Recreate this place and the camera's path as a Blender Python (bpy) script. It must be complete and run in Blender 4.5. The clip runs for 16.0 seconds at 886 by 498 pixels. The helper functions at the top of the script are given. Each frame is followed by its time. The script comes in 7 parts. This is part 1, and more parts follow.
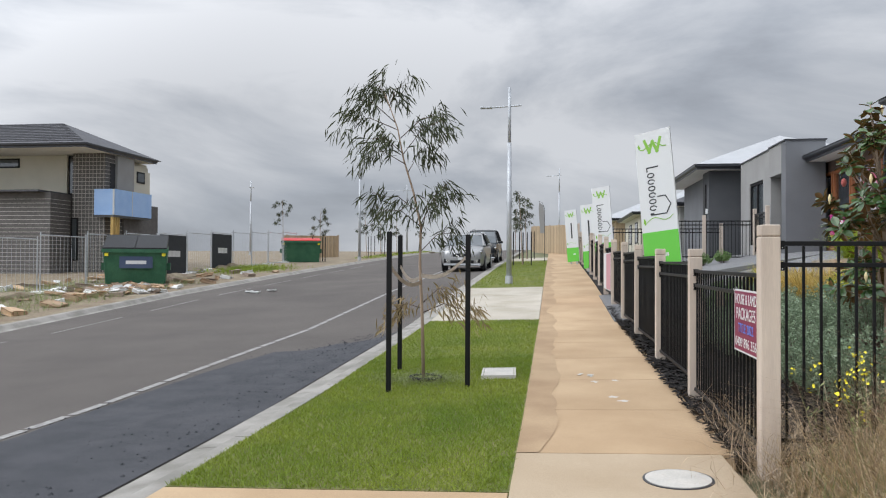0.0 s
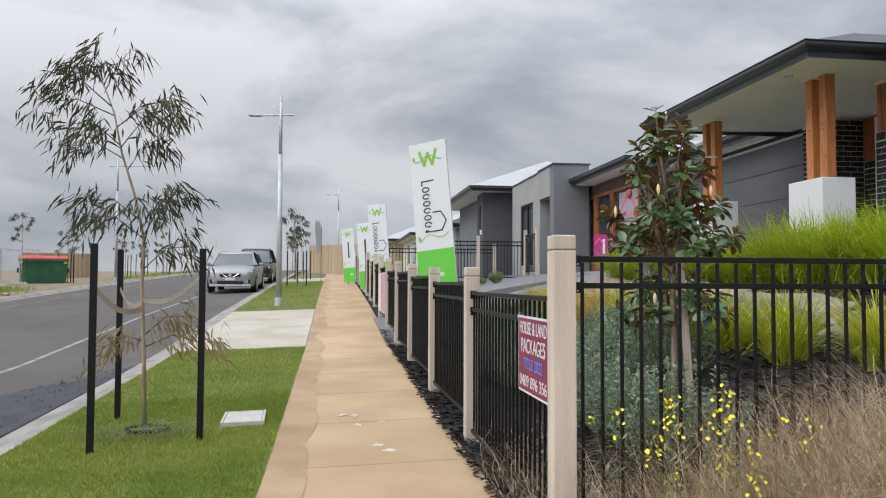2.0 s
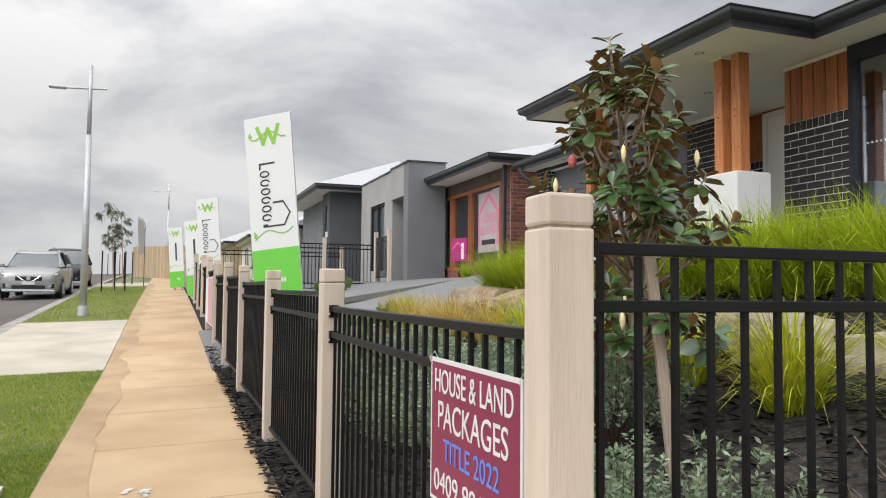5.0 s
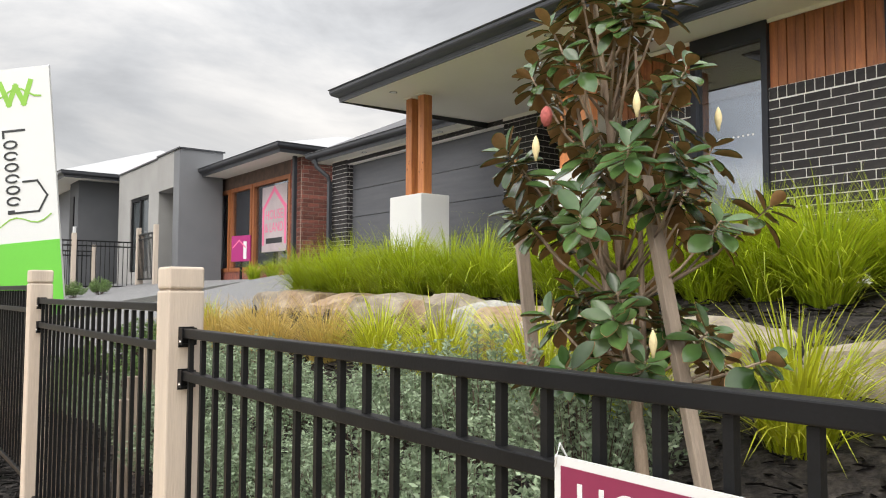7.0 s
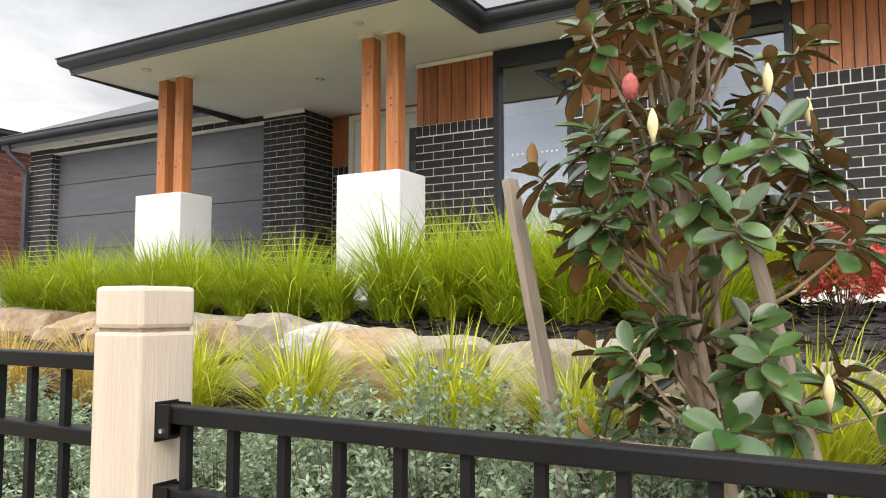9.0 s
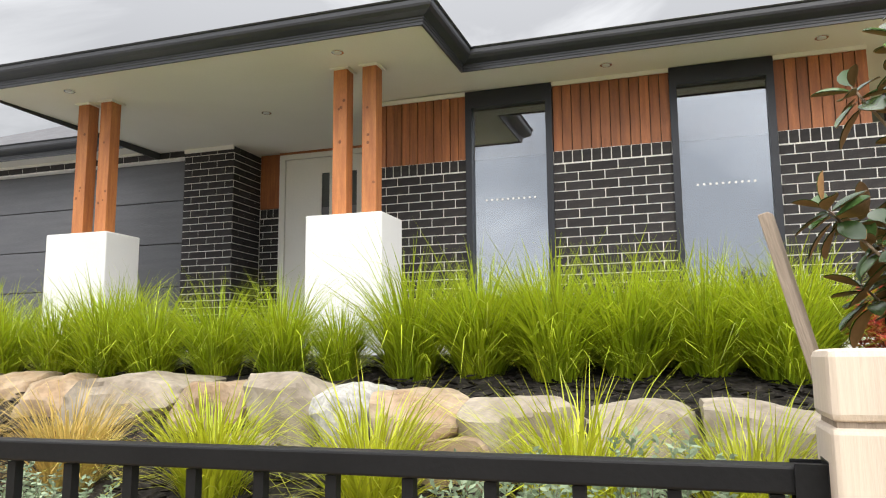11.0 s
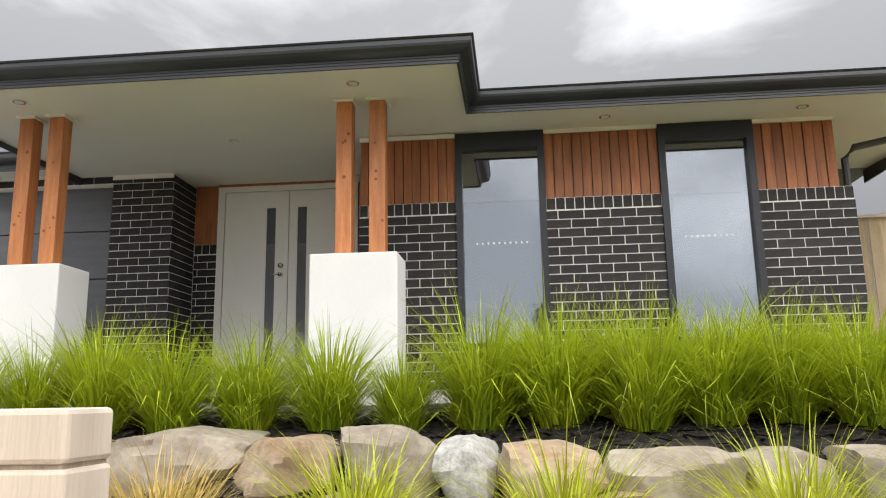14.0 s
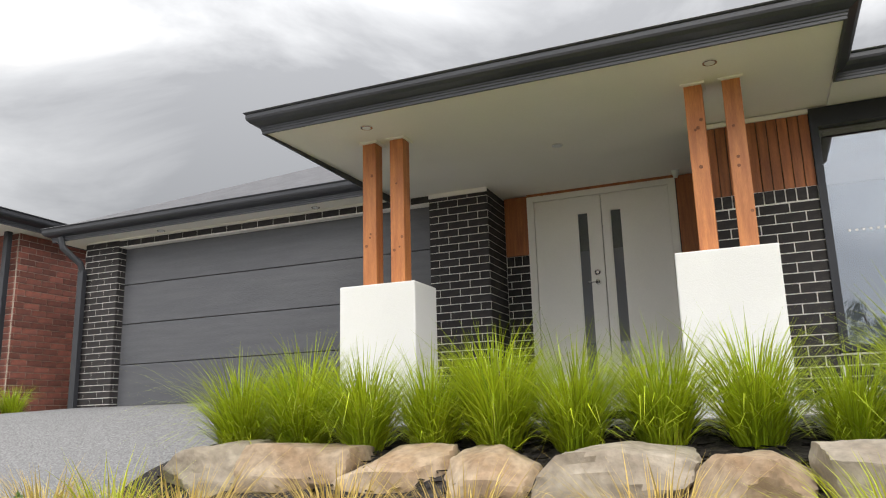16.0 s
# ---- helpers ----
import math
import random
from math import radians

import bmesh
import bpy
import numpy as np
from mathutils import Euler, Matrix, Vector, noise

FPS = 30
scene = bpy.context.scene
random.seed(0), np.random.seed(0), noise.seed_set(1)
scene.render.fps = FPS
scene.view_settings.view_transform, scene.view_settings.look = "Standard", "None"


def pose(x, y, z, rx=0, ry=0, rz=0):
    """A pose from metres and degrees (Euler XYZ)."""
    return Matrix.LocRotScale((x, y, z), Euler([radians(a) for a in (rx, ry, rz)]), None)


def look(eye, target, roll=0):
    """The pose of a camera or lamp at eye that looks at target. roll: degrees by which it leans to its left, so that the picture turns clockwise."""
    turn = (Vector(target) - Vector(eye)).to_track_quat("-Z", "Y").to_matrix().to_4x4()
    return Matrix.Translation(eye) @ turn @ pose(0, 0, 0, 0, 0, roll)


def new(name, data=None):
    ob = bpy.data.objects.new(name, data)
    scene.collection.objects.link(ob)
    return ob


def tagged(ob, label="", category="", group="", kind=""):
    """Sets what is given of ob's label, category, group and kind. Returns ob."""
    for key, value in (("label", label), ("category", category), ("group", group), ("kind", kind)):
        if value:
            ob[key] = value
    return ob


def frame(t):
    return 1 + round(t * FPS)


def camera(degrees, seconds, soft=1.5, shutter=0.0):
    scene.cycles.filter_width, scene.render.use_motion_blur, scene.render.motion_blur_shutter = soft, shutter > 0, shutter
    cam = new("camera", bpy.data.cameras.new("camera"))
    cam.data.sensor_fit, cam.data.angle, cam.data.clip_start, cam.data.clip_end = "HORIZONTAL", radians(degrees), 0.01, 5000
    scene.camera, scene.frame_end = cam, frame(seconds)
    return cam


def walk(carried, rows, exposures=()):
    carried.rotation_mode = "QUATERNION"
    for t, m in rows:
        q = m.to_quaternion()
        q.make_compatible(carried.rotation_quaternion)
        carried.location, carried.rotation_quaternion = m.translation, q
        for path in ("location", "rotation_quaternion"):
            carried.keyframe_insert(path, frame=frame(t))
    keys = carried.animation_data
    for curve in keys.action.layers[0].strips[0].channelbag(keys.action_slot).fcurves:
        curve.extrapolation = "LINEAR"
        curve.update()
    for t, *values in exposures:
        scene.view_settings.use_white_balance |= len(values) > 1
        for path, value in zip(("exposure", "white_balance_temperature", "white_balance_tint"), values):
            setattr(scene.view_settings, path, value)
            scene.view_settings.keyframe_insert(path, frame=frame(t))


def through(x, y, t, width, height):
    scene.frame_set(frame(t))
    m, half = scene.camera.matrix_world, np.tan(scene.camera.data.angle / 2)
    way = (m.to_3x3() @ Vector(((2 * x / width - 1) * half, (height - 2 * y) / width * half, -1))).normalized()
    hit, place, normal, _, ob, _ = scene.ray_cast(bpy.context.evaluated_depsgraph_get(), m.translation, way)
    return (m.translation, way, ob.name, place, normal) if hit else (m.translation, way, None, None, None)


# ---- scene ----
cam = camera(60.1, 16.0, soft=1.1)

PATH = [
    (0, (-0.132, -2.402, 1.651), (-0.414, -0.423, 1.684), 0.3),
    (0.5, (-0.057, -2.142, 1.653), (-0.069, -0.143, 1.704), 0.1),
    (1, (-0.004, -1.872, 1.665), (0.14, 0.121, 1.733), 0.2),
    (1.5, (0.041, -1.486, 1.656), (0.268, 0.499, 1.736), 0.2),
    (2, (0.082, -1.079, 1.653), (0.365, 0.899, 1.742), 0.2),
    (2.5, (0.091, -0.699, 1.641), (0.423, 1.271, 1.736), 0.2),
    (3, (0.107, -0.333, 1.621), (0.498, 1.626, 1.72), 0.2),
    (3.5, (0.222, 0.024, 1.656), (0.683, 1.967, 1.756), 0.1),
    (4, (0.317, 0.333, 1.659), (0.854, 2.257, 1.761), 0.2),
    (4.2, (0.362, 0.456, 1.67), (0.927, 2.372, 1.773), 0.1),
    (6.3, (0.373, 2.03, 1.678), (1.344, 3.775, 1.793), 0.8),
    (6.5, (0.373, 2.162, 1.68), (1.409, 3.869, 1.794), 0.4),
    (7, (0.351, 2.527, 1.7), (1.57, 4.108, 1.816), 0.2),
    (7.5, (0.357, 2.857, 1.717), (1.758, 4.279, 1.84), 0.4),
    (8, (0.357, 3.195, 1.72), (1.908, 4.451, 1.848), 0.0),
    (8.5, (0.305, 3.539, 1.721), (1.968, 4.643, 1.858), 0.0),
    (9, (0.297, 3.902, 1.748), (2.036, 4.878, 1.897), -0.0),
    (9.5, (0.323, 4.239, 1.748), (2.114, 5.116, 1.911), -0.1),
    (10, (0.323, 4.567, 1.76), (2.15, 5.359, 1.947), 0.1),
    (12.3, (0.156, 5.79, 1.827), (2.086, 6.167, 2.192), -0.9),
    (12.5, (0.113, 5.886, 1.858), (2.052, 6.22, 2.219), -0.6),
    (13, (0.064, 6.144, 1.844), (2.013, 6.387, 2.222), -0.8),
    (13.5, (0.099, 6.41, 1.826), (2.053, 6.595, 2.208), -0.8),
    (14, (0.198, 6.669, 1.823), (2.152, 6.851, 2.211), -1.0),
    (14.5, (0.267, 6.924, 1.817), (2.213, 7.167, 2.209), -1.3),
    (15, (0.301, 7.162, 1.842), (2.225, 7.531, 2.246), -1.5),
    (15.5, (0.325, 7.431, 1.834), (2.204, 7.975, 2.252), -1.6),
    (16, (0.335, 7.747, 1.839), (2.139, 8.493, 2.274), -1.6),
]
walk(cam, [(t, look(eye, aim, lean)) for t, eye, aim, lean in PATH],
     exposures=[(0.0, -0.38, 6200, 10), (3.5, -0.28, 6350, 10), (7.0, 0.15, 6850, 10), (10.0, 0.47, 6850, 10), (13.0, 0.29, 6850, 10), (16.0, 0.15, 6850, 10)])

# ---- world and light ----
def nodes_of(owner):
    owner.use_nodes = True
    nt = owner.node_tree
    nt.nodes.clear()
    return nt, nt.nodes, nt.links


def make_world():
    w = bpy.data.worlds.new("overcast_sky")
    scene.world = w
    nt, N, L = nodes_of(w)
    out, bg = N.new("ShaderNodeOutputWorld"), N.new("ShaderNodeBackground")
    sky = N.new("ShaderNodeTexSky")
    sky.sky_type, sky.sun_disc = "NISHITA", False
    sky.sun_elevation, sky.sun_rotation = radians(44), radians(243)
    tc, mp = N.new("ShaderNodeTexCoord"), N.new("ShaderNodeMapping")
    mp.inputs["Scale"].default_value = (1.0, 1.0, 2.6)
    mp.inputs["Location"].default_value = (0.35, 0.2, 0.1)
    nz, nz2 = N.new("ShaderNodeTexNoise"), N.new("ShaderNodeTexNoise")
    nz.inputs["Scale"].default_value, nz.inputs["Detail"].default_value, nz.inputs["Roughness"].default_value = 2.1, 9.0, 0.56
    nz.inputs["Distortion"].default_value = 0.45
    nz2.inputs["Scale"].default_value, nz2.inputs["Detail"].default_value = 1.1, 2.0
    L.new(tc.outputs["Generated"], mp.inputs["Vector"])
    L.new(mp.outputs["Vector"], nz.inputs["Vector"])
    L.new(mp.outputs["Vector"], nz2.inputs["Vector"])
    mixn = N.new("ShaderNodeMath"); mixn.operation = "MULTIPLY_ADD"
    mixn.inputs[1].default_value = 0.5
    half = N.new("ShaderNodeMath"); half.operation = "MULTIPLY"; half.inputs[1].default_value = 0.5
    L.new(nz2.outputs["Fac"], half.inputs[0])
    L.new(nz.outputs["Fac"], mixn.inputs[0]); L.new(half.outputs[0], mixn.inputs[2])
    ramp = N.new("ShaderNodeValToRGB")
    ramp.color_ramp.elements[0].position, ramp.color_ramp.elements[0].color = 0.42, (0.42, 0.44, 0.48, 1)
    ramp.color_ramp.elements[1].position, ramp.color_ramp.elements[1].color = 0.60, (1.15, 1.15, 1.16, 1)
    e = ramp.color_ramp.elements.new(0.50); e.color = (0.70, 0.73, 0.78, 1)
    L.new(mixn.outputs[0], ramp.inputs["Fac"])
    # overcast skies are brighter overhead than at the horizon
    sep, up = N.new("ShaderNodeSeparateXYZ"), N.new("ShaderNodeMapRange")
    L.new(tc.outputs["Generated"], sep.inputs[0])
    up.inputs["From Min"].default_value, up.inputs["From Max"].default_value = 0.2, 0.95
    up.inputs["To Min"].default_value, up.inputs["To Max"].default_value = 0.80, 2.2
    L.new(sep.outputs["Z"], up.inputs["Value"])
    # and brighter on the side where the veiled sun stands
    dot, lobe, add = N.new("ShaderNodeVectorMath"), N.new("ShaderNodeMapRange"), N.new("ShaderNodeMath")
    dot.operation, add.operation = "DOT_PRODUCT", "ADD"
    dot.inputs[1].default_value = Vector((-12, -6, 13)).normalized()
    lobe.interpolation_type = "SMOOTHSTEP"
    lobe.inputs["From Min"].default_value, lobe.inputs["From Max"].default_value = 0.1, 1.0
    lobe.inputs["To Min"].default_value, lobe.inputs["To Max"].default_value = 0.0, 1.9
    L.new(tc.outputs["Generated"], dot.inputs[0]); L.new(dot.outputs["Value"], lobe.inputs["Value"])
    L.new(up.outputs["Result"], add.inputs[0]); L.new(lobe.outputs["Result"], add.inputs[1])
    mul = N.new("ShaderNodeVectorMath"); mul.operation = "SCALE"
    L.new(ramp.outputs["Color"], mul.inputs[0]); L.new(add.outputs[0], mul.inputs["Scale"])
    clear = N.new("ShaderNodeVectorMath"); clear.operation = "SCALE"; clear.inputs["Scale"].default_value = 0.05
    L.new(sky.outputs["Color"], clear.inputs[0])
    mix = N.new("ShaderNodeMix"); mix.data_type = "RGBA"; mix.inputs["Factor"].default_value = 0.9
    L.new(clear.outputs[0], mix.inputs["A"]); L.new(mul.outputs[0], mix.inputs["B"])
    L.new(mix.outputs["Result"], bg.inputs["Color"])
    bg.inputs["Strength"].default_value = 1.0
    L.new(bg.outputs[0], out.inputs[0])


make_world()
sun = new("sun", bpy.data.lights.new("sun", "SUN"))
sun.data.energy, sun.data.angle, sun.data.color = 1.5, radians(40), (1.0, 0.96, 0.9)
sun.matrix_world = look((-12, -6, 13), (0, 0, 0))


# ---- materials ----
def mat(name, col, col2=None, scale=8.0, rough=0.7, metal=0.0, bump=0.0, bscale=60.0, spread=0.12, rnd=0.0, stretch=(1, 1, 1), spec=0.5, detail=6.0, island=0.0):
    """Two-scale procedural surface: broad variation between two colours, fine grain, relief, and a shade of its own for each piece."""
    m = bpy.data.materials.new(name)
    nt, N, L = nodes_of(m)
    out, b = N.new("ShaderNodeOutputMaterial"), N.new("ShaderNodeBsdfPrincipled")
    L.new(b.outputs[0], out.inputs[0])
    tc, mp = N.new("ShaderNodeTexCoord"), N.new("ShaderNodeMapping")
    mp.inputs["Scale"].default_value = stretch
    L.new(tc.outputs["Object"], mp.inputs["Vector"])
    n1 = N.new("ShaderNodeTexNoise")
    n1.inputs["Scale"].default_value, n1.inputs["Detail"].default_value = scale, detail
    L.new(mp.outputs["Vector"], n1.inputs["Vector"])
    mx = N.new("ShaderNodeMix"); mx.data_type = "RGBA"
    c2 = col2 or tuple(min(1, c * (1 + spread * 2)) for c in col)
    mx.inputs["A"].default_value, mx.inputs["B"].default_value = (*col, 1), (*c2, 1)
    mr = N.new("ShaderNodeMapRange")
    mr.inputs["From Min"].default_value, mr.inputs["From Max"].default_value = 0.35, 0.65
    L.new(n1.outputs["Fac"], mr.inputs["Value"]); L.new(mr.outputs["Result"], mx.inputs["Factor"])
    n2 = N.new("ShaderNodeTexNoise")
    n2.inputs["Scale"].default_value, n2.inputs["Detail"].default_value = bscale, 3.0
    L.new(mp.outputs["Vector"], n2.inputs["Vector"])
    g = N.new("ShaderNodeMapRange")
    g.inputs["From Min"].default_value, g.inputs["From Max"].default_value = 0.25, 0.75
    g.inputs["To Min"].default_value, g.inputs["To Max"].default_value = 1 - spread, 1 + spread
    L.new(n2.outputs["Fac"], g.inputs["Value"])
    val = g.outputs["Result"]
    for amount, kind in ((rnd, "ShaderNodeObjectInfo"), (island, "ShaderNodeNewGeometry")):
        if amount:
            oi, r = N.new(kind), N.new("ShaderNodeMapRange")
            r.inputs["To Min"].default_value, r.inputs["To Max"].default_value = 1 - amount, 1 + amount
            L.new(oi.outputs["Random" if kind == "ShaderNodeObjectInfo" else "Random Per Island"], r.inputs["Value"])
            mm = N.new("ShaderNodeMath"); mm.operation = "MULTIPLY"
            L.new(val, mm.inputs[0]); L.new(r.outputs["Result"], mm.inputs[1])
            val = mm.outputs[0]
    sc = N.new("ShaderNodeVectorMath"); sc.operation = "SCALE"
    L.new(mx.outputs["Result"], sc.inputs[0]); L.new(val, sc.inputs["Scale"])
    L.new(sc.outputs[0], b.inputs["Base Color"])
    b.inputs["Roughness"].default_value, b.inputs["Metallic"].default_value = rough, metal
    b.inputs["Specular IOR Level"].default_value = spec
    if bump:
        bp = N.new("ShaderNodeBump"); bp.inputs["Strength"].default_value, bp.inputs["Distance"].default_value = bump, 0.01
        L.new(n2.outputs["Fac"], bp.inputs["Height"]); L.new(bp.outputs[0], b.inputs["Normal"])
    return m


def leaf_mat(name, col, col2, rough=0.5, through=0.25, island=0.35, scale=3.0, spec=0.4):
    m = mat(name, col, col2, scale=scale, rough=rough, island=island, bscale=40, spec=spec)
    N, L = m.node_tree.nodes, m.node_tree.links
    b = next(n for n in N if n.type == "BSDF_PRINCIPLED")
    out = next(n for n in N if n.type == "OUTPUT_MATERIAL")
    t, mx = N.new("ShaderNodeBsdfTranslucent"), N.new("ShaderNodeMixShader")
    t.inputs["Color"].default_value = (*[c * 1.6 for c in col2], 1)
    mx.inputs[0].default_value = through
    L.new(b.outputs[0], mx.inputs[1]); L.new(t.outputs[0], mx.inputs[2]); L.new(mx.outputs[0], out.inputs[0])
    return m


def glass_mat(name, gloss=0.4, tint=(0.75, 0.8, 0.85)):
    m = bpy.data.materials.new(name)
    nt, N, L = nodes_of(m)
    out, mx = N.new("ShaderNodeOutputMaterial"), N.new("ShaderNodeMixShader")
    t, g = N.new("ShaderNodeBsdfTransparent"), N.new("ShaderNodeBsdfGlossy")
    t.inputs[0].default_value = (*tint, 1)
    g.inputs[0].default_value, g.inputs["Roughness"].default_value = (0.9, 0.92, 0.95, 1), 0.01
    lw, mr = N.new("ShaderNodeFresnel"), N.new("ShaderNodeMapRange")
    lw.inputs["IOR"].default_value = 1.5
    mr.inputs["To Min"].default_value, mr.inputs["To Max"].default_value = gloss, 0.8
    L.new(lw.outputs[0], mr.inputs["Value"]); L.new(mr.outputs[0], mx.inputs[0])
    L.new(t.outputs[0], mx.inputs[1]); L.new(g.outputs[0], mx.inputs[2]); L.new(mx.outputs[0], out.inputs[0])
    return m


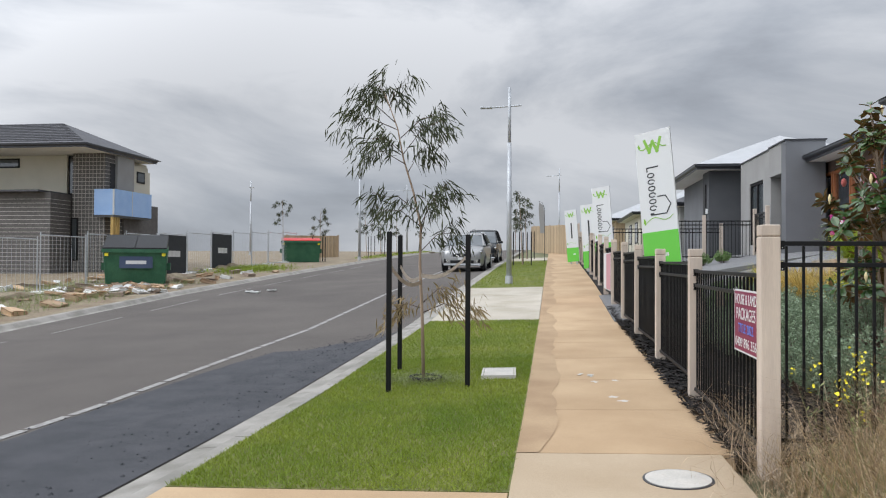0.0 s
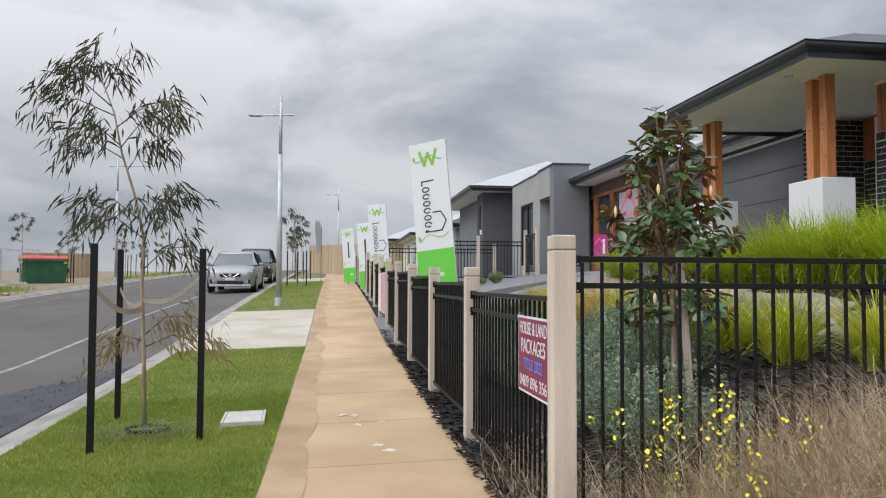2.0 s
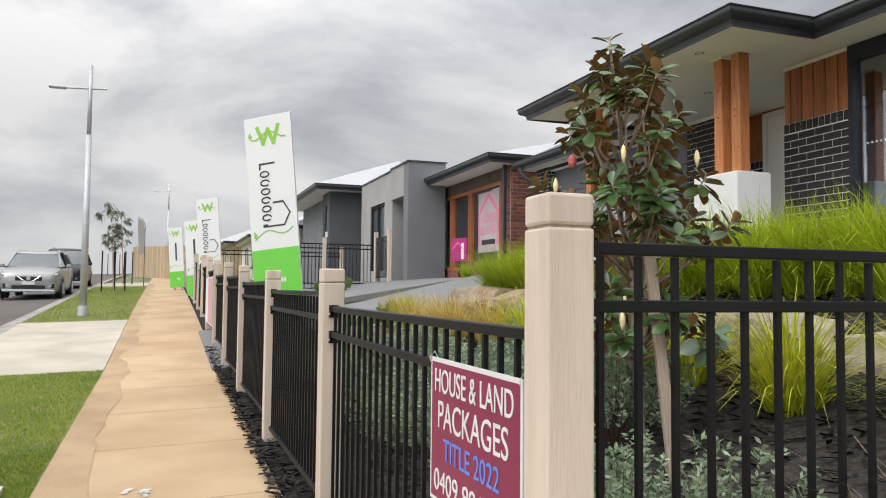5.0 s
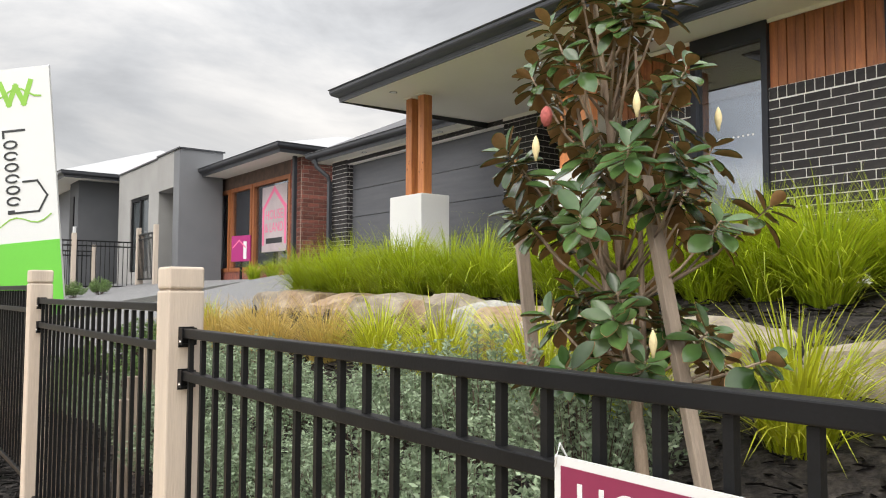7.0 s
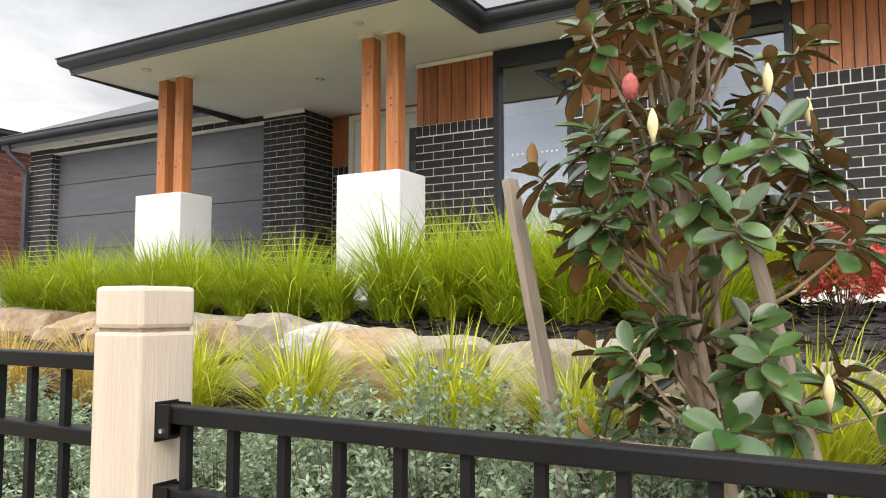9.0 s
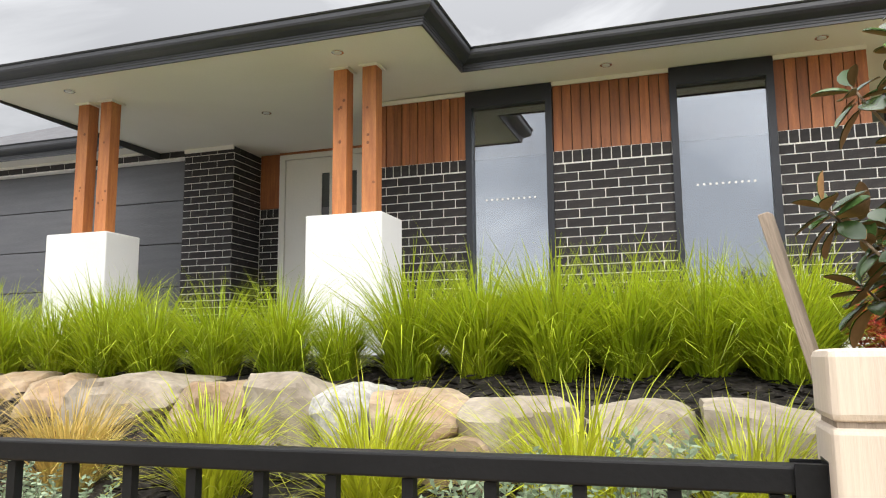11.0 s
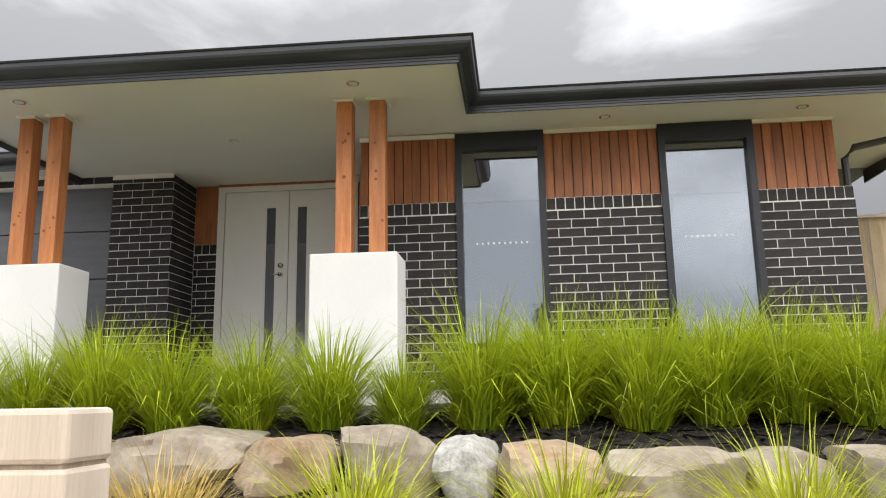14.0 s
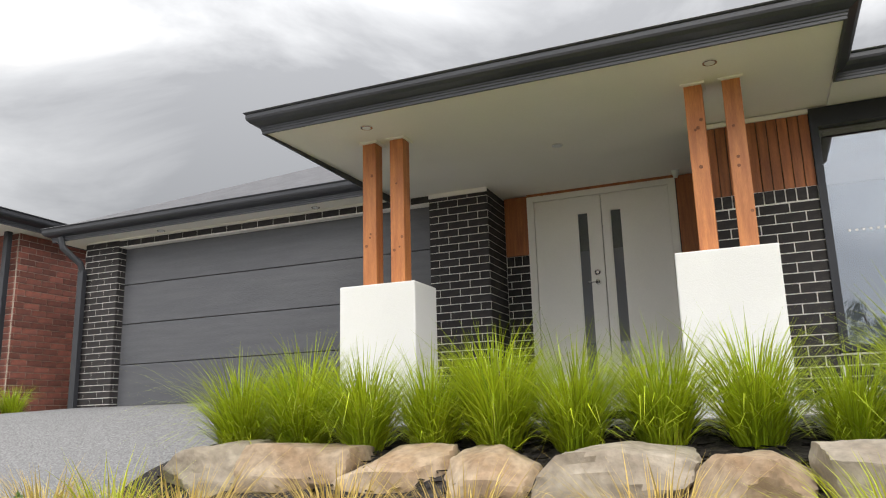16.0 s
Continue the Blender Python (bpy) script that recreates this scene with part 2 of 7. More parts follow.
M = dict(
    asphalt=mat("asphalt", (0.080, 0.069, 0.061), (0.108, 0.094, 0.083), 0.5, 0.9, bump=0.5, bscale=160, spread=0.25),
    newasphalt=mat("fresh_asphalt", (0.035, 0.037, 0.043), (0.055, 0.056, 0.063), 3, 0.85, bump=0.7, bscale=110, spread=0.3),
    line=mat("road_paint", (0.36, 0.35, 0.33), (0.2, 0.19, 0.18), 14, 0.7),
    kerb=mat("kerb_concrete", (0.20, 0.19, 0.165), (0.33, 0.31, 0.28), 2.5, 0.85, bump=0.3, bscale=90, spread=0.1),
    path=mat("footpath_concrete", (0.37, 0.25, 0.14), (0.47, 0.335, 0.20), 0.9, 0.85, bump=0.25, bscale=120, spread=0.1, rnd=0.05),
    pathpale=mat("pale_footpath_concrete", (0.40, 0.305, 0.20), (0.48, 0.38, 0.265), 0.9, 0.85, bump=0.25, bscale=120, spread=0.1, rnd=0.05),
    pathedge=mat("footpath_stained_edge", (0.31, 0.207, 0.118), (0.405, 0.285, 0.168), 1.6, 0.9, bump=0.2, bscale=80, spread=0.1),
    crossover=mat("crossover_concrete", (0.37, 0.33, 0.26), (0.46, 0.42, 0.35), 1.2, 0.85, bump=0.25, bscale=110, rnd=0.05),
    soil=mat("bare_soil", (0.19, 0.14, 0.09), (0.26, 0.22, 0.15), 1.5, 0.95, bump=0.9, bscale=14, spread=0.3),
    lawnbase=mat("lawn_thatch", (0.10, 0.125, 0.02), (0.20, 0.19, 0.065), 2.2, 0.9, bump=1.0, bscale=55, spread=0.35),
    farland=mat("paddock_ground", (0.17, 0.16, 0.09), (0.13, 0.15, 0.07), 0.05, 0.95, bump=0.5, bscale=2, spread=0.2),
    mulch=mat("black_mulch", (0.010, 0.009, 0.009), (0.034, 0.029, 0.026), 18, 0.9, spec=0.25, bump=1.0, bscale=45, spread=0.5, island=0.5),
    aggregate=mat("exposed_aggregate", (0.10, 0.10, 0.104), (0.25, 0.25, 0.25), 55, 0.8, bump=0.5, bscale=120, spread=0.4),
    brick=mat("charcoal_brick", (0.017, 0.015, 0.016), (0.030, 0.026, 0.026), 14, 0.8, bump=0.4, bscale=90, spread=0.25, rnd=0.28),
    mortar=mat("pale_mortar", (0.78, 0.76, 0.72), (0.86, 0.84, 0.80), 20, 0.9, bump=0.5, bscale=150),
    redbrick=mat("red_brick", (0.26, 0.085, 0.058), (0.15, 0.058, 0.048), 9, 0.75, bump=0.4, bscale=80, spread=0.25, rnd=0.4),
    redmortar=mat("buff_mortar", (0.38, 0.32, 0.27), None, 20, 0.9, bump=0.4),
    cedar=mat("oiled_cedar", (0.36, 0.125, 0.042), (0.24, 0.08, 0.03), 3, 0.55, bump=0.15, bscale=40, spread=0.22, rnd=0.22, stretch=(9, 9, 0.8)),
    timberpost=mat("cypress_post", (0.52, 0.20, 0.065), (0.38, 0.13, 0.045), 3.5, 0.5, bump=0.15, bscale=30, spread=0.15, rnd=0.1, stretch=(7, 7, 0.7)),
    knot=mat("timber_knot", (0.16, 0.055, 0.022), (0.24, 0.085, 0.03), 60, 0.6),
    pine=mat("treated_pine", (0.60, 0.51, 0.42), (0.50, 0.42, 0.35), 1.6, 0.75, bump=0.2, bscale=26, spread=0.06, rnd=0.1, stretch=(8, 8, 0.6)),
    greytimber=mat("weathered_stake", (0.34, 0.27, 0.21), (0.24, 0.19, 0.15), 5, 0.85, bump=0.4, bscale=30, stretch=(6, 6, 0.6)),
    paling=mat("paling_timber", (0.50, 0.38, 0.24), (0.38, 0.29, 0.19), 4, 0.85, bump=0.3, bscale=30, rnd=0.2, stretch=(6, 6, 0.5)),
    black=mat("black_powdercoat", (0.007, 0.007, 0.008), (0.011, 0.011, 0.012), 4, 0.46, spec=0.2, bump=0.05, bscale=120),
    monument=mat("charcoal_steel", (0.028, 0.03, 0.036), (0.036, 0.038, 0.045), 2, 0.36, spec=0.5),
    winframe=mat("dark_window_frame", (0.014, 0.016, 0.022), (0.019, 0.021, 0.028), 2, 0.4, spec=0.4),
    garage=mat("garage_panel", (0.08, 0.083, 0.093), (0.098, 0.1, 0.11), 2.5, 0.5, bump=0.3, bscale=26, spread=0.1, stretch=(1, 0.6, 6)),
    render_white=mat("white_render", (0.66, 0.66, 0.655), (0.71, 0.71, 0.70), 1.3, 0.85, bump=0.2, bscale=120, spread=0.03),
    soffit=mat("soffit_paint", (0.78, 0.75, 0.68), (0.82, 0.79, 0.73), 0.8, 0.8, spread=0.02),
    door=mat("door_paint", (0.80, 0.785, 0.74), (0.84, 0.82, 0.78), 1.2, 0.5, spread=0.02),
    rooftile=mat("roof_tile", (0.055, 0.055, 0.062), (0.08, 0.08, 0.088), 4, 0.6, bump=0.4, bscale=30, rnd=0.2),
    metalroof=mat("pale_metal_roof", (0.40, 0.41, 0.42), None, 2, 0.45, spread=0.05),
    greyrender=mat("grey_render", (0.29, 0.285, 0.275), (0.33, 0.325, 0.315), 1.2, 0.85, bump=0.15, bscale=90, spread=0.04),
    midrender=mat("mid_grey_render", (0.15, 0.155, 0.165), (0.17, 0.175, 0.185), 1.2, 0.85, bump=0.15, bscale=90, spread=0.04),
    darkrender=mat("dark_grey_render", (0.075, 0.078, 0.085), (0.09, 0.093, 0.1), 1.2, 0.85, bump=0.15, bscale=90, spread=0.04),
    poster=mat("window_poster", (0.42, 0.36, 0.37), None, 2, 0.5),
    cream=mat("cream_render", (0.58, 0.55, 0.46), None, 1.5, 0.85, spread=0.03),
    # flat grey that lifts the window panes towards a reflected sky
    blind=mat("grey_pane_fill", (0.17, 0.175, 0.185), (0.13, 0.135, 0.15), 0.8, 0.8, spread=0.02),
    # near-black that carries the shade of rooms and recesses in its colour
    dark=mat("shade_black", (0.03, 0.03, 0.033), None, 2, 0.9),
    chrome=mat("chrome", (0.8, 0.8, 0.8), None, 3, 0.15, metal=1.0, spread=0.02),
    galv=mat("galvanised_steel", (0.52, 0.54, 0.56), (0.44, 0.46, 0.48), 5, 0.5, metal=0.4, spread=0.08),
    rock=mat("sandstone", (0.22, 0.182, 0.14), (0.37, 0.325, 0.262), 3.2, 0.9, bump=0.9, bscale=22, spread=0.22, rnd=0.12),
    rock2=mat("ochre_sandstone", (0.25, 0.165, 0.097), (0.38, 0.305, 0.225), 3.0, 0.9, bump=0.9, bscale=22, spread=0.25, rnd=0.12),
    rockg=mat("grey_granite", (0.31, 0.30, 0.285), (0.44, 0.43, 0.405), 12, 0.85, bump=0.9, bscale=40, spread=0.28),
    lomandra=leaf_mat("lomandra_blade", (0.18, 0.265, 0.012), (0.345, 0.405, 0.023), 0.42, 0.28, 0.62),
    lomandra_y=leaf_mat("young_lomandra_blade", (0.27, 0.33, 0.016), (0.44, 0.44, 0.035), 0.45, 0.28, 0.55),
    tawny=leaf_mat("tawny_grass_blade", (0.40, 0.27, 0.08), (0.52, 0.40, 0.12), 0.6, 0.25, 0.4),
    sedge=leaf_mat("brown_sedge_blade", (0.22, 0.12, 0.06), (0.34, 0.20, 0.11), 0.6, 0.2, 0.4),
    lawn=leaf_mat("lawn_blade", (0.10, 0.175, 0.010), (0.22, 0.27, 0.03), 0.6, 0.25, 0.45, scale=1.2),
    silver=leaf_mat("silver_leaf", (0.15, 0.21, 0.12), (0.30, 0.37, 0.25), 0.6, 0.15, 0.35),
    greenshrub=leaf_mat("green_leaf", (0.10, 0.17, 0.05), (0.17, 0.26, 0.09), 0.5, 0.2, 0.4),
    red=leaf_mat("red_leaf", (0.42, 0.05, 0.045), (0.52, 0.12, 0.07), 0.5, 0.25, 0.4),
    mag_top=leaf_mat("magnolia_leaf_top", (0.030, 0.072, 0.019), (0.075, 0.13, 0.039), 0.22, 0.06, 0.5, spec=0.55),
    mag_under=mat("magnolia_leaf_underside", (0.26, 0.135, 0.055), (0.37, 0.205, 0.09), 6, 0.8, island=0.3),
    bud=mat("cream_bud", (0.66, 0.55, 0.30), None, 12, 0.6),
    seed=mat("red_seed_cone", (0.40, 0.10, 0.09), None, 40, 0.8, bump=0.8, bscale=60),
    bark=mat("pale_bark", (0.30, 0.22, 0.16), (0.40, 0.30, 0.22), 6, 0.9, bump=0.6, bscale=40, stretch=(4, 4, 1)),
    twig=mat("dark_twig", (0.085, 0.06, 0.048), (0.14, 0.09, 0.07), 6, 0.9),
    gum=leaf_mat("gum_leaf", (0.045, 0.055, 0.03), (0.08, 0.09, 0.05), 0.6, 0.15, 0.45, spec=0.2),
    gumdry=leaf_mat("dry_gum_leaf", (0.22, 0.16, 0.08), (0.30, 0.23, 0.12), 0.6, 0.2, 0.4),
    straw=mat("dry_stalk", (0.42, 0.30, 0.15), (0.56, 0.43, 0.24), 3, 0.8, island=0.35),
    straw2=mat("grey_dry_stalk", (0.38, 0.28, 0.18), (0.54, 0.42, 0.29), 3, 0.8, island=0.35),
    weed=leaf_mat("weed_green", (0.17, 0.20, 0.08), (0.24, 0.27, 0.11), 0.6, 0.2, 0.4),
    yellow=mat("yellow_petal", (0.75, 0.66, 0.03), None, 20, 0.6),
    white=mat("white_board", (0.64, 0.65, 0.65), None, 1.0, 0.5, spread=0.015),
    green=mat("green_print", (0.13, 0.50, 0.05), None, 2, 0.5, spread=0.02),
    leafprint=mat("leaf_green_print", (0.22, 0.46, 0.05), None, 2, 0.5, spread=0.03),
    ink=mat("dark_print", (0.02, 0.022, 0.024), None, 2, 0.5),
    maroon=mat("maroon_print", (0.21, 0.022, 0.065), None, 2, 0.5, spread=0.03),
    magenta=mat("magenta_print", (0.33, 0.015, 0.14), None, 2, 0.5, spread=0.03),
    pink=mat("pink_print", (0.75, 0.16, 0.30), None, 2, 0.5, spread=0.03),
    blueprint=mat("blue_print", (0.10, 0.22, 0.68), None, 2, 0.5, spread=0.03),
    silvercar=mat("silver_car_paint", (0.33, 0.33, 0.33), None, 2, 0.3, metal=0.5, spread=0.02),
    blackcar=mat("black_car_paint", (0.015, 0.016, 0.018), None, 2, 0.25, spread=0.02),
    carglass=mat("car_glass", (0.06, 0.07, 0.075), None, 2, 0.08, spec=1.0),
    rubber=mat("tyre_rubber", (0.02, 0.02, 0.02), None, 8, 0.85),
    bin=mat("green_skip_paint", (0.02, 0.10, 0.05), (0.035, 0.13, 0.065), 2.5, 0.6, bump=0.2, bscale=20, spread=0.15),
    redlid=mat("red_skip_lid", (0.55, 0.035, 0.03), None, 2, 0.5, spread=0.06),
    prop=mat("yellow_prop_timber", (0.62, 0.42, 0.14), (0.5, 0.33, 0.11), 3, 0.7, stretch=(5, 5, 0.6)),
    panelblue=mat("blue_grey_panel", (0.05, 0.075, 0.14), None, 2, 0.5, spread=0.04),
    palepink=mat("faded_pink_print", (0.52, 0.27, 0.30), None, 2, 0.6, spread=0.04),
    bluewrap=mat("blue_wrap", (0.32, 0.50, 0.82), (0.38, 0.56, 0.86), 2, 0.5, spread=0.04),
    cardboard=mat("cardboard", (0.45, 0.31, 0.19), (0.36, 0.25, 0.16), 4, 0.85, rnd=0.3),
    plasticw=mat("white_debris", (0.62, 0.62, 0.6), None, 3, 0.7, rnd=0.2),
    lid=mat("pit_lid_concrete", (0.47, 0.45, 0.41), (0.55, 0.52, 0.47), 5, 0.85, bump=0.2, bscale=100),
    tape=mat("hessian_tie", (0.42, 0.36, 0.30), (0.52, 0.45, 0.38), 12, 0.9),
    greybrick=mat("grey_brick", (0.10, 0.095, 0.09), (0.13, 0.12, 0.115), 6, 0.8, bump=0.3, rnd=0.25),
    mesh=mat("shade_cloth", (0.03, 0.033, 0.036), None, 6, 0.9),
)
GLASS = glass_mat("window_glass", 0.17)


# ---- mesh helpers ----
def box(bm, x0, x1, y0, y1, z0, z1, bev=0.0):
    r = bmesh.ops.create_cube(bm, size=1.0)
    bmesh.ops.scale(bm, vec=(x1 - x0, y1 - y0, z1 - z0), verts=r["verts"])
    bmesh.ops.translate(bm, vec=((x0 + x1) / 2, (y0 + y1) / 2, (z0 + z1) / 2), verts=r["verts"])
    if bev:
        edges = list({e for v in r["verts"] for e in v.link_edges})
        bmesh.ops.bevel(bm, geom=edges, offset=bev, segments=2, affect="EDGES", profile=0.5)
    return bm


def frame_ring(x0, x1, y0, y1, z0, z1, t, head=None, sill=None):
    """A window frame in the plane of a wall that faces along x: one ring with a thickness."""
    head, sill = head or t, sill or t
    O = [(y0, z0), (y1, z0), (y1, z1), (y0, z1)]
    I = [(y0 + t, z0 + sill), (y1 - t, z0 + sill), (y1 - t, z1 - head), (y0 + t, z1 - head)]
    bm = bmesh.new()
    V = [[bm.verts.new((x, *p)) for p in q] for x in (x0, x1) for q in (O, I)]
    for k in range(4):
        j = (k + 1) % 4
        bm.faces.new((V[0][k], V[0][j], V[1][j], V[1][k])); bm.faces.new((V[2][k], V[3][k], V[3][j], V[2][j]))
        bm.faces.new((V[0][k], V[2][k], V[2][j], V[0][j])); bm.faces.new((V[1][k], V[1][j], V[3][j], V[3][k]))
    return bm


def boxes(*bs, bev=0.0):
    bm = bmesh.new()
    for b in bs:
        box(bm, *b, bev=bev)
    return bm


def tube(bm, pts, r0, r1=None, n=8):
    """A tapering round tube along points."""
    r1 = r0 if r1 is None else r1
    pts = [Vector(p) for p in pts]
    rings = []
    for i, p in enumerate(pts):
        d = (pts[min(i + 1, len(pts) - 1)] - pts[max(i - 1, 0)]).normalized()
        a = d.orthogonal().normalized(); b = d.cross(a)
        r = r0 + (r1 - r0) * i / max(1, len(pts) - 1)
        rings.append([bm.verts.new(p + (a * math.cos(k * math.tau / n) + b * math.sin(k * math.tau / n)) * r) for k in range(n)])
    for A, B in zip(rings, rings[1:]):
        for k in range(n):
            bm.faces.new((A[k], A[(k + 1) % n], B[(k + 1) % n], B[k]))
    bm.faces.new(rings[0][::-1]); bm.faces.new(rings[-1])
    return bm


def tubes(*paths, n=8):
    bm = bmesh.new()
    for pts, r0, r1 in paths:
        tube(bm, pts, r0, r1, n)
    return bm


def loft(rings):
    """Skin a run of equal rings and close both ends."""
    bm = bmesh.new()
    R = [[bm.verts.new(p) for p in r] for r in rings]
    n = len(R[0])
    for A, B in zip(R, R[1:]):
        for k in range(n):
            bm.faces.new((A[k], A[(k + 1) % n], B[(k + 1) % n], B[k]))
    bm.faces.new(R[0]); bm.faces.new(R[-1][::-1])
    return bm


def spindle(x, y, z, prof, n=10):
    """A turned body: (height, radius) pairs about an upright axis."""
    return loft([[(x + r * math.cos(k * math.tau / n), y + r * math.sin(k * math.tau / n), z + h) for k in range(n)] for h, r in prof])


def prism(poly, axis, a, b):
    """A polygon of (u, v) pushed along an axis: 0 gives (y, z), 1 gives (x, z), 2 gives (x, y)."""
    bm = bmesh.new()
    def at(w, u, v):
        return (w, u, v) if axis == 0 else (u, w, v) if axis == 1 else (u, v, w)
    A = [bm.verts.new(at(a, *p)) for p in poly]; B = [bm.verts.new(at(b, *p)) for p in poly]
    bm.faces.new(A); bm.faces.new(B[::-1])
    for i in range(len(poly)):
        j = (i + 1) % len(poly)
        bm.faces.new((A[i], B[i], B[j], A[j]))
    bmesh.ops.recalc_face_normals(bm, faces=bm.faces)
    return bm


def mesh_of(name, bm, *materials, smooth=False):
    me = bpy.data.meshes.new(name)
    bmesh.ops.recalc_face_normals(bm, faces=bm.faces)
    bm.to_mesh(me); bm.free()
    for m in materials:
        me.materials.append(m)
    if smooth:
        me.polygons.foreach_set("use_smooth", [True] * len(me.polygons))
    return me


def part(name, bm, material, parent, label="", smooth=False):
    ob = new(name, mesh_of(name, bm, material, smooth=smooth))
    ob.parent = parent
    return tagged(ob, label)


def thing(name, label, category, m=None, group="", kind=""):
    ob = new(name)
    ob.empty_display_size = 0.1
    if m is not None:
        ob.matrix_world = m
    return tagged(ob, label, category, group, kind)


def solid(name, bm, material, label, category, group="", kind="", smooth=False):
    return tagged(new(name, mesh_of(name, bm, material, smooth=smooth)), label, category, group, kind)


def raw(name, verts, faces, *materials, index=None, smooth=False):
    me = bpy.data.meshes.new(name)
    me.from_pydata(verts, [], faces)
    for m in materials:
        me.materials.append(m)
    if index is not None:
        me.polygons.foreach_set("material_index", index)
    if smooth:
        me.polygons.foreach_set("use_smooth", [True] * len(me.polygons))
    me.update()
    return me


# ---- lie of the land ----
SLOPE = [(-400, -6), (-60, -1.2), (-30, -0.2), (-10, 0.28), (-2.4, 0.36), (2.46, 0.385), (4.9, 0.395), (7.3, 0.465), (9.7, 0.53), (12, 0.59), (20, 1.05),
         (30, 1.5), (45, 2.1), (60, 2.65), (80, 3.2), (100, 3.45), (150, 3.2), (400, 0.0), (1500, -8)]
SY, SZ = [a for a, b in SLOPE], [b for a, b in SLOPE]


def along(y):
    return float(np.interp(y, SY, SZ))


def street(x, y):
    return along(y) + 0.03 * (max(min(x, 1.13), -12.0) - 1.13)


def garden(x, y):
    """The planted bank in front of the house, before and behind the boulder wall."""
    g = along(y) + 0.02
    return float(np.interp(x, [1.13, 1.6, 2.6, 3.5, 3.9, 4.35, 5.3, 6.0], [g, g + 0.1, 0.86 + (g - 0.4) * 0.6, 1.14, 1.25, 1.55, 1.74, 1.76])) + 0.02 * (noise.noise((x * 2, y * 2, 0)))


def drive(x, y):
    return float(np.interp(x, [1.2, 2.2, 6.8, 8.3], [along(y), along(y) + 0.12, 2.02, 2.12]))


def land(x, y):
    if x <= 1.13:
        return street(x, y)
    if y < 2.5:
        g = along(y)
        return float(np.interp(x, [1.13, 3.0, 6.0, 9.0, 40], [g, g + 0.22, 1.1, 1.5, 2.2]))
    base = float(np.interp(x, [1.13, 4, 7, 30, 200], [along(y), 1.5, 2.0, 2.3, 2.3]))
    if y < 11.7:
        return garden(x, y) if x < 6 else 1.76
    if y < 17:
        return drive(x, y)
    return max(base, along(y))


def sheet(xs, ys, f, dz=0.0):
    bm = bmesh.new()
    vs = [[bm.verts.new((x, y, f(x, y) + dz)) for x in xs] for y in ys]
    for j in range(len(ys) - 1):
        for i in range(len(xs) - 1):
            bm.faces.new((vs[j][i], vs[j][i + 1], vs[j + 1][i + 1], vs[j + 1][i]))
    return bm


def slab(xs, ys, f, top=0.0, thick=0.12):
    """A sheet with sides and a thickness."""
    bm = sheet(xs, ys, f, top)
    r = bmesh.ops.extrude_face_region(bm, geom=list(bm.faces))
    bmesh.ops.translate(bm, vec=(0, 0, -thick), verts=[v for v in r["geom"] if isinstance(v, bmesh.types.BMVert)])
    bmesh.ops.recalc_face_normals(bm, faces=bm.faces)
    return bm


def span(a, b, step):
    n = max(1, round((b - a) / step))
    return [a + (b - a) * i / n for i in range(n + 1)]


YS = span(-30, -6, 4) + span(-5, 16, 1.0) + span(17, 60, 2.5) + span(64, 120, 6) + span(130, 400, 30)

# ---- ground, road, footpath ----
gx = [-1500, -400, -120, -60, -30, -20, -14, -12, -9, -6, -3, -1, 1.13, 1.6, 2.1, 2.6, 3.1, 3.5, 3.9, 4.35, 5.3, 6, 7, 9, 12, 20, 40, 120, 400, 1500]
gy_ = [-1500, -400, -120, -60] + YS + [600, 1500]
tagged(new("ground", mesh_of("ground", sheet(gx, gy_, land, -0.14), M["farland"])), "bare and grassy building land around the street", "ground", kind="structure")
road = tagged(new("road", mesh_of("road", slab(span(-11.5, -2.92, 1.4), YS, street, -0.10, 0.1), M["asphalt"])), "worn grey-brown asphalt street rising to a crest", "road", kind="structure")


def patch_edge(y):
    return -3.9 - 0.75 * max(0.0, math.sin((y + 3) / 14.5 * math.pi)) + 0.06 * noise.noise((y * 1.5, 0, 3)) if y < 9 else -3.9 + (y - 9) * 0.33


bm = bmesh.new()
pv = [(bm.verts.new((-2.93, y, street(-2.93, y) - 0.092)), bm.verts.new((min(-2.95, patch_edge(y)), y, street(-3.9, y) - 0.092))) for y in span(-6, 11.8, 0.25)]
for (a, b), (c, d) in zip(pv, pv[1:]):
    bm.faces.new((a, b, d, c))
solid("asphalt_patch", bm, M["newasphalt"], "fresh dark asphalt patch beside the kerb", "road", kind="structure")
rs = random.Random(5)
vs, fs = [], []
for _ in range(900):
    y = rs.uniform(-3, 11); x = rs.uniform(patch_edge(y) - 0.15, -2.98)
    z, r = street(x, y) - 0.088, rs.uniform(0.004, 0.016)
    k = len(vs)
    vs += [(x - r, y - r, z), (x + r, y - r * 0.7, z), (x + r * 0.6, y + r, z), (x - r * 0.8, y + r * 0.8, z), (x, y, z + r * 1.1)]
    fs += [(k, k + 1, k + 4), (k + 1, k + 2, k + 4), (k + 2, k + 3, k + 4), (k + 3, k, k + 4)]
tagged(new("loose_gravel", raw("loose_gravel", vs, fs, M["newasphalt"])), "loose dark stones scattered on the road patch", "gravel", kind="stuff")

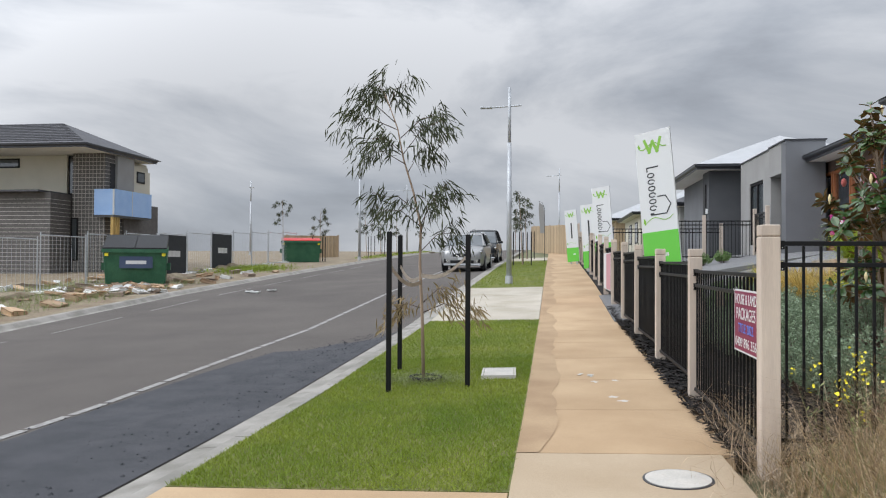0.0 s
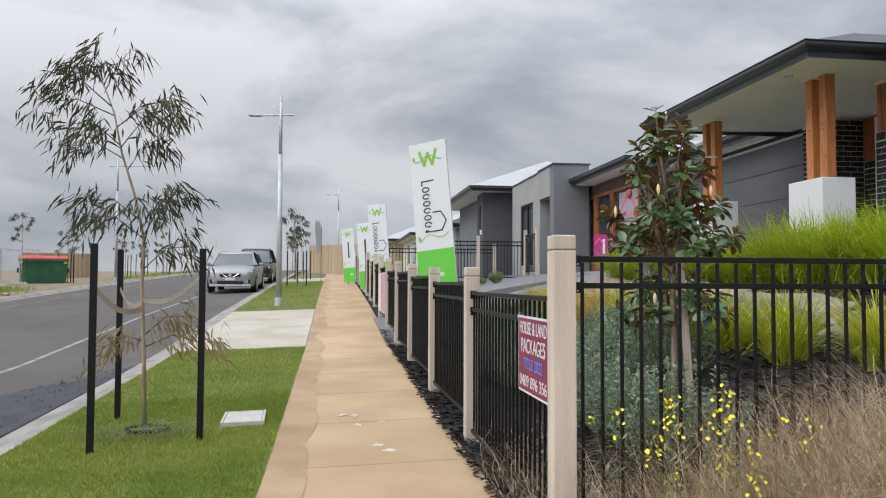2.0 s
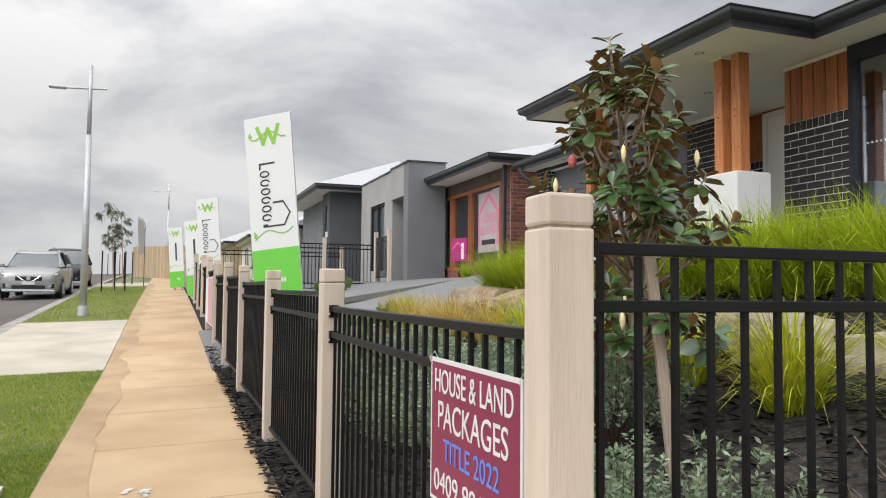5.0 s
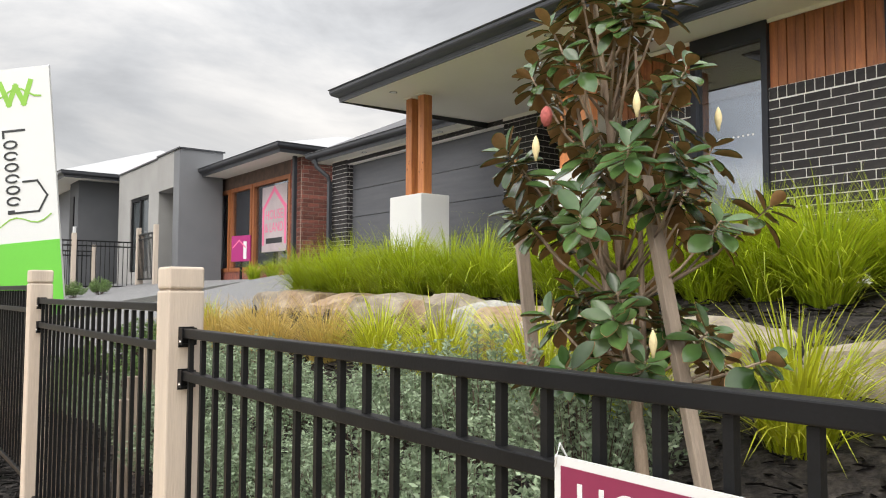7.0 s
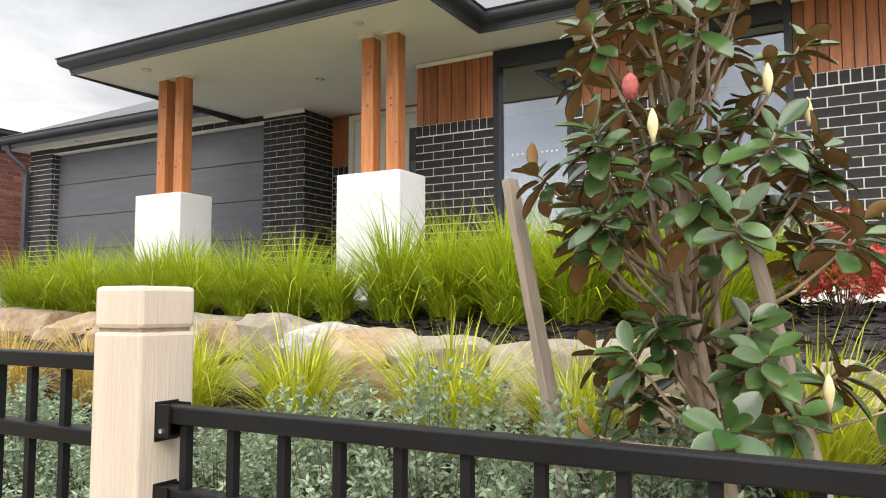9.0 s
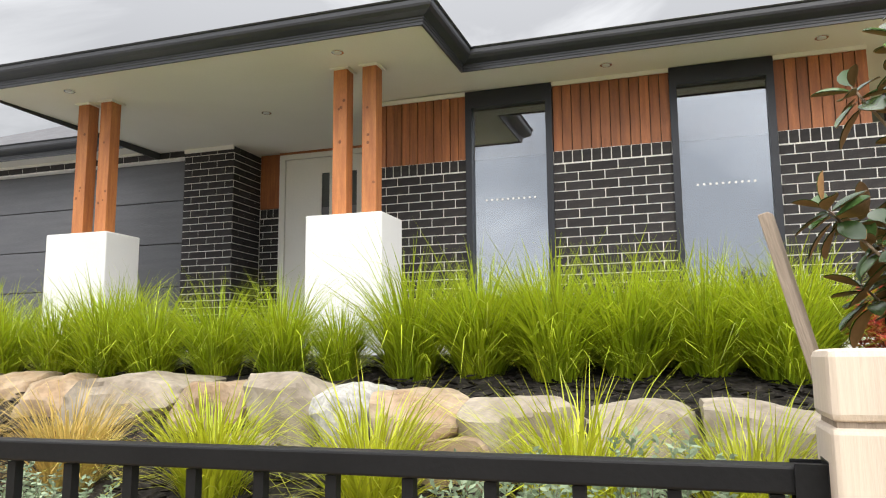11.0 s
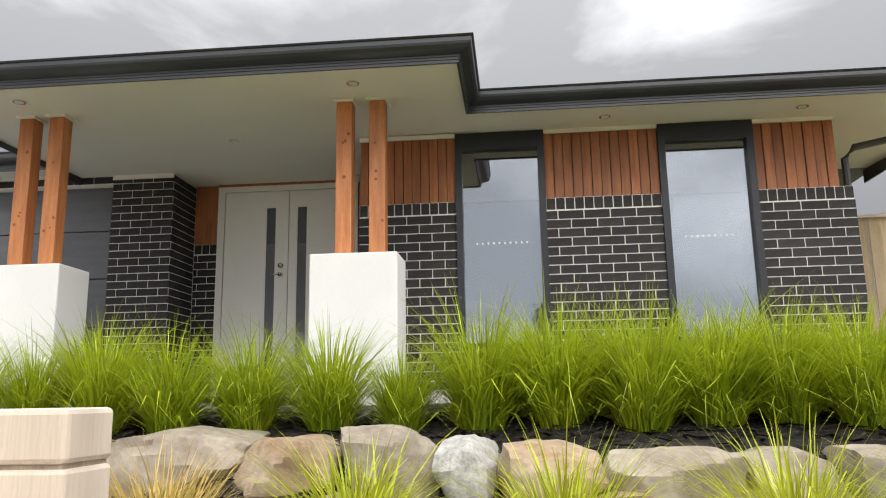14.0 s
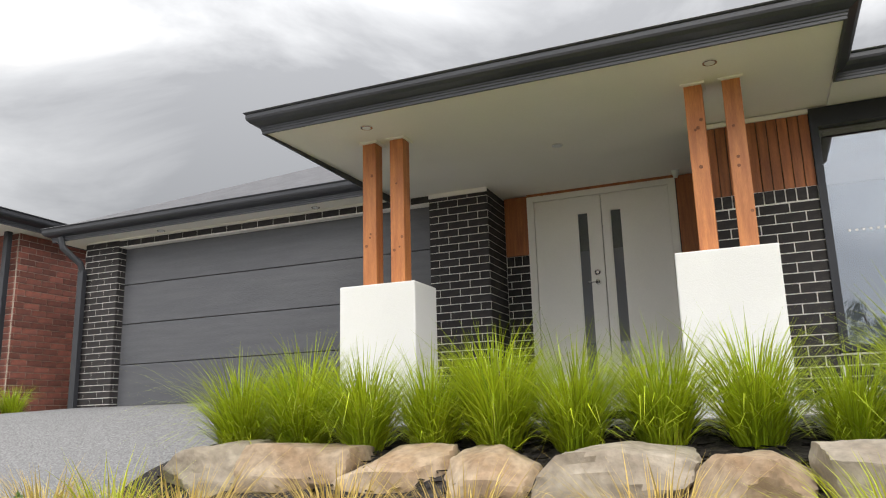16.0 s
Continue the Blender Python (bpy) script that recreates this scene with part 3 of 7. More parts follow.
# painted edge line, in worn dashes
bm = bmesh.new()
for y in span(-6, 60, 0.62)[:-1]:
    w = 0.05
    for xx in (-4.82,):
        vq = [bm.verts.new((px, py, street(px, py) - 0.094)) for px, py in ((xx - w, y), (xx + w, y), (xx + w, y + 0.56), (xx - w, y + 0.56))]
        bm.faces.new(vq)
for y in span(8, 70, 4.0)[:-1]:
    vq = [bm.verts.new((px, py, street(px, py) - 0.094)) for px, py in ((-10.2, y), (-10.15, y), (-10.15, y + 2.6), (-10.2, y + 2.6))]
    bm.faces.new(vq)
solid("road_line", bm, M["line"], "worn white painted line on the asphalt", "road marking", kind="structure")


def kerb(name, sgn, x_top, label):
    """Rolled concrete kerb and gutter, cast in lengths with open joints."""
    root = thing(name, label, "kerb", kind="structure")
    prof = [(0.0, 0.0), (0.13, -0.01), (0.20, -0.05), (0.27, -0.095), (0.46, -0.115), (0.46, -0.22), (0.0, -0.22)]
    cuts = span(-30, 70, 2.4)
    for y0, y1 in zip(cuts, cuts[1:]):
        bm = bmesh.new()
        A = [bm.verts.new((x_top + sgn * u, y0 + 0.006, street(x_top, y0) + v)) for u, v in prof]
        B = [bm.verts.new((x_top + sgn * u, y1 - 0.006, street(x_top, y1) + v)) for u, v in prof]
        for i in range(len(prof)):
            j = (i + 1) % len(prof)
            bm.faces.new((A[i], A[j], B[j], B[i]))
        bm.faces.new(A); bm.faces.new(B[::-1])
        part("kerb_length", bm, M["kerb"], root)


kerb("kerb", -1, -2.46, "pale concrete rolled kerb and gutter beside the lawn verge")
kerb("kerb_far", 1, -11.96, "concrete kerb across the street beside bare soil")

verge = tagged(new("verge", mesh_of("verge", slab(span(-2.46, -0.37, 0.4), span(2.0, 12.25, 0.5), street, 0.0), M["lawnbase"])), "mown green lawn verge between kerb and footpath", "lawn", kind="structure")
tagged(new("verge_beyond", mesh_of("verge_beyond", slab(span(-2.46, -0.37, 0.5), span(19.2, 37.5, 1.2), street, 0.0), M["lawnbase"])), "mown green lawn verge beyond the crossover", "lawn", kind="structure")
tagged(new("verge_far", mesh_of("verge_far", slab([-60, -40, -25, -17.5] + span(-16.5, -11.96, 1.0), span(-30, 75, 2), street, -0.01), M["soil"])), "bare trampled soil verge of the building sites", "soil", kind="structure")


def slabs(name, label, x0, x1, cuts, material, f=street, top=0.0, xs=None):
    root = thing(name, label, "pavement", kind="structure")
    for y0, y1 in zip(cuts, cuts[1:]):
        part("slab", slab(xs or span(x0, x1, 0.75), span(y0 + 0.005, y1 - 0.005, 0.8), f, top, 0.1), material, root)
    return root


slabs("footpath", "sand-coloured concrete footpath with trowelled joints and stained edge", -0.37, 1.075, span(2.9, 62, 1.5), M["path"])
slabs("footpath_near", "paler grey-buff concrete footpath bay round a manhole", -0.37, 0.98, span(-14, 2.9, 1.5), M["pathpale"])
slabs("crossover", "pale concrete driveway crossover between lawn verges", -2.46, -0.378, [12.26, 14.6, 16.9, 19.2], M["crossover"], top=0.002)
slabs("crossover_far", "pale concrete driveway crossover near the crest", -2.46, -0.378, [37.51, 39.5, 41.5], M["crossover"], top=0.002)
slabs("crossover_near", "brown concrete crossover at the near end of the lawn", -2.46, -0.378, [-4.0, -1.0, 1.99], M["path"], top=0.0)
bm = bmesh.new()
sv = []
for y in span(2.9, 40, 0.25):
    w = 0.27 + 0.22 * noise.noise((0, y * 0.55, 7)) + 0.07 * noise.noise((3, y * 2.2, 7))
    sv.append([bm.verts.new((x, y, street(x, y) + 0.0045)) for x in (-0.366, -0.366 + max(0.05, w))])
for (a, b_), (c, d) in zip(sv, sv[1:]):
    bm.faces.new((a, b_, d, c))
solid("footpath_stain", bm, M["pathedge"], "brown water stain along the lawn edge of the footpath", "stain", kind="structure")

# mulch strip under the fence, garden bed, driveway
tagged(new("mulch_strip", mesh_of("mulch_strip", slab([1.085, 1.3, 1.6], span(2.92, 40, 0.5), lambda x, y: street(x, y) + 0.02 * noise.noise((x * 6, y * 6, 1)), 0.01), M["mulch"])), "black bark mulch strip along the fence foot", "mulch", kind="structure")
bed = tagged(new("garden_bed", mesh_of("garden_bed", slab(span(1.6, 6.1, 0.18), span(2.56, 11.62, 0.18), lambda x, y: garden(x, y) + 0.02 * noise.noise((x * 9, y * 9, 4)), 0.0), M["mulch"])), "sloping garden bed covered in black bark mulch", "garden bed", kind="structure")
rs = random.Random(8)
vs, fs = [], []
for _ in range(9000):
    if rs.random() < 0.25:
        x, y = 1.02 + 0.45 * rs.random() ** 1.3, rs.uniform(2.6, 14)
        z = street(x, y) + 0.02
    else:
        x, y = rs.uniform(1.6, 5.8), rs.uniform(2.7, 11.4)
        z = garden(x, y) + 0.01
    a, l, w, t = rs.uniform(0, 6.3), rs.uniform(0.02, 0.06), rs.uniform(0.005, 0.013), rs.uniform(-0.02, 0.03)
    ca, sa = math.cos(a), math.sin(a)
    k = len(vs)
    vs += [(x + ca * l + sa * w, y + sa * l - ca * w, z + t), (x + ca * l - sa * w, y + sa * l + ca * w, z + t + 0.008), (x - ca * l - sa * w, y - sa * l + ca * w, z + 0.012), (x - ca * l + sa * w, y - sa * l - ca * w, z + 0.003)]
    fs.append((k, k + 1, k + 2, k + 3))
tagged(new("bark_chips", raw("bark_chips", vs, fs, M["mulch"])), "loose black bark chips on the beds", "mulch", kind="stuff")
tagged(new("driveway", mesh_of("driveway", slab(span(0.99, 8.45, 0.5), span(11.75, 16.4, 0.8), drive, 0.02), M["aggregate"])), "grey exposed aggregate driveway rising to the garage", "driveway", kind="structure")
tagged(new("forecourt", mesh_of("forecourt", slab(span(1.6, 9, 0.8), span(17.2, 40, 2), lambda x, y: max(land(x, y), along(y)), 0.0), M["aggregate"])), "grey paved forecourt before the neighbouring houses", "pavement", kind="structure")


# ---- brickwork and boards ----
BRICK = {}


def brick_mesh(length, tall, material):
    key = (round(length, 3), round(tall, 3), material.name)
    if key not in BRICK:
        bm = boxes((-length / 2, length / 2, -0.02, 0.006, -tall / 2, tall / 2))
        BRICK[key] = mesh_of("brick", bm, material)
    return BRICK[key]


def brickwork(parent, a, b, z0, z1, material, soldier=True, limit=300):
    """Bricks on the plan line a to b, faces to the left-hand side of the way from a to b turned outwards; stretcher courses under a soldier course."""
    a, b = Vector((*a, 0)), Vector((*b, 0))
    d = (b - a); w = d.length; d.normalize()
    ang = math.atan2(d.y, d.x)
    top = z1
    n = 0
    def lay(u, z, l, t):
        nonlocal n
        if n >= limit or l < 0.03:
            return
        n += 1
        o = new("brick", brick_mesh(l, t, material))
        p = a + d * u
        o.matrix_world = pose(p.x, p.y, z, 0, 0, math.degrees(ang))
        o.parent = parent
    if soldier:
        k = max(1, round(w / 0.086))
        for i in range(k):
            lay((i + 0.5) * w / k, z1 - 0.058, w / k - 0.01, 0.108)
        top = z1 - 0.118
    rows = int((top - z0) / 0.086)
    for r in range(rows):
        z = top - 0.043 - r * 0.086 - 0.005
        u = -0.12 if r % 2 else 0.0
        while u < w:
            s, e = max(0, u), min(w, u + 0.23)
            lay((s + e) / 2, z, e - s, 0.076)
            u += 0.24


def hip_roof(x0, x1, y0, y1, z, pitch=22.5):
    t = math.tan(radians(pitch))
    w, l = (x1 - x0), (y1 - y0)
    h = min(w, l) / 2
    bm = bmesh.new()
    B = [bm.verts.new((x, y, z)) for x, y in ((x0, y0), (x1, y0), (x1, y1), (x0, y1))]
    if w < l:
        R = [bm.verts.new(((x0 + x1) / 2, y0 + h, z + h * t)), bm.verts.new(((x0 + x1) / 2, y1 - h, z + h * t))]
        fs = ((B[0], B[1], R[0]), (B[1], B[2], R[1], R[0]), (B[2], B[3], R[1]), (B[3], B[0], R[0], R[1]))
    else:
        R = [bm.verts.new((x0 + h, (y0 + y1) / 2, z + h * t)), bm.verts.new((x1 - h, (y0 + y1) / 2, z + h * t))]
        fs = ((B[0], B[1], R[1], R[0]), (B[1], B[2], R[1]), (B[2], B[3], R[0], R[1]), (B[3], B[0], R[0]))
    for f in fs:
        bm.faces.new(f)
    bm.faces.new(B[::-1])
    return bm


def eave_line(house, pts, z0, z1, out=0.13):
    """Fascia and quad gutter along plan points; the outside lies on the left of the way."""
    prof = [(0.0, z0), (0.018, z0), (0.018, z0 + 0.022), (0.024, z0 + 0.026), (0.024, z0 + 0.042), (0.03, z0 + 0.046), (0.03, z0 + 0.06), (0.045, z0 + 0.066), (out * 0.7, z0 + 0.085), (out * 0.88, z0 + 0.107), (out * 0.93, z0 + 0.125), (out * 0.93, z1 - 0.022), (out, z1 - 0.018), (out + 0.008, z1 - 0.008), (out, z1), (out - 0.016, z1), (out - 0.02, z1 - 0.03), (0.0, z1 - 0.03)]
    P = [Vector((*p, 0)) for p in pts]
    rings = []
    for i, p in enumerate(P):
        d0 = (P[i] - P[i - 1]).normalized() if i else (P[1] - P[0]).normalized()
        d1 = (P[i + 1] - P[i]).normalized() if i < len(P) - 1 else d0
        n0, n1 = Vector((-d0.y, d0.x, 0)), Vector((-d1.y, d1.x, 0))
        m = (n0 + n1); m = m / max(0.2, m.dot(n0))
        rings.append([(p.x + m.x * u, p.y + m.y * u, z) for u, z in prof])
    bm = bmesh.new()
    R = [[bm.verts.new(c) for c in r] for r in rings]
    for A, B in zip(R, R[1:]):
        for k in range(len(prof)):
            j = (k + 1) % len(prof)
            bm.faces.new((A[k], A[j], B[j], B[k]))
    bm.faces.new(R[0]); bm.faces.new(R[-1][::-1])
    return part("gutter", bm, M["monument"], house, "charcoal steel gutter and fascia")


# ---- the display home ----
house = thing("house", "single-storey display home, charcoal brick, cedar cladding, white porch plinths", "house")
FL = 1.80          # porch level
SOF = 4.31         # soffit level
WX = 7.222         # face of the front wall's mortar
for a, b in ((3.58, 4.42), (5.285, 6.345), (7.19, 8.12)):
    wall = part("wall", boxes((WX, WX + 0.2, a, b, 1.4, 3.668)), M["mortar"], house, "pale-mortared charcoal brick front wall")
    brickwork(wall, (WX, a), (WX, b), 1.9, 3.668, M["brick"], True, 135)
for b_ in ((WX + 0.2, 8.8, 8.0, 8.12, 1.4, 4.35), (WX + 0.2, 14, 3.60, 3.8, 1.4, 3.66), (WX + 0.06, WX + 0.2, 3.72, 8.12, 3.672, 4.335)):
    part("wall", boxes(b_), M["brick"], house)
part("wall", boxes((WX + 0.2, 14, 3.71, 3.9, 3.66, 4.305)), M["cedar"], house, "cedar-clad upper side wall")
bm_ = boxes((WX, WX + 0.1, 4.42, 5.285, 1.9, 2.268))
brickwork(part("wall", bm_, M["mortar"], house), (WX - 0.0005, 4.42), (WX - 0.0005, 5.285), 1.98, 2.262, M["brick"], False, 40)
bm_ = boxes((WX, WX + 0.1, 6.345, 7.19, 1.9, 2.268))
brickwork(part("wall", bm_, M["mortar"], house), (WX - 0.0005, 6.345), (WX - 0.0005, 7.19), 1.98, 2.262, M["brick"], False, 40)
clad = part("cladding", boxes((WX + 0.045, WX + 0.06, 3.70, 8.11, 3.67, 4.335)), M["twig"], house, "vertical cedar cladding")
for a, b in ((3.69, 4.42), (5.285, 6.345), (7.19, 8.12)):
    k = round((b - a) / 0.088)
    for i in range(k):
        w = (b - a) / k
        part("board", boxes((WX + 0.012 + 0.01 * (i % 2), WX + 0.046, a + i * w + 0.004, a + (i + 1) * w - 0.004, 3.672, 4.335)), M["cedar"], clad)


def window(y0, y1):
    w = part("window", frame_ring(WX - 0.03, WX + 0.09, y0, y1, 2.28, 4.335, 0.062, 0.165, 0.05), M["winframe"], house, "tall charcoal-framed fixed window")
    p = part("pane", boxes((WX + 0.03, WX + 0.036, y0 + 0.062, y1 - 0.062, 2.33, 4.17)), GLASS, w, "reflective glass pane")
    p.visible_shadow = False
    # added sheet: its grey makes up part of the pane's sky reflection
    part("blind", boxes((WX + 0.10, WX + 0.11, y0 + 0.05, y1 - 0.05, 2.3, 4.2)), M["blind"], w, "added grey sheet behind the pane, for its sky reflection")
    for i in range(10):
        y = (y0 + y1) / 2 + (i - 4.5) * 0.052
        part("safety_dot", tubes((((WX + 0.0295, y, 3.26), (WX + 0.026, y, 3.26)), 0.011, 0.011), n=10), M["white"], w, "white safety dot")


window(4.42, 5.285)
window(6.345, 7.19)

# entry recess: dark brick pier, door, side panels
pier = part("wall", boxes((8.165, 9.0, 10.436, 11.14, 1.4, 4.38)), M["mortar"], house, "charcoal brick pier between garage and entry")
brickwork(pier, (8.165, 10.436), (8.165, 11.14), 1.75, 4.378, M["brick"], False, 140)
brickwork(pier, (8.77, 10.436), (8.165, 10.436), 1.75, 4.378, M["brick"], False, 140)
part("wall", boxes((8.79, 8.95, 8.12, 8.46, 1.4, 4.39)), M["brick"], house)
entry = part("wall", boxes((8.79, 8.95, 10.15, 10.434, 1.4, 3.68)), M["mortar"], house)
brickwork(entry, (8.79, 10.15), (8.79, 10.43), 1.8, 3.68, M["brick"], True, 60)
part("entry_cladding", boxes((8.775, 8.93, 10.15, 10.43, 3.685, 4.39), (8.775, 8.80, 8.13, 8.45, 3.4, 4.39), (8.76, 8.9, 8.46, 10.15, 4.372, 4.42)), M["cedar"], house, "cedar infill beside the entry door")
dr = part("front_door", boxes((8.765, 8.86, 8.54, 10.07, 4.305, 4.37)), M["door"], house, "grey-white double entry door with slot windows")
for y0 in (8.46, 10.07):
    part("jamb", boxes((8.765, 8.86, y0, y0 + 0.08, 1.86, 4.37)), M["door"], dr)
for y0, y1, s0, s1 in ((9.295, 10.065, 9.45, 9.56), (8.545, 9.285, 9.075, 9.185)):
    leaf = part("door_leaf", boxes((8.79, 8.835, y0, s0, 1.88, 4.30), (8.79, 8.835, s1, y1, 1.88, 4.30), (8.79, 8.835, s0, s1, 1.88, 2.1), (8.79, 8.835, s0, s1, 4.1, 4.30)), M["door"], dr)
    part("slot_glass", boxes((8.805, 8.812, s0, s1, 2.1, 4.1)), M["carglass"], dr, "dark slot window")
    part("slot_glass", boxes((8.80, 8.804, s0, s1, 2.62, 3.66)), M["blind"], dr, "frosted slot window")
part("door_handle", tubes((((8.79, 9.375, 3.29), (8.735, 9.375, 3.29)), 0.03, 0.025), (((8.74, 9.37, 3.29), (8.735, 9.48, 3.29)), 0.01, 0.01), n=10), M["chrome"], dr, "chrome lever handle", True)
part("lock", tubes((((8.79, 9.375, 3.4), (8.765, 9.375, 3.4)), 0.033, 0.031), n=14), M["chrome"], dr, "round chrome lock", True)

# garage
gar = part("garage_door", boxes((8.34, 8.36, 11.14, 15.85, 2.1, 4.33)), M["dark"], house, "charcoal sectional garage door")
for i in range(4):
    z0 = 2.135 + i * 0.549
    part("panel", boxes((8.31, 8.34, 11.14, 15.85, z0, z0 + 0.54), bev=0.006), M["garage"], gar)
part("wall", boxes((8.38, 14, 16.3, 16.46, 1.6, 4.405)), M["brick"], house)
gh = part("wall", boxes((8.18, 8.38, 11.142, 15.848, 4.29, 4.405)), M["mortar"], house)
gw = part("wall", boxes((8.18, 8.38, 15.85, 16.46, 1.6, 4.405)), M["mortar"], house, "charcoal brick beside the garage door")
brickwork(gw, (8.18, 15.85), (8.18, 16.46), 1.9, 4.40, M["brick"], False, 120)
brickwork(gw, (8.34, 15.85), (8.18, 15.85), 1.9, 4.40, M["brick"], False, 60)
brickwork(gh, (8.1795, 11.15), (8.1795, 15.85), 4.2951, 4.388, M["brick"], False, 60)
part("downpipe", boxes((8.05, 8.13, 16.36, 16.46, 1.95, 4.0), bev=0.01), M["monument"], house)
part("downpipe", tubes((((8.09, 16.41, 3.98), (8.05, 16.42, 4.1), (7.86, 16.55, 4.3), (7.83, 16.58, 4.45)), 0.045, 0.045), n=8), M["monument"], house)
part("downpipe", tubes((((7.55, 2.40, 4.36), (7.54, 2.62, 4.28), (7.48, 3.42, 4.11), (7.47, 3.52, 4.0), (7.47, 3.52, 1.9)), 0.035, 0.035), n=8), M["monument"], house)

# porch: slab, plinths, posts, soffit, lights
part("porch_slab", boxes((5.42, 8.8, 5.9, 11.6, 1.5, FL), bev=0.008), M["aggregate"], house, "exposed aggregate porch slab")
for y0, y1 in ((7.575, 8.282), (10.372, 11.09)):
    part("plinth", boxes((6.046, 6.505, y0, y1, FL - 0.02, 2.982), bev=0.012), M["render_white"], house, "white rendered porch plinth")
for y in (7.765, 8.045, 10.60, 10.875):
    part("porch_post", boxes((6.20, 6.335, y - 0.067, y + 0.067, 2.98, 4.33), bev=0.006), M["timberpost"], house, "knotty orange timber porch post")
    rk = random.Random(int(y * 100))
    for k in range(4):
        kz, ky, kr = rk.uniform(3.15, 4.2), y + rk.uniform(-0.045, 0.045), rk.uniform(0.009, 0.017)
        part("knot", tubes((((6.2015, ky, kz), (6.1988, ky, kz)), kr, kr * 0.9), n=10), M["knot"], house, "dark timber knot")
    part("post_cap", boxes((6.17, 6.365, y - 0.09, y + 0.09, 4.312, 4.334)), M["soffit"], house)
def soffit_at(x, y):
    """Level of the soffit, which rises slightly from the gutter to the wall."""
    return 4.41 if y > 11.54 else SOF + (x - 5.54) * 0.028 if y > 7.04 else SOF + (x - 6.585) * 0.05


for x0, x1, y0, y1 in ((5.54, 9.0, 7.04, 11.54), (6.585, 9.4, 2.45, 7.038), (7.88, 8.5, 11.542, 16.75)):
    part("soffit", prism([(x0, soffit_at(x0, y1)), (x1, soffit_at(x1, y1)), (x1, soffit_at(x1, y1) + 0.03), (x0, soffit_at(x0, y1) + 0.03)], 1, y0, y1), M["soffit"], house, "cream painted soffit")
for b_ in ((WX - 0.012, WX + 0.01, 3.69, 8.12, 4.305, 4.345), (8.14, 8.162, 10.43, 11.14, 4.33, 4.38), (8.155, 8.177, 11.14, 16.4, 4.39, 4.409)):
    part("soffit_trim", boxes(b_), M["soffit"], house)
eave_line(house, [(9.5, 2.45), (6.585, 2.45), (6.585, 7.04), (5.54, 7.04), (5.54, 11.54), (8.6, 11.54)], 4.295, 4.475)
eave_line(house, [(7.88, 11.68), (7.88, 16.75), (9.5, 16.75)], 4.40, 4.59)
roof = part("roof", hip_roof(6.47, 16.5, 2.34, 11.65, 4.45), M["rooftile"], house, "charcoal tiled hip roof")
part("porch_roof", hip_roof(5.43, 12, 6.93, 11.65, 4.452), M["rooftile"], house)
part("garage_roof", hip_roof(7.77, 16.4, 6.5, 16.86, 4.57, 26), M["rooftile"], house)
# solid near-black block stands in for the unlit inside of the house
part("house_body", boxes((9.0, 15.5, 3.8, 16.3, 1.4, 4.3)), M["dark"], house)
for x, y in ((5.83, 10.7), (7.12, 9.35), (5.83, 7.89), (6.88, 5.8), (6.87, 4.08), (8.05, 12.6), (8.05, 15.0)):
    sz_ = soffit_at(x, y)
    dl = part("downlight", tubes((((x, y, sz_ + 0.01), (x, y, sz_ - 0.012)), 0.052, 0.052), n=20), M["chrome"], house, "recessed chrome downlight", False)
    part("lens", tubes((((x, y, sz_ - 0.011), (x, y, sz_ - 0.015)), 0.036, 0.036), n=16), M["white"], dl)
part("camera_dome", tubes((((8.6, 8.43, 4.40), (8.6, 8.43, 4.345), (8.6, 8.43, 4.315)), 0.045, 0.02), n=12), M["white"], house, "small white dome camera", True)

# ---- fence ----
fence = thing("front_fence", "black steel picket fence between square treated pine posts", "fence")


def fence_post(x, y, top):
    g = street(x, y) - 0.05
    h = 0.057
    f = part("post", boxes((x - h, x + h, y - h, y + h, g, top - 0.075), bev=0.006), M["pine"], fence, "square treated pine post with a grooved cap")
    part("groove", boxes((x - h + 0.006, x + h - 0.006, y - h + 0.006, y + h - 0.006, top - 0.076, top - 0.069)), M["greytimber"], f)
    part("cap", boxes((x - h, x + h, y - h, y + h, top - 0.07, top), bev=0.008), M["pine"], f)
    return f


PICK, RAIL = {}, {}


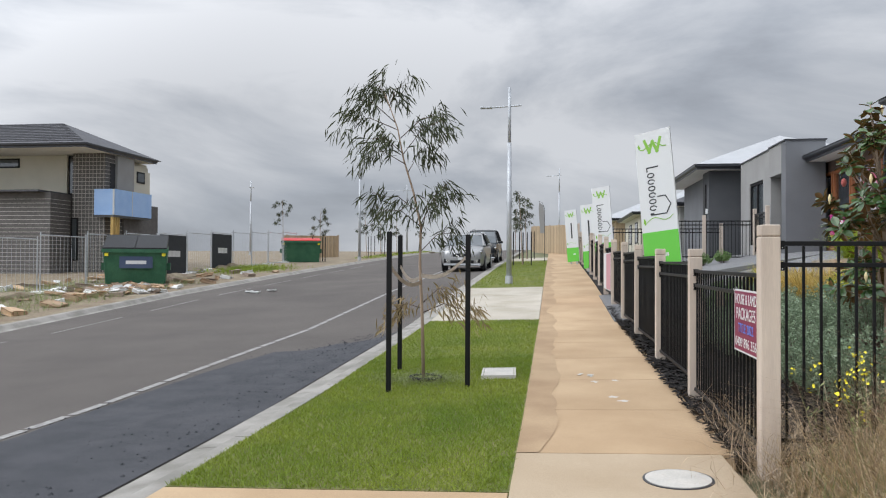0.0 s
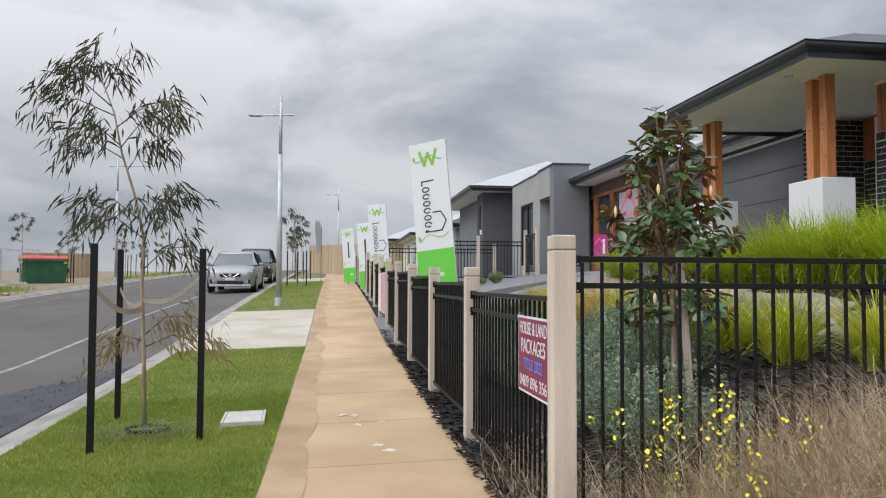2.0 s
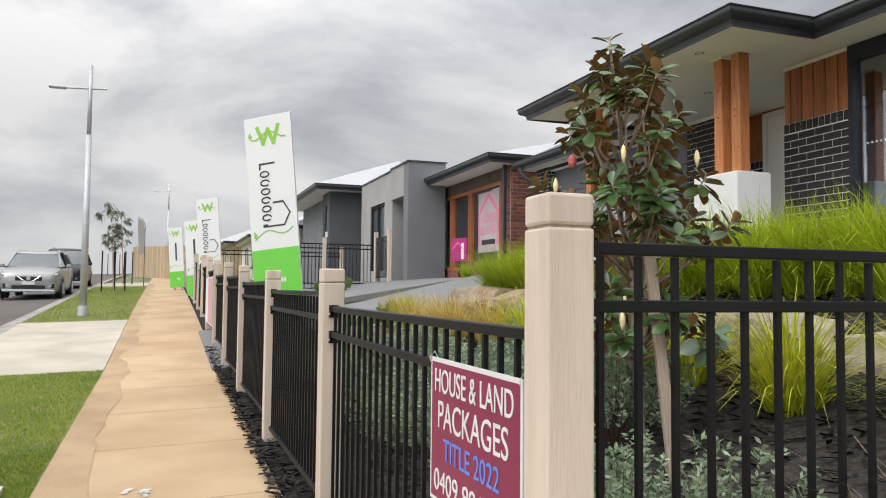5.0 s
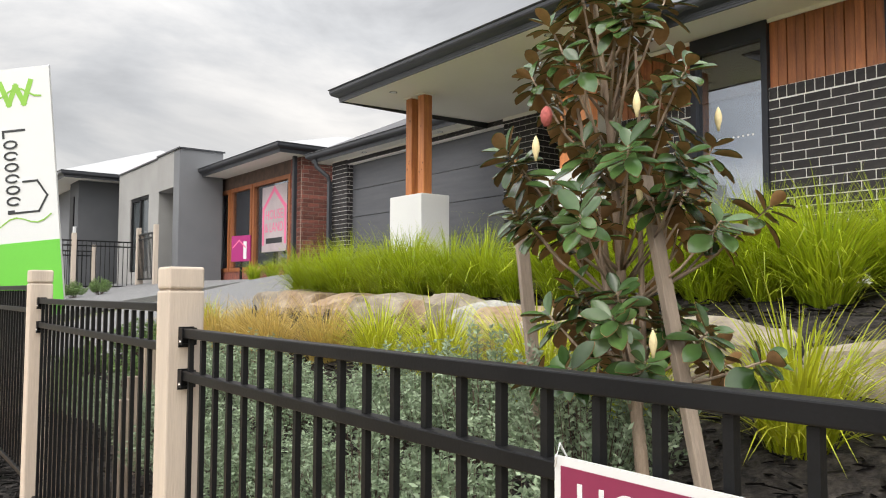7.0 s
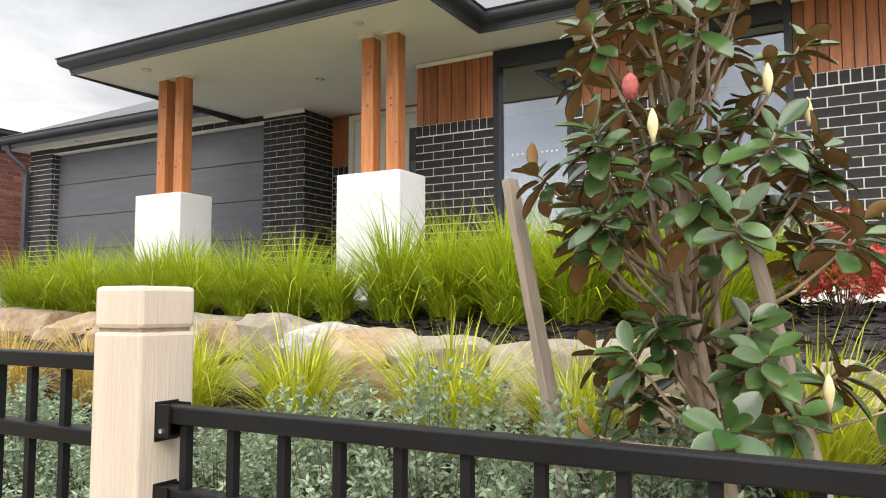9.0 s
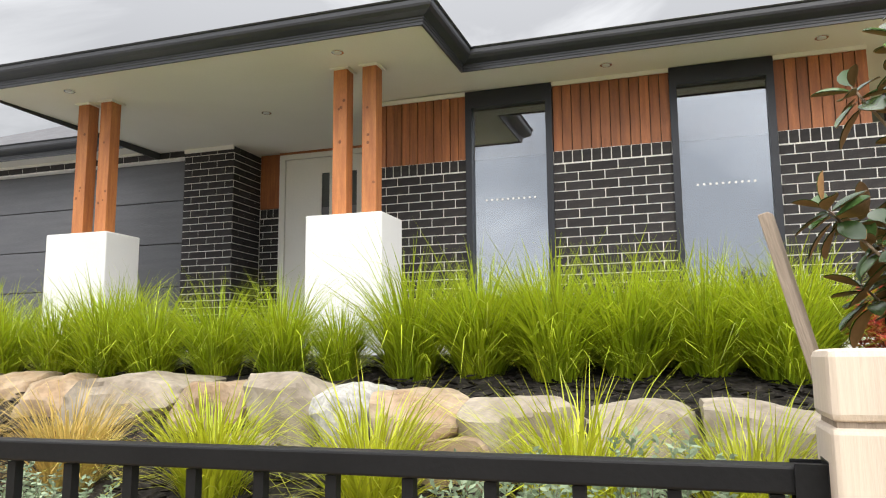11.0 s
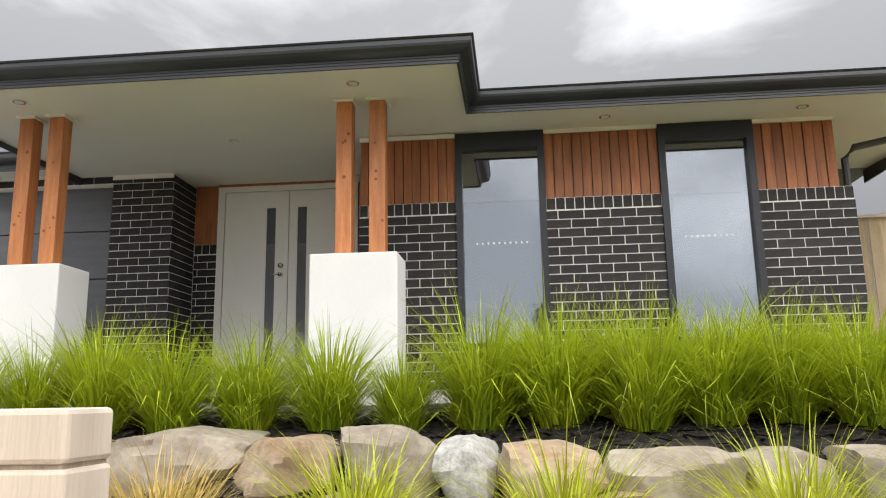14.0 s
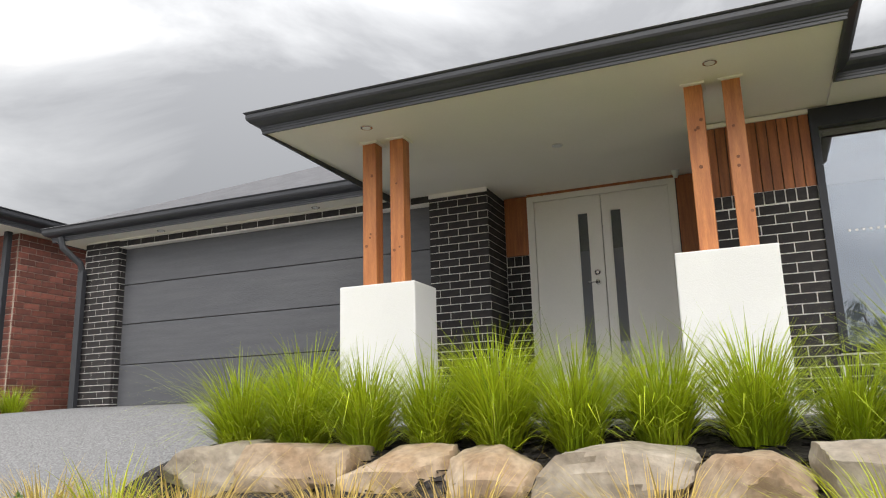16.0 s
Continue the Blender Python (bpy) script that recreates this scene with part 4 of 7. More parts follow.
def fence_panel(a, b, top, z0):
    """Flat-top steel panel between two posts: three rails and pickets, on brackets."""
    a, b = Vector((*a, 0)), Vector((*b, 0))
    w = (b - a).length; d = (b - a).normalized()
    m = pose(a.x, a.y, top, 0, 0, math.degrees(math.atan2(d.y, d.x)))
    key = round(w, 2)
    if key not in RAIL:
        RAIL[key] = mesh_of("rail", boxes((0, w, -0.017, 0.017, -0.028, 0.0), bev=0.003), M["black"])
    f = new("panel", RAIL[key])
    f.parent, f.matrix_basis = fence, m
    tagged(f, "black powder-coated steel picket panel")
    for z in (-0.13, z0 - top + 0.04):
        r = new("rail", RAIL[key]); r.parent = f; r.location = (0, 0, z)
    hh = round(top - z0 - 0.0, 2)
    if hh not in PICK:
        PICK[hh] = mesh_of("picket", boxes((-0.0072, 0.0072, -0.0072, 0.0072, -hh, -0.03)), M["black"])
    n = round(w / 0.1)
    for i in range(n):
        p = new("picket", PICK[hh]); p.parent = f; p.location = ((i + 0.5) * w / n, 0, 0)
    for u in (0.0, w):
        for z in (0.0, -0.13):
            s = 1 if u == 0 else -1
            def cheek(a, b, y0, y1, z0, z1):
                return (min(u + s * a, u + s * b), max(u + s * a, u + s * b), y0, y1, z + z0, z + z1)
            br = part("bracket", boxes(cheek(0.0, 0.004, -0.024, 0.024, -0.058, 0.006), cheek(0.0, 0.034, -0.023, -0.0185, -0.05, 0.003), cheek(0.0, 0.034, 0.0185, 0.023, -0.05, 0.003), cheek(0.004, 0.034, -0.0185, 0.0185, -0.05, -0.046)), M["black"], f)
            part("bolt", tubes((((u + s * 0.02, -0.0232, z - 0.039), (u + s * 0.02, -0.027, z - 0.039)), 0.005, 0.004), (((u + s * 0.02, 0.0232, z - 0.039), (u + s * 0.02, 0.027, z - 0.039)), 0.005, 0.004), n=7), M["chrome"], br)
    return f


PX = 1.183
posts = [(2.535, 1.887), (4.975, 1.781), (7.285, 1.822), (9.68, 1.925), (12.0, 2.03)]
y = 12.0
while y < 43:
    y += 2.4
    posts.append((y, along(y) + 1.42))
for yy, tp in posts:
    fence_post(PX, yy, tp)
tops = [1.588, 1.665, 1.74, 1.83]
for i, ((ya, ta), (yb, tb)) in enumerate(zip(posts, posts[1:])):
    tp = tops[i] if i < len(tops) else min(ta, tb) - 0.15
    fence_panel((PX, ya + 0.054), (PX, yb - 0.054), tp, max(along(ya), along(yb)) + 0.09 - 0.02 * (i == 0))
# return of the fence at the corner post
for x0, x1 in ((PX, 3.6), (3.6, 6.0)):
    fence_panel((x0 + 0.054, 2.535), (x1 - 0.054, 2.535), 1.787 if x0 < 2 else 2.2, 0.55 if x0 < 2 else 1.0)
fence_post(3.6, 2.535, 2.3)

# ---- boulders ----
def boulder(x, y, z, sx, sy, sz, material, seed, label):
    """A quarried block: a cube cleaved by random planes, edges worn, faces roughened."""
    bm = bmesh.new()
    bmesh.ops.create_cube(bm, size=1.0)
    bmesh.ops.subdivide_edges(bm, edges=bm.edges, cuts=12, use_grid_fill=True)
    r = random.Random(seed)
    off = Vector((r.uniform(0, 50), r.uniform(0, 50), r.uniform(0, 50)))
    tilt = [r.uniform(-0.2, 0.2) for _ in range(3)]
    cleave = []
    for _ in range(11):
        n = Vector((r.gauss(0, 1), r.gauss(0, 1), r.gauss(0, 1))).normalized()
        cleave.append((n, r.uniform(0.43, 0.53)))
    for v in bm.verts:
        p = v.co.copy()
        p = p.lerp(p.normalized() * 0.6, 0.22)
        for n, d in cleave:
            over = p.dot(n) - d
            if over > 0:
                p -= n * over * 0.93
        p.z += tilt[0] * p.y * 0.6 + tilt[1] * p.x * 0.4
        p.y += tilt[2] * p.z * 0.7
        p += p.normalized() * (noise.noise(p * 2.2 + off) * 0.07 + noise.noise(p * 7 + off) * 0.022 + noise.noise(p * 17 + off) * 0.012)
        v.co = Vector((p.x * sx, p.y * sy, p.z * sz))
    o = solid("boulder", bm, material, label, "boulder", group="boulders of the retaining wall", smooth=True)
    o.data.set_sharp_from_angle(angle=radians(24))
    o.matrix_world = pose(x, y, z, 0, 0, r.uniform(-8, 8))
    return o


def wall_x(y):
    return float(np.interp(y, [2.7, 4.2, 5.8, 7, 8, 9.7, 11.3], [4.15, 4.1, 3.85, 4.05, 4.15, 4.35, 4.3]))


LB = "rough cream sandstone boulder in the dry-stacked retaining wall"
LO = "ochre-stained sandstone boulder in the dry-stacked retaining wall"
LG = "small speckled grey granite boulder in the retaining wall"
top_course = [(11.35, 10.75, 1.70), (10.75, 10.05, 1.69), (10.05, 9.42, 1.67), (9.42, 8.92, 1.66), (8.92, 8.13, 1.66), (8.13, 7.60, 1.64), (7.60, 7.07, 1.67), (7.05, 6.78, 1.62),
              (6.78, 6.28, 1.60), (6.27, 5.66, 1.57), (5.62, 5.15, 1.54), (5.15, 4.45, 1.54), (4.42, 3.72, 1.5), (3.7, 2.95, 1.62)]
for i, (a, b, tz) in enumerate(top_course):
    yc, w = (a + b) / 2, a - b
    m, l = (M["rockg"], LG) if i == 7 else (M["rock2"], LO) if i in (1, 2, 3, 5, 8) else (M["rock"], LB)
    boulder(wall_x(yc) + 0.2, yc, tz - 0.165, 0.66, w * 1.0, 0.37, m, 40 + i, l)
y, i = 11.5, 0
rs = random.Random(3)
while y > 2.8:
    w = rs.uniform(0.5, 0.85)
    m, l = (M["rock2"], LO) if rs.random() < 0.4 else (M["rock"], LB)
    boulder(wall_x(y - w / 2) + 0.08, y - w / 2, 1.14 + rs.uniform(-0.03, 0.03), 0.62, w * 1.0, 0.46, m, 90 + i, l)
    y -= w; i += 1


# ---- plants ----
def blades(n, height, spread, width, droop, seed, base_r=0.06, segs=5, twist=0.6):
    """Arching strap leaves springing from one crown: vertices and faces."""
    r = random.Random(seed)
    vs, fs = [], []
    for _ in range(n):
        a = r.uniform(0, math.tau)
        q = math.sqrt(r.random())
        b0 = Vector((math.cos(a), math.sin(a), 0)) * (q * base_r)
        a2 = a + r.gauss(0, twist)
        out = Vector((math.cos(a2), math.sin(a2), 0))
        side = Vector((-out.y, out.x, 0))
        h = height * r.uniform(0.55, 1.05)
        s = spread * (0.15 + 0.85 * q) * r.uniform(0.5, 1.15)
        dr = droop * r.uniform(0.2, 1.3)
        if r.random() < 0.14:
            h, s, dr = h * 1.15, s * 1.6, dr * 1.5
        elif r.random() < 0.25:
            h, s, dr = h * 0.6, s * 1.25, dr * 1.6
        w = width * r.uniform(0.7, 1.2)
        k = len(vs)
        for i in range(segs):
            t = i / (segs - 1)
            p = b0 + out * (s * t ** 1.6) + Vector((0, 0, h * (t - dr * t ** 3 * (0.3 + q))))
            ww = w * (1 - t ** 3) * (0.7 + 0.3 * min(1, t * 4))
            if i == segs - 1:
                vs.append(tuple(p))
            else:
                vs += [tuple(p - side * ww), tuple(p + side * ww)]
        for i in range(segs - 2):
            fs.append((k + 2 * i, k + 2 * i + 1, k + 2 * i + 3, k + 2 * i + 2))
        e = k + 2 * (segs - 2)
        fs.append((e, e + 1, e + 2))
    return vs, fs


CLUMPS = {}


def clump(kind, variant, x, y, z, s, label, category="grass clump", group="", name="grass_clump"):
    spec = dict(big=(720, 0.86, 0.62, 0.0047, 0.42, M["lomandra"]), low=(420, 0.70, 0.54, 0.0048, 0.40, M["lomandra_y"]), tawny=(520, 0.66, 0.48, 0.0042, 0.36, M["tawny"]),
                sedge=(420, 0.36, 0.42, 0.0026, 0.65, M["sedge"]), mid=(330, 0.5, 0.36, 0.004, 0.3, M["lomandra"]))[kind]
    key = (kind, variant)
    if key not in CLUMPS:
        n, h, sp, w, d, m = spec
        vs, fs = blades(n, h, sp, w, d, variant * 17 + len(kind) * 5, 0.12)
        CLUMPS[key] = raw(name, vs, fs, m)
    o = tagged(new(name, CLUMPS[key]), label, category, group)
    o.matrix_world = pose(x, y, z, 0, 0, (x * 977 + y * 631) % 360) @ Matrix.Diagonal((s, s, s, 1))
    return o


rs = random.Random(21)
row = [(11.16, .95), (10.71, 1.0), (10.2, .95), (9.75, .9), (9.28, 1.05), (8.8, .95), (8.32, 1.0), (7.83, 1.0), (7.36, .78), (6.9, 1.1), (6.43, 1.08), (5.94, 1.1), (5.52, 1.08), (5.1, 1.05), (4.7, 1.0)]
for i, (y, s) in enumerate(row):
    x = 4.88 + rs.uniform(-0.06, 0.06)
    clump("big", i % 4, x, y, garden(x, y) - 0.03, s * rs.uniform(0.95, 1.03), "lush lime-green strap-leaved grass clump in black mulch", group="tall grass clumps behind the boulders")
for i, y in enumerate((6.15, 5.7, 5.3, 4.9, 4.5, 6.6, 10.95, 9.5)):
    x = 5.28 + rs.uniform(-0.06, 0.06)
    clump("big", (i + 1) % 4, x, y, garden(x, y) - 0.03, rs.uniform(0.92, 1.0), "lush lime-green strap-leaved grass clump in black mulch", group="tall grass clumps behind the boulders")
low = [(11.35, "tawny"), (10.9, "low"), (10.4, "tawny"), (9.6, "tawny"), (8.95, "tawny"), (8.2, "tawny"), (7.35, "low"), (6.5, "low"), (5.62, "low"), (5.0, "low"), (4.1, "low"), (3.3, "low")]
for i, (y, kind) in enumerate(low):
    x = 3.42 + rs.uniform(-0.08, 0.08)
    lab = "yellow-green strap-leaved grass clump before the boulders" if kind == "low" else "tawny orange tussock grass before the boulders"
    clump(kind, i % 3, x, y, garden(x, y) - 0.03, 1.0 if kind == "tawny" else rs.uniform(0.95, 1.1), lab, group="low grass clumps before the boulders")
for y in (9.2, 8.5, 10.0):
    clump("sedge", 0, 2.9, y, garden(2.9, y) - 0.02, 1.0, "drooping brown sedge clump on the garden bank", group="sedges on the bank")
for x, y in ((6.95, 16.62), (7.32, 16.58), (6.6, 16.7)):
    clump("mid", 1, x, y, land(x, y) - 0.02, 0.9, "green grass clump beside the driveway", group="grass clumps along the driveway")


def leafy(name, n, twigs, rad, height, leaf, material, twigmat, seed, upright=0.7, dome=1.0):
    """A small shrub: twigs from one base, each set with small leaves. One mesh, two materials."""
    r = random.Random(seed)
    vs, fs, idx = [], [], []
    per = max(1, n // twigs)
    for _ in range(twigs):
        a, q = r.uniform(0, math.tau), math.sqrt(r.random())
        tip = Vector((math.cos(a) * rad * q, math.sin(a) * rad * q, height * (1 - 0.45 * dome * q * q) * r.uniform(0.75, 1.1)))
        root = Vector((tip.x * 0.25, tip.y * 0.25, 0))
        side = Vector((-math.sin(a), math.cos(a), 0)) * 0.003
        k = len(vs)
        mid = root.lerp(tip, 0.5) + Vector((tip.x, tip.y, 0)) * 0.1
        vs += [tuple(root - side), tuple(root + side), tuple(mid + side), tuple(mid - side), tuple(tip)]
        fs += [(k, k + 1, k + 2, k + 3), (k + 3, k + 2, k + 4)]; idx += [1, 1]
        for _ in range(per):
            t = r.uniform(0.35, 1.0)
            p = root.lerp(mid, t * 2) if t < 0.5 else mid.lerp(tip, t * 2 - 1)
            d = Vector((r.gauss(0, 1), r.gauss(0, 1), r.gauss(upright, 0.6))).normalized()
            s = d.cross(Vector((r.gauss(0, 1), r.gauss(0, 1), r.gauss(0, 1)))).normalized()
            l, w = leaf * r.uniform(0.6, 1.2), leaf * 0.2
            k = len(vs)
            vs += [tuple(p), tuple(p + d * l * 0.5 + s * w), tuple(p + d * l), tuple(p + d * l * 0.5 - s * w)]
            fs.append((k, k + 1, k + 2, k + 3)); idx.append(0)
    return raw(name, vs, fs, material, twigmat, index=idx)


SHRUB = [leafy("silver_shrub", 5200, 120, 0.46, 0.68, 0.034, M["silver"], M["twig"], 60 + k) for k in range(3)]
for i in range(44):
    y = 2.95 + (i // 2) * 0.56 + rs.uniform(-0.1, 0.1)
    x = (1.95, 2.6)[i % 2] + rs.uniform(-0.12, 0.12)
    if y > 8.9 or (x > 2.2 and y < 4.25):
        continue
    o = tagged(new("silver_shrub", SHRUB[i % 3]), "silvery grey-green rosemary-like shrub behind the fence", "shrub", group="silver shrubs on the bank")
    o.matrix_world = pose(x, y, garden(x, y) - 0.03, 0, 0, i * 77) @ Matrix.Diagonal((1, 1, rs.uniform(0.85, 1.05) * (1.0 if x > 2.2 else 0.9) * (1.0 if y < 5.8 else 0.72), 1))
REDM = [leafy("red_shrub", 2600, 70, 0.32, 0.58, 0.045, M["red"], M["twig"], 70 + k, 0.3) for k in range(2)]
GRM = leafy("green_shrub", 2600, 70, 0.3, 0.4, 0.045, M["greenshrub"], M["twig"], 75, 0.4)
for i, (x, y) in enumerate(((5.15, 4.05), (5.35, 3.55), (4.95, 3.35), (5.45, 3.0), (5.0, 2.85))):
    o = tagged(new("red_shrub", REDM[i % 2]), "red-leaved nandina shrub in black mulch", "shrub", group="red shrubs")
    o.matrix_world = pose(x, y, garden(x, y) - 0.02, 0, 0, i * 90)
for i, (x, y) in enumerate(((1.75, 9.3), (1.8, 9.9), (2.2, 10.6), (2.8, 11.2), (2.4, 9.4), (3.3, 11.4), (4.9, 21.4), (4.4, 21.7))):
    o = tagged(new("green_shrub", GRM), "small rounded green shrub in the garden bed", "shrub", group="green shrubs")
    o.matrix_world = pose(x, y, (garden(x, y) if y < 12 else land(x, y)) - 0.02, 0, 0, i * 60)


# ---- magnolia ----
def leaf_mesh(l, w, cup, seed):
    """A broad glossy leaf: green above, rust-brown beneath, with a raised midrib and a curved blade."""
    r = random.Random(seed)
    prof = [(0, 0.03), (0.1, 0.12), (0.24, 0.6), (0.45, 0.97), (0.65, 1.0), (0.82, 0.78), (0.94, 0.38), (1, 0.02)]
    vs, fs, idx = [], [], []
    bend = r.uniform(-0.2, 0.35)
    for dz in (0.0, -0.0035):
        k = len(vs)
        for t, ww in prof:
            z = bend * l * t * t * -0.6 + dz
            vs += [(t * l, -ww * w, z + cup * ww * w), (t * l, 0, z), (t * l, ww * w, z + cup * ww * w)]
        for i in range(len(prof) - 1):
            for j in (0, 1):
                q = [k + 3 * i + j, k + 3 * (i + 1) + j, k + 3 * (i + 1) + j + 1, k + 3 * i + j + 1]
                fs.append(q if dz == 0 else q[::-1]); idx.append(0 if dz == 0 else 1)
    return raw("leaf", vs, fs, M["mag_top"], M["mag_under"], index=idx, smooth=True)


mag = thing("magnolia", "young staked magnolia with glossy green and rust-backed leaves", "tree")
LEAF = [leaf_mesh(0.126, 0.031, c, i) for i, c in enumerate((0.25, 0.4, 0.15, 0.5))]
rm = random.Random(12)
trunk_pts = [(2.53, 4.2, 0.82), (2.56, 4.26, 1.2), (2.60, 4.36, 1.7), (2.58, 4.38, 2.2), (2.52, 4.40, 2.7), (2.5, 4.42, 2.98)]
part("trunk", tubes((trunk_pts, 0.028, 0.006), n=9), M["bark"], mag, "pale brown trunk", True)
for dx, dy, top in ((0.05, -0.05, 2.6), (-0.07, 0.03, 2.45), (0.02, 0.08, 2.75)):
    pts_ = [(2.565, 4.27, 1.24)] + [(float(np.interp(z, [p[2] for p in trunk_pts], [p[0] for p in trunk_pts])) + dx * (0.5 + (z - 1.3)), float(np.interp(z, [p[2] for p in trunk_pts], [p[1] for p in trunk_pts])) + dy * (0.5 + (z - 1.3)), z) for z in (1.5, 1.9, 2.3, top)]
    part("stem", tubes((pts_, 0.016, 0.005), n=7), M["bark"], mag, "", True)
count, rest = 0, ([], [], [])


def rosette(p, d, n, size=1.0):
    """Leaves in a whorl round a twig's end, the outer ones bowed down."""
    global count
    d = d.normalized()
    ax = d.orthogonal().normalized(); ay = d.cross(ax)
    for i in range(n):
        a = i * 2.4 + rm.uniform(-0.3, 0.3)
        q = i / max(1, n - 1)
        o = (ax * math.cos(a) + ay * math.sin(a))
        f = (o * (0.9 - 0.35 * q) + d * (-0.15 + 0.95 * q) + Vector((0, 0, -0.28 + rm.uniform(-0.3, 0.12)))).normalized()
        ref = d * 0.75 + Vector((p.x - 2.56, p.y - 4.36, 0)) * 0.9 + Vector((-0.12, -0.08, 0.45)) + Vector((rm.uniform(-0.35, 0.35), rm.uniform(-0.35, 0.35), rm.uniform(-0.3, 0.3)))
        up = (ref - f * ref.dot(f)).normalized()
        sd = up.cross(f)
        m = Matrix((f, sd, up)).transposed().to_4x4()
        s = size * rm.uniform(0.78, 1.14) * (1.0 - 0.25 * q)
        m = Matrix.Translation(p - d * 0.06 * (1 - q)) @ m @ Matrix.Diagonal((s, s * rm.uniform(0.85, 1.15), s, 1))
        me = LEAF[rm.randrange(4)]
        count += 1
        if count % 3 == 0 and count < 880:
            lf = new("leaf", me)
            lf.matrix_world = m
            lf.parent = mag
        else:
            k = len(rest[0])
            rest[0].extend([tuple(m @ v.co) for v in me.vertices])
            rest[1].extend([tuple(k + i for i in q_.vertices) for q_ in me.polygons])
            rest[2].extend([q_.material_index for q_ in me.polygons])


limbs = []
for z_tip, n, reach, drop in ((1.44, 6, 0.42, 0.10), (1.58, 6, 0.36, 0.22), (1.68, 4, 0.24, 0.3), (1.98, 9, 0.48, 0.34), (2.08, 7, 0.34, 0.36), (2.2, 8, 0.42, 0.42), (2.3, 6, 0.2, 0.4),
                              (2.5, 5, 0.31, 0.42), (2.62, 5, 0.27, 0.42), (2.74, 5, 0.22, 0.4), (2.86, 4, 0.15, 0.36)):
    z0 = z_tip - drop
    t0 = float(np.interp(z0, [p[2] for p in trunk_pts], range(len(trunk_pts))))
    base = Vector(trunk_pts[int(t0)]).lerp(Vector(trunk_pts[min(int(t0) + 1, 5)]), t0 - int(t0))
    for i in range(n):
        a = i * math.tau / n + z_tip * 5 + rm.uniform(-0.35, 0.35)
        d = Vector((math.cos(a), math.sin(a), 0))
        rr = reach * rm.uniform(0.72, 1.12)
        tip = base + d * rr + Vector((0, 0, drop + rm.uniform(-0.06, 0.06)))
        mid = base.lerp(tip, 0.55) + d * 0.05 * reach + Vector((0, 0, -0.05 * drop))
        limbs.append(((base, mid, tip), 0.0075, 0.0035))
        rosette(tip, (tip - mid).normalized() + Vector((0, 0, 0.35)), rm.choice((11, 12, 13)))
        if i % 2 == 0:
            q = mid + Vector((rm.uniform(-0.08, 0.08), rm.uniform(-0.08, 0.08), rm.uniform(0.07, 0.14)))
            limbs.append(((mid, q), 0.005, 0.003))
            rosette(q, (q - mid), rm.choice((7, 8)), 0.9)
rosette(Vector(trunk_pts[-1]), Vector((0, 0, 1)), 9)
crown_rest = new("foliage", raw("foliage", rest[0], rest[1], M["mag_top"], M["mag_under"], index=rest[2], smooth=True))
crown_rest.parent = mag
tagged(crown_rest, kind="stuff")
for l in limbs:
    part("limb", tubes(l, n=6), M["bark"], mag, "", True)
for bx, by, bz in ((2.385, 4.118, 2.33), (2.155, 4.357, 2.19), (2.75, 4.05, 2.32), (2.5, 4.2, 2.05), (2.3, 4.0, 1.55), (2.62, 4.5, 2.95)):
    part("bud", spindle(bx, by, bz, ((-0.045, 0.004), (-0.025, 0.008), (-0.01, 0.0125), (0.005, 0.0135), (0.02, 0.0105), (0.033, 0.006), (0.042, 0.001))), M["bud"], mag, "closed cream flower bud", True)
part("seed_cone", spindle(2.3, 4.45, 2.32, ((-0.02, 0.01), (0.0, 0.02), (0.02, 0.023), (0.04, 0.017), (0.052, 0.004)), 12), M["seed"], mag, "furry red seed cone", True)


def stake(p, q, w, material, label, group):
    d = Vector(q) - Vector(p)
    bm = boxes((-w, w, -w * 0.6, w * 0.6, 0, d.length), bev=0.004)
    o = solid("stake", bm, material, label, "stake", group)
    o.matrix_world = Matrix.Translation(p) @ d.to_track_quat("Z", "Y").to_matrix().to_4x4()
    return o


stake((2.5, 4.64, 0.8), (2.62, 4.95, 2.17), 0.026, M["greytimber"], "weathered timber stake leaning beside the magnolia", "magnolia stakes")
stake((2.52, 3.92, 0.8), (2.58, 4.24, 2.12), 0.026, M["greytimber"], "weathered timber stake leaning beside the magnolia", "magnolia stakes")
stake((2.1, 8.3, 0.7), (2.1, 8.3, 1.32), 0.045, M["greytimber"], "short grey timber stump stake in the garden bed", "garden stakes")
stake((1.55, 6.9, 0.5), (1.55, 6.9, 1.12), 0.04, M["greytimber"], "short grey timber stump stake in the garden bed", "garden stakes")
stake((1.7, 7.3, 0.55), (1.7, 7.3, 1.2), 0.035, M["greytimber"], "short grey timber stump stake in the garden bed", "garden stakes")

# ---- weeds at the corner of the fence ----
rw = random.Random(31)


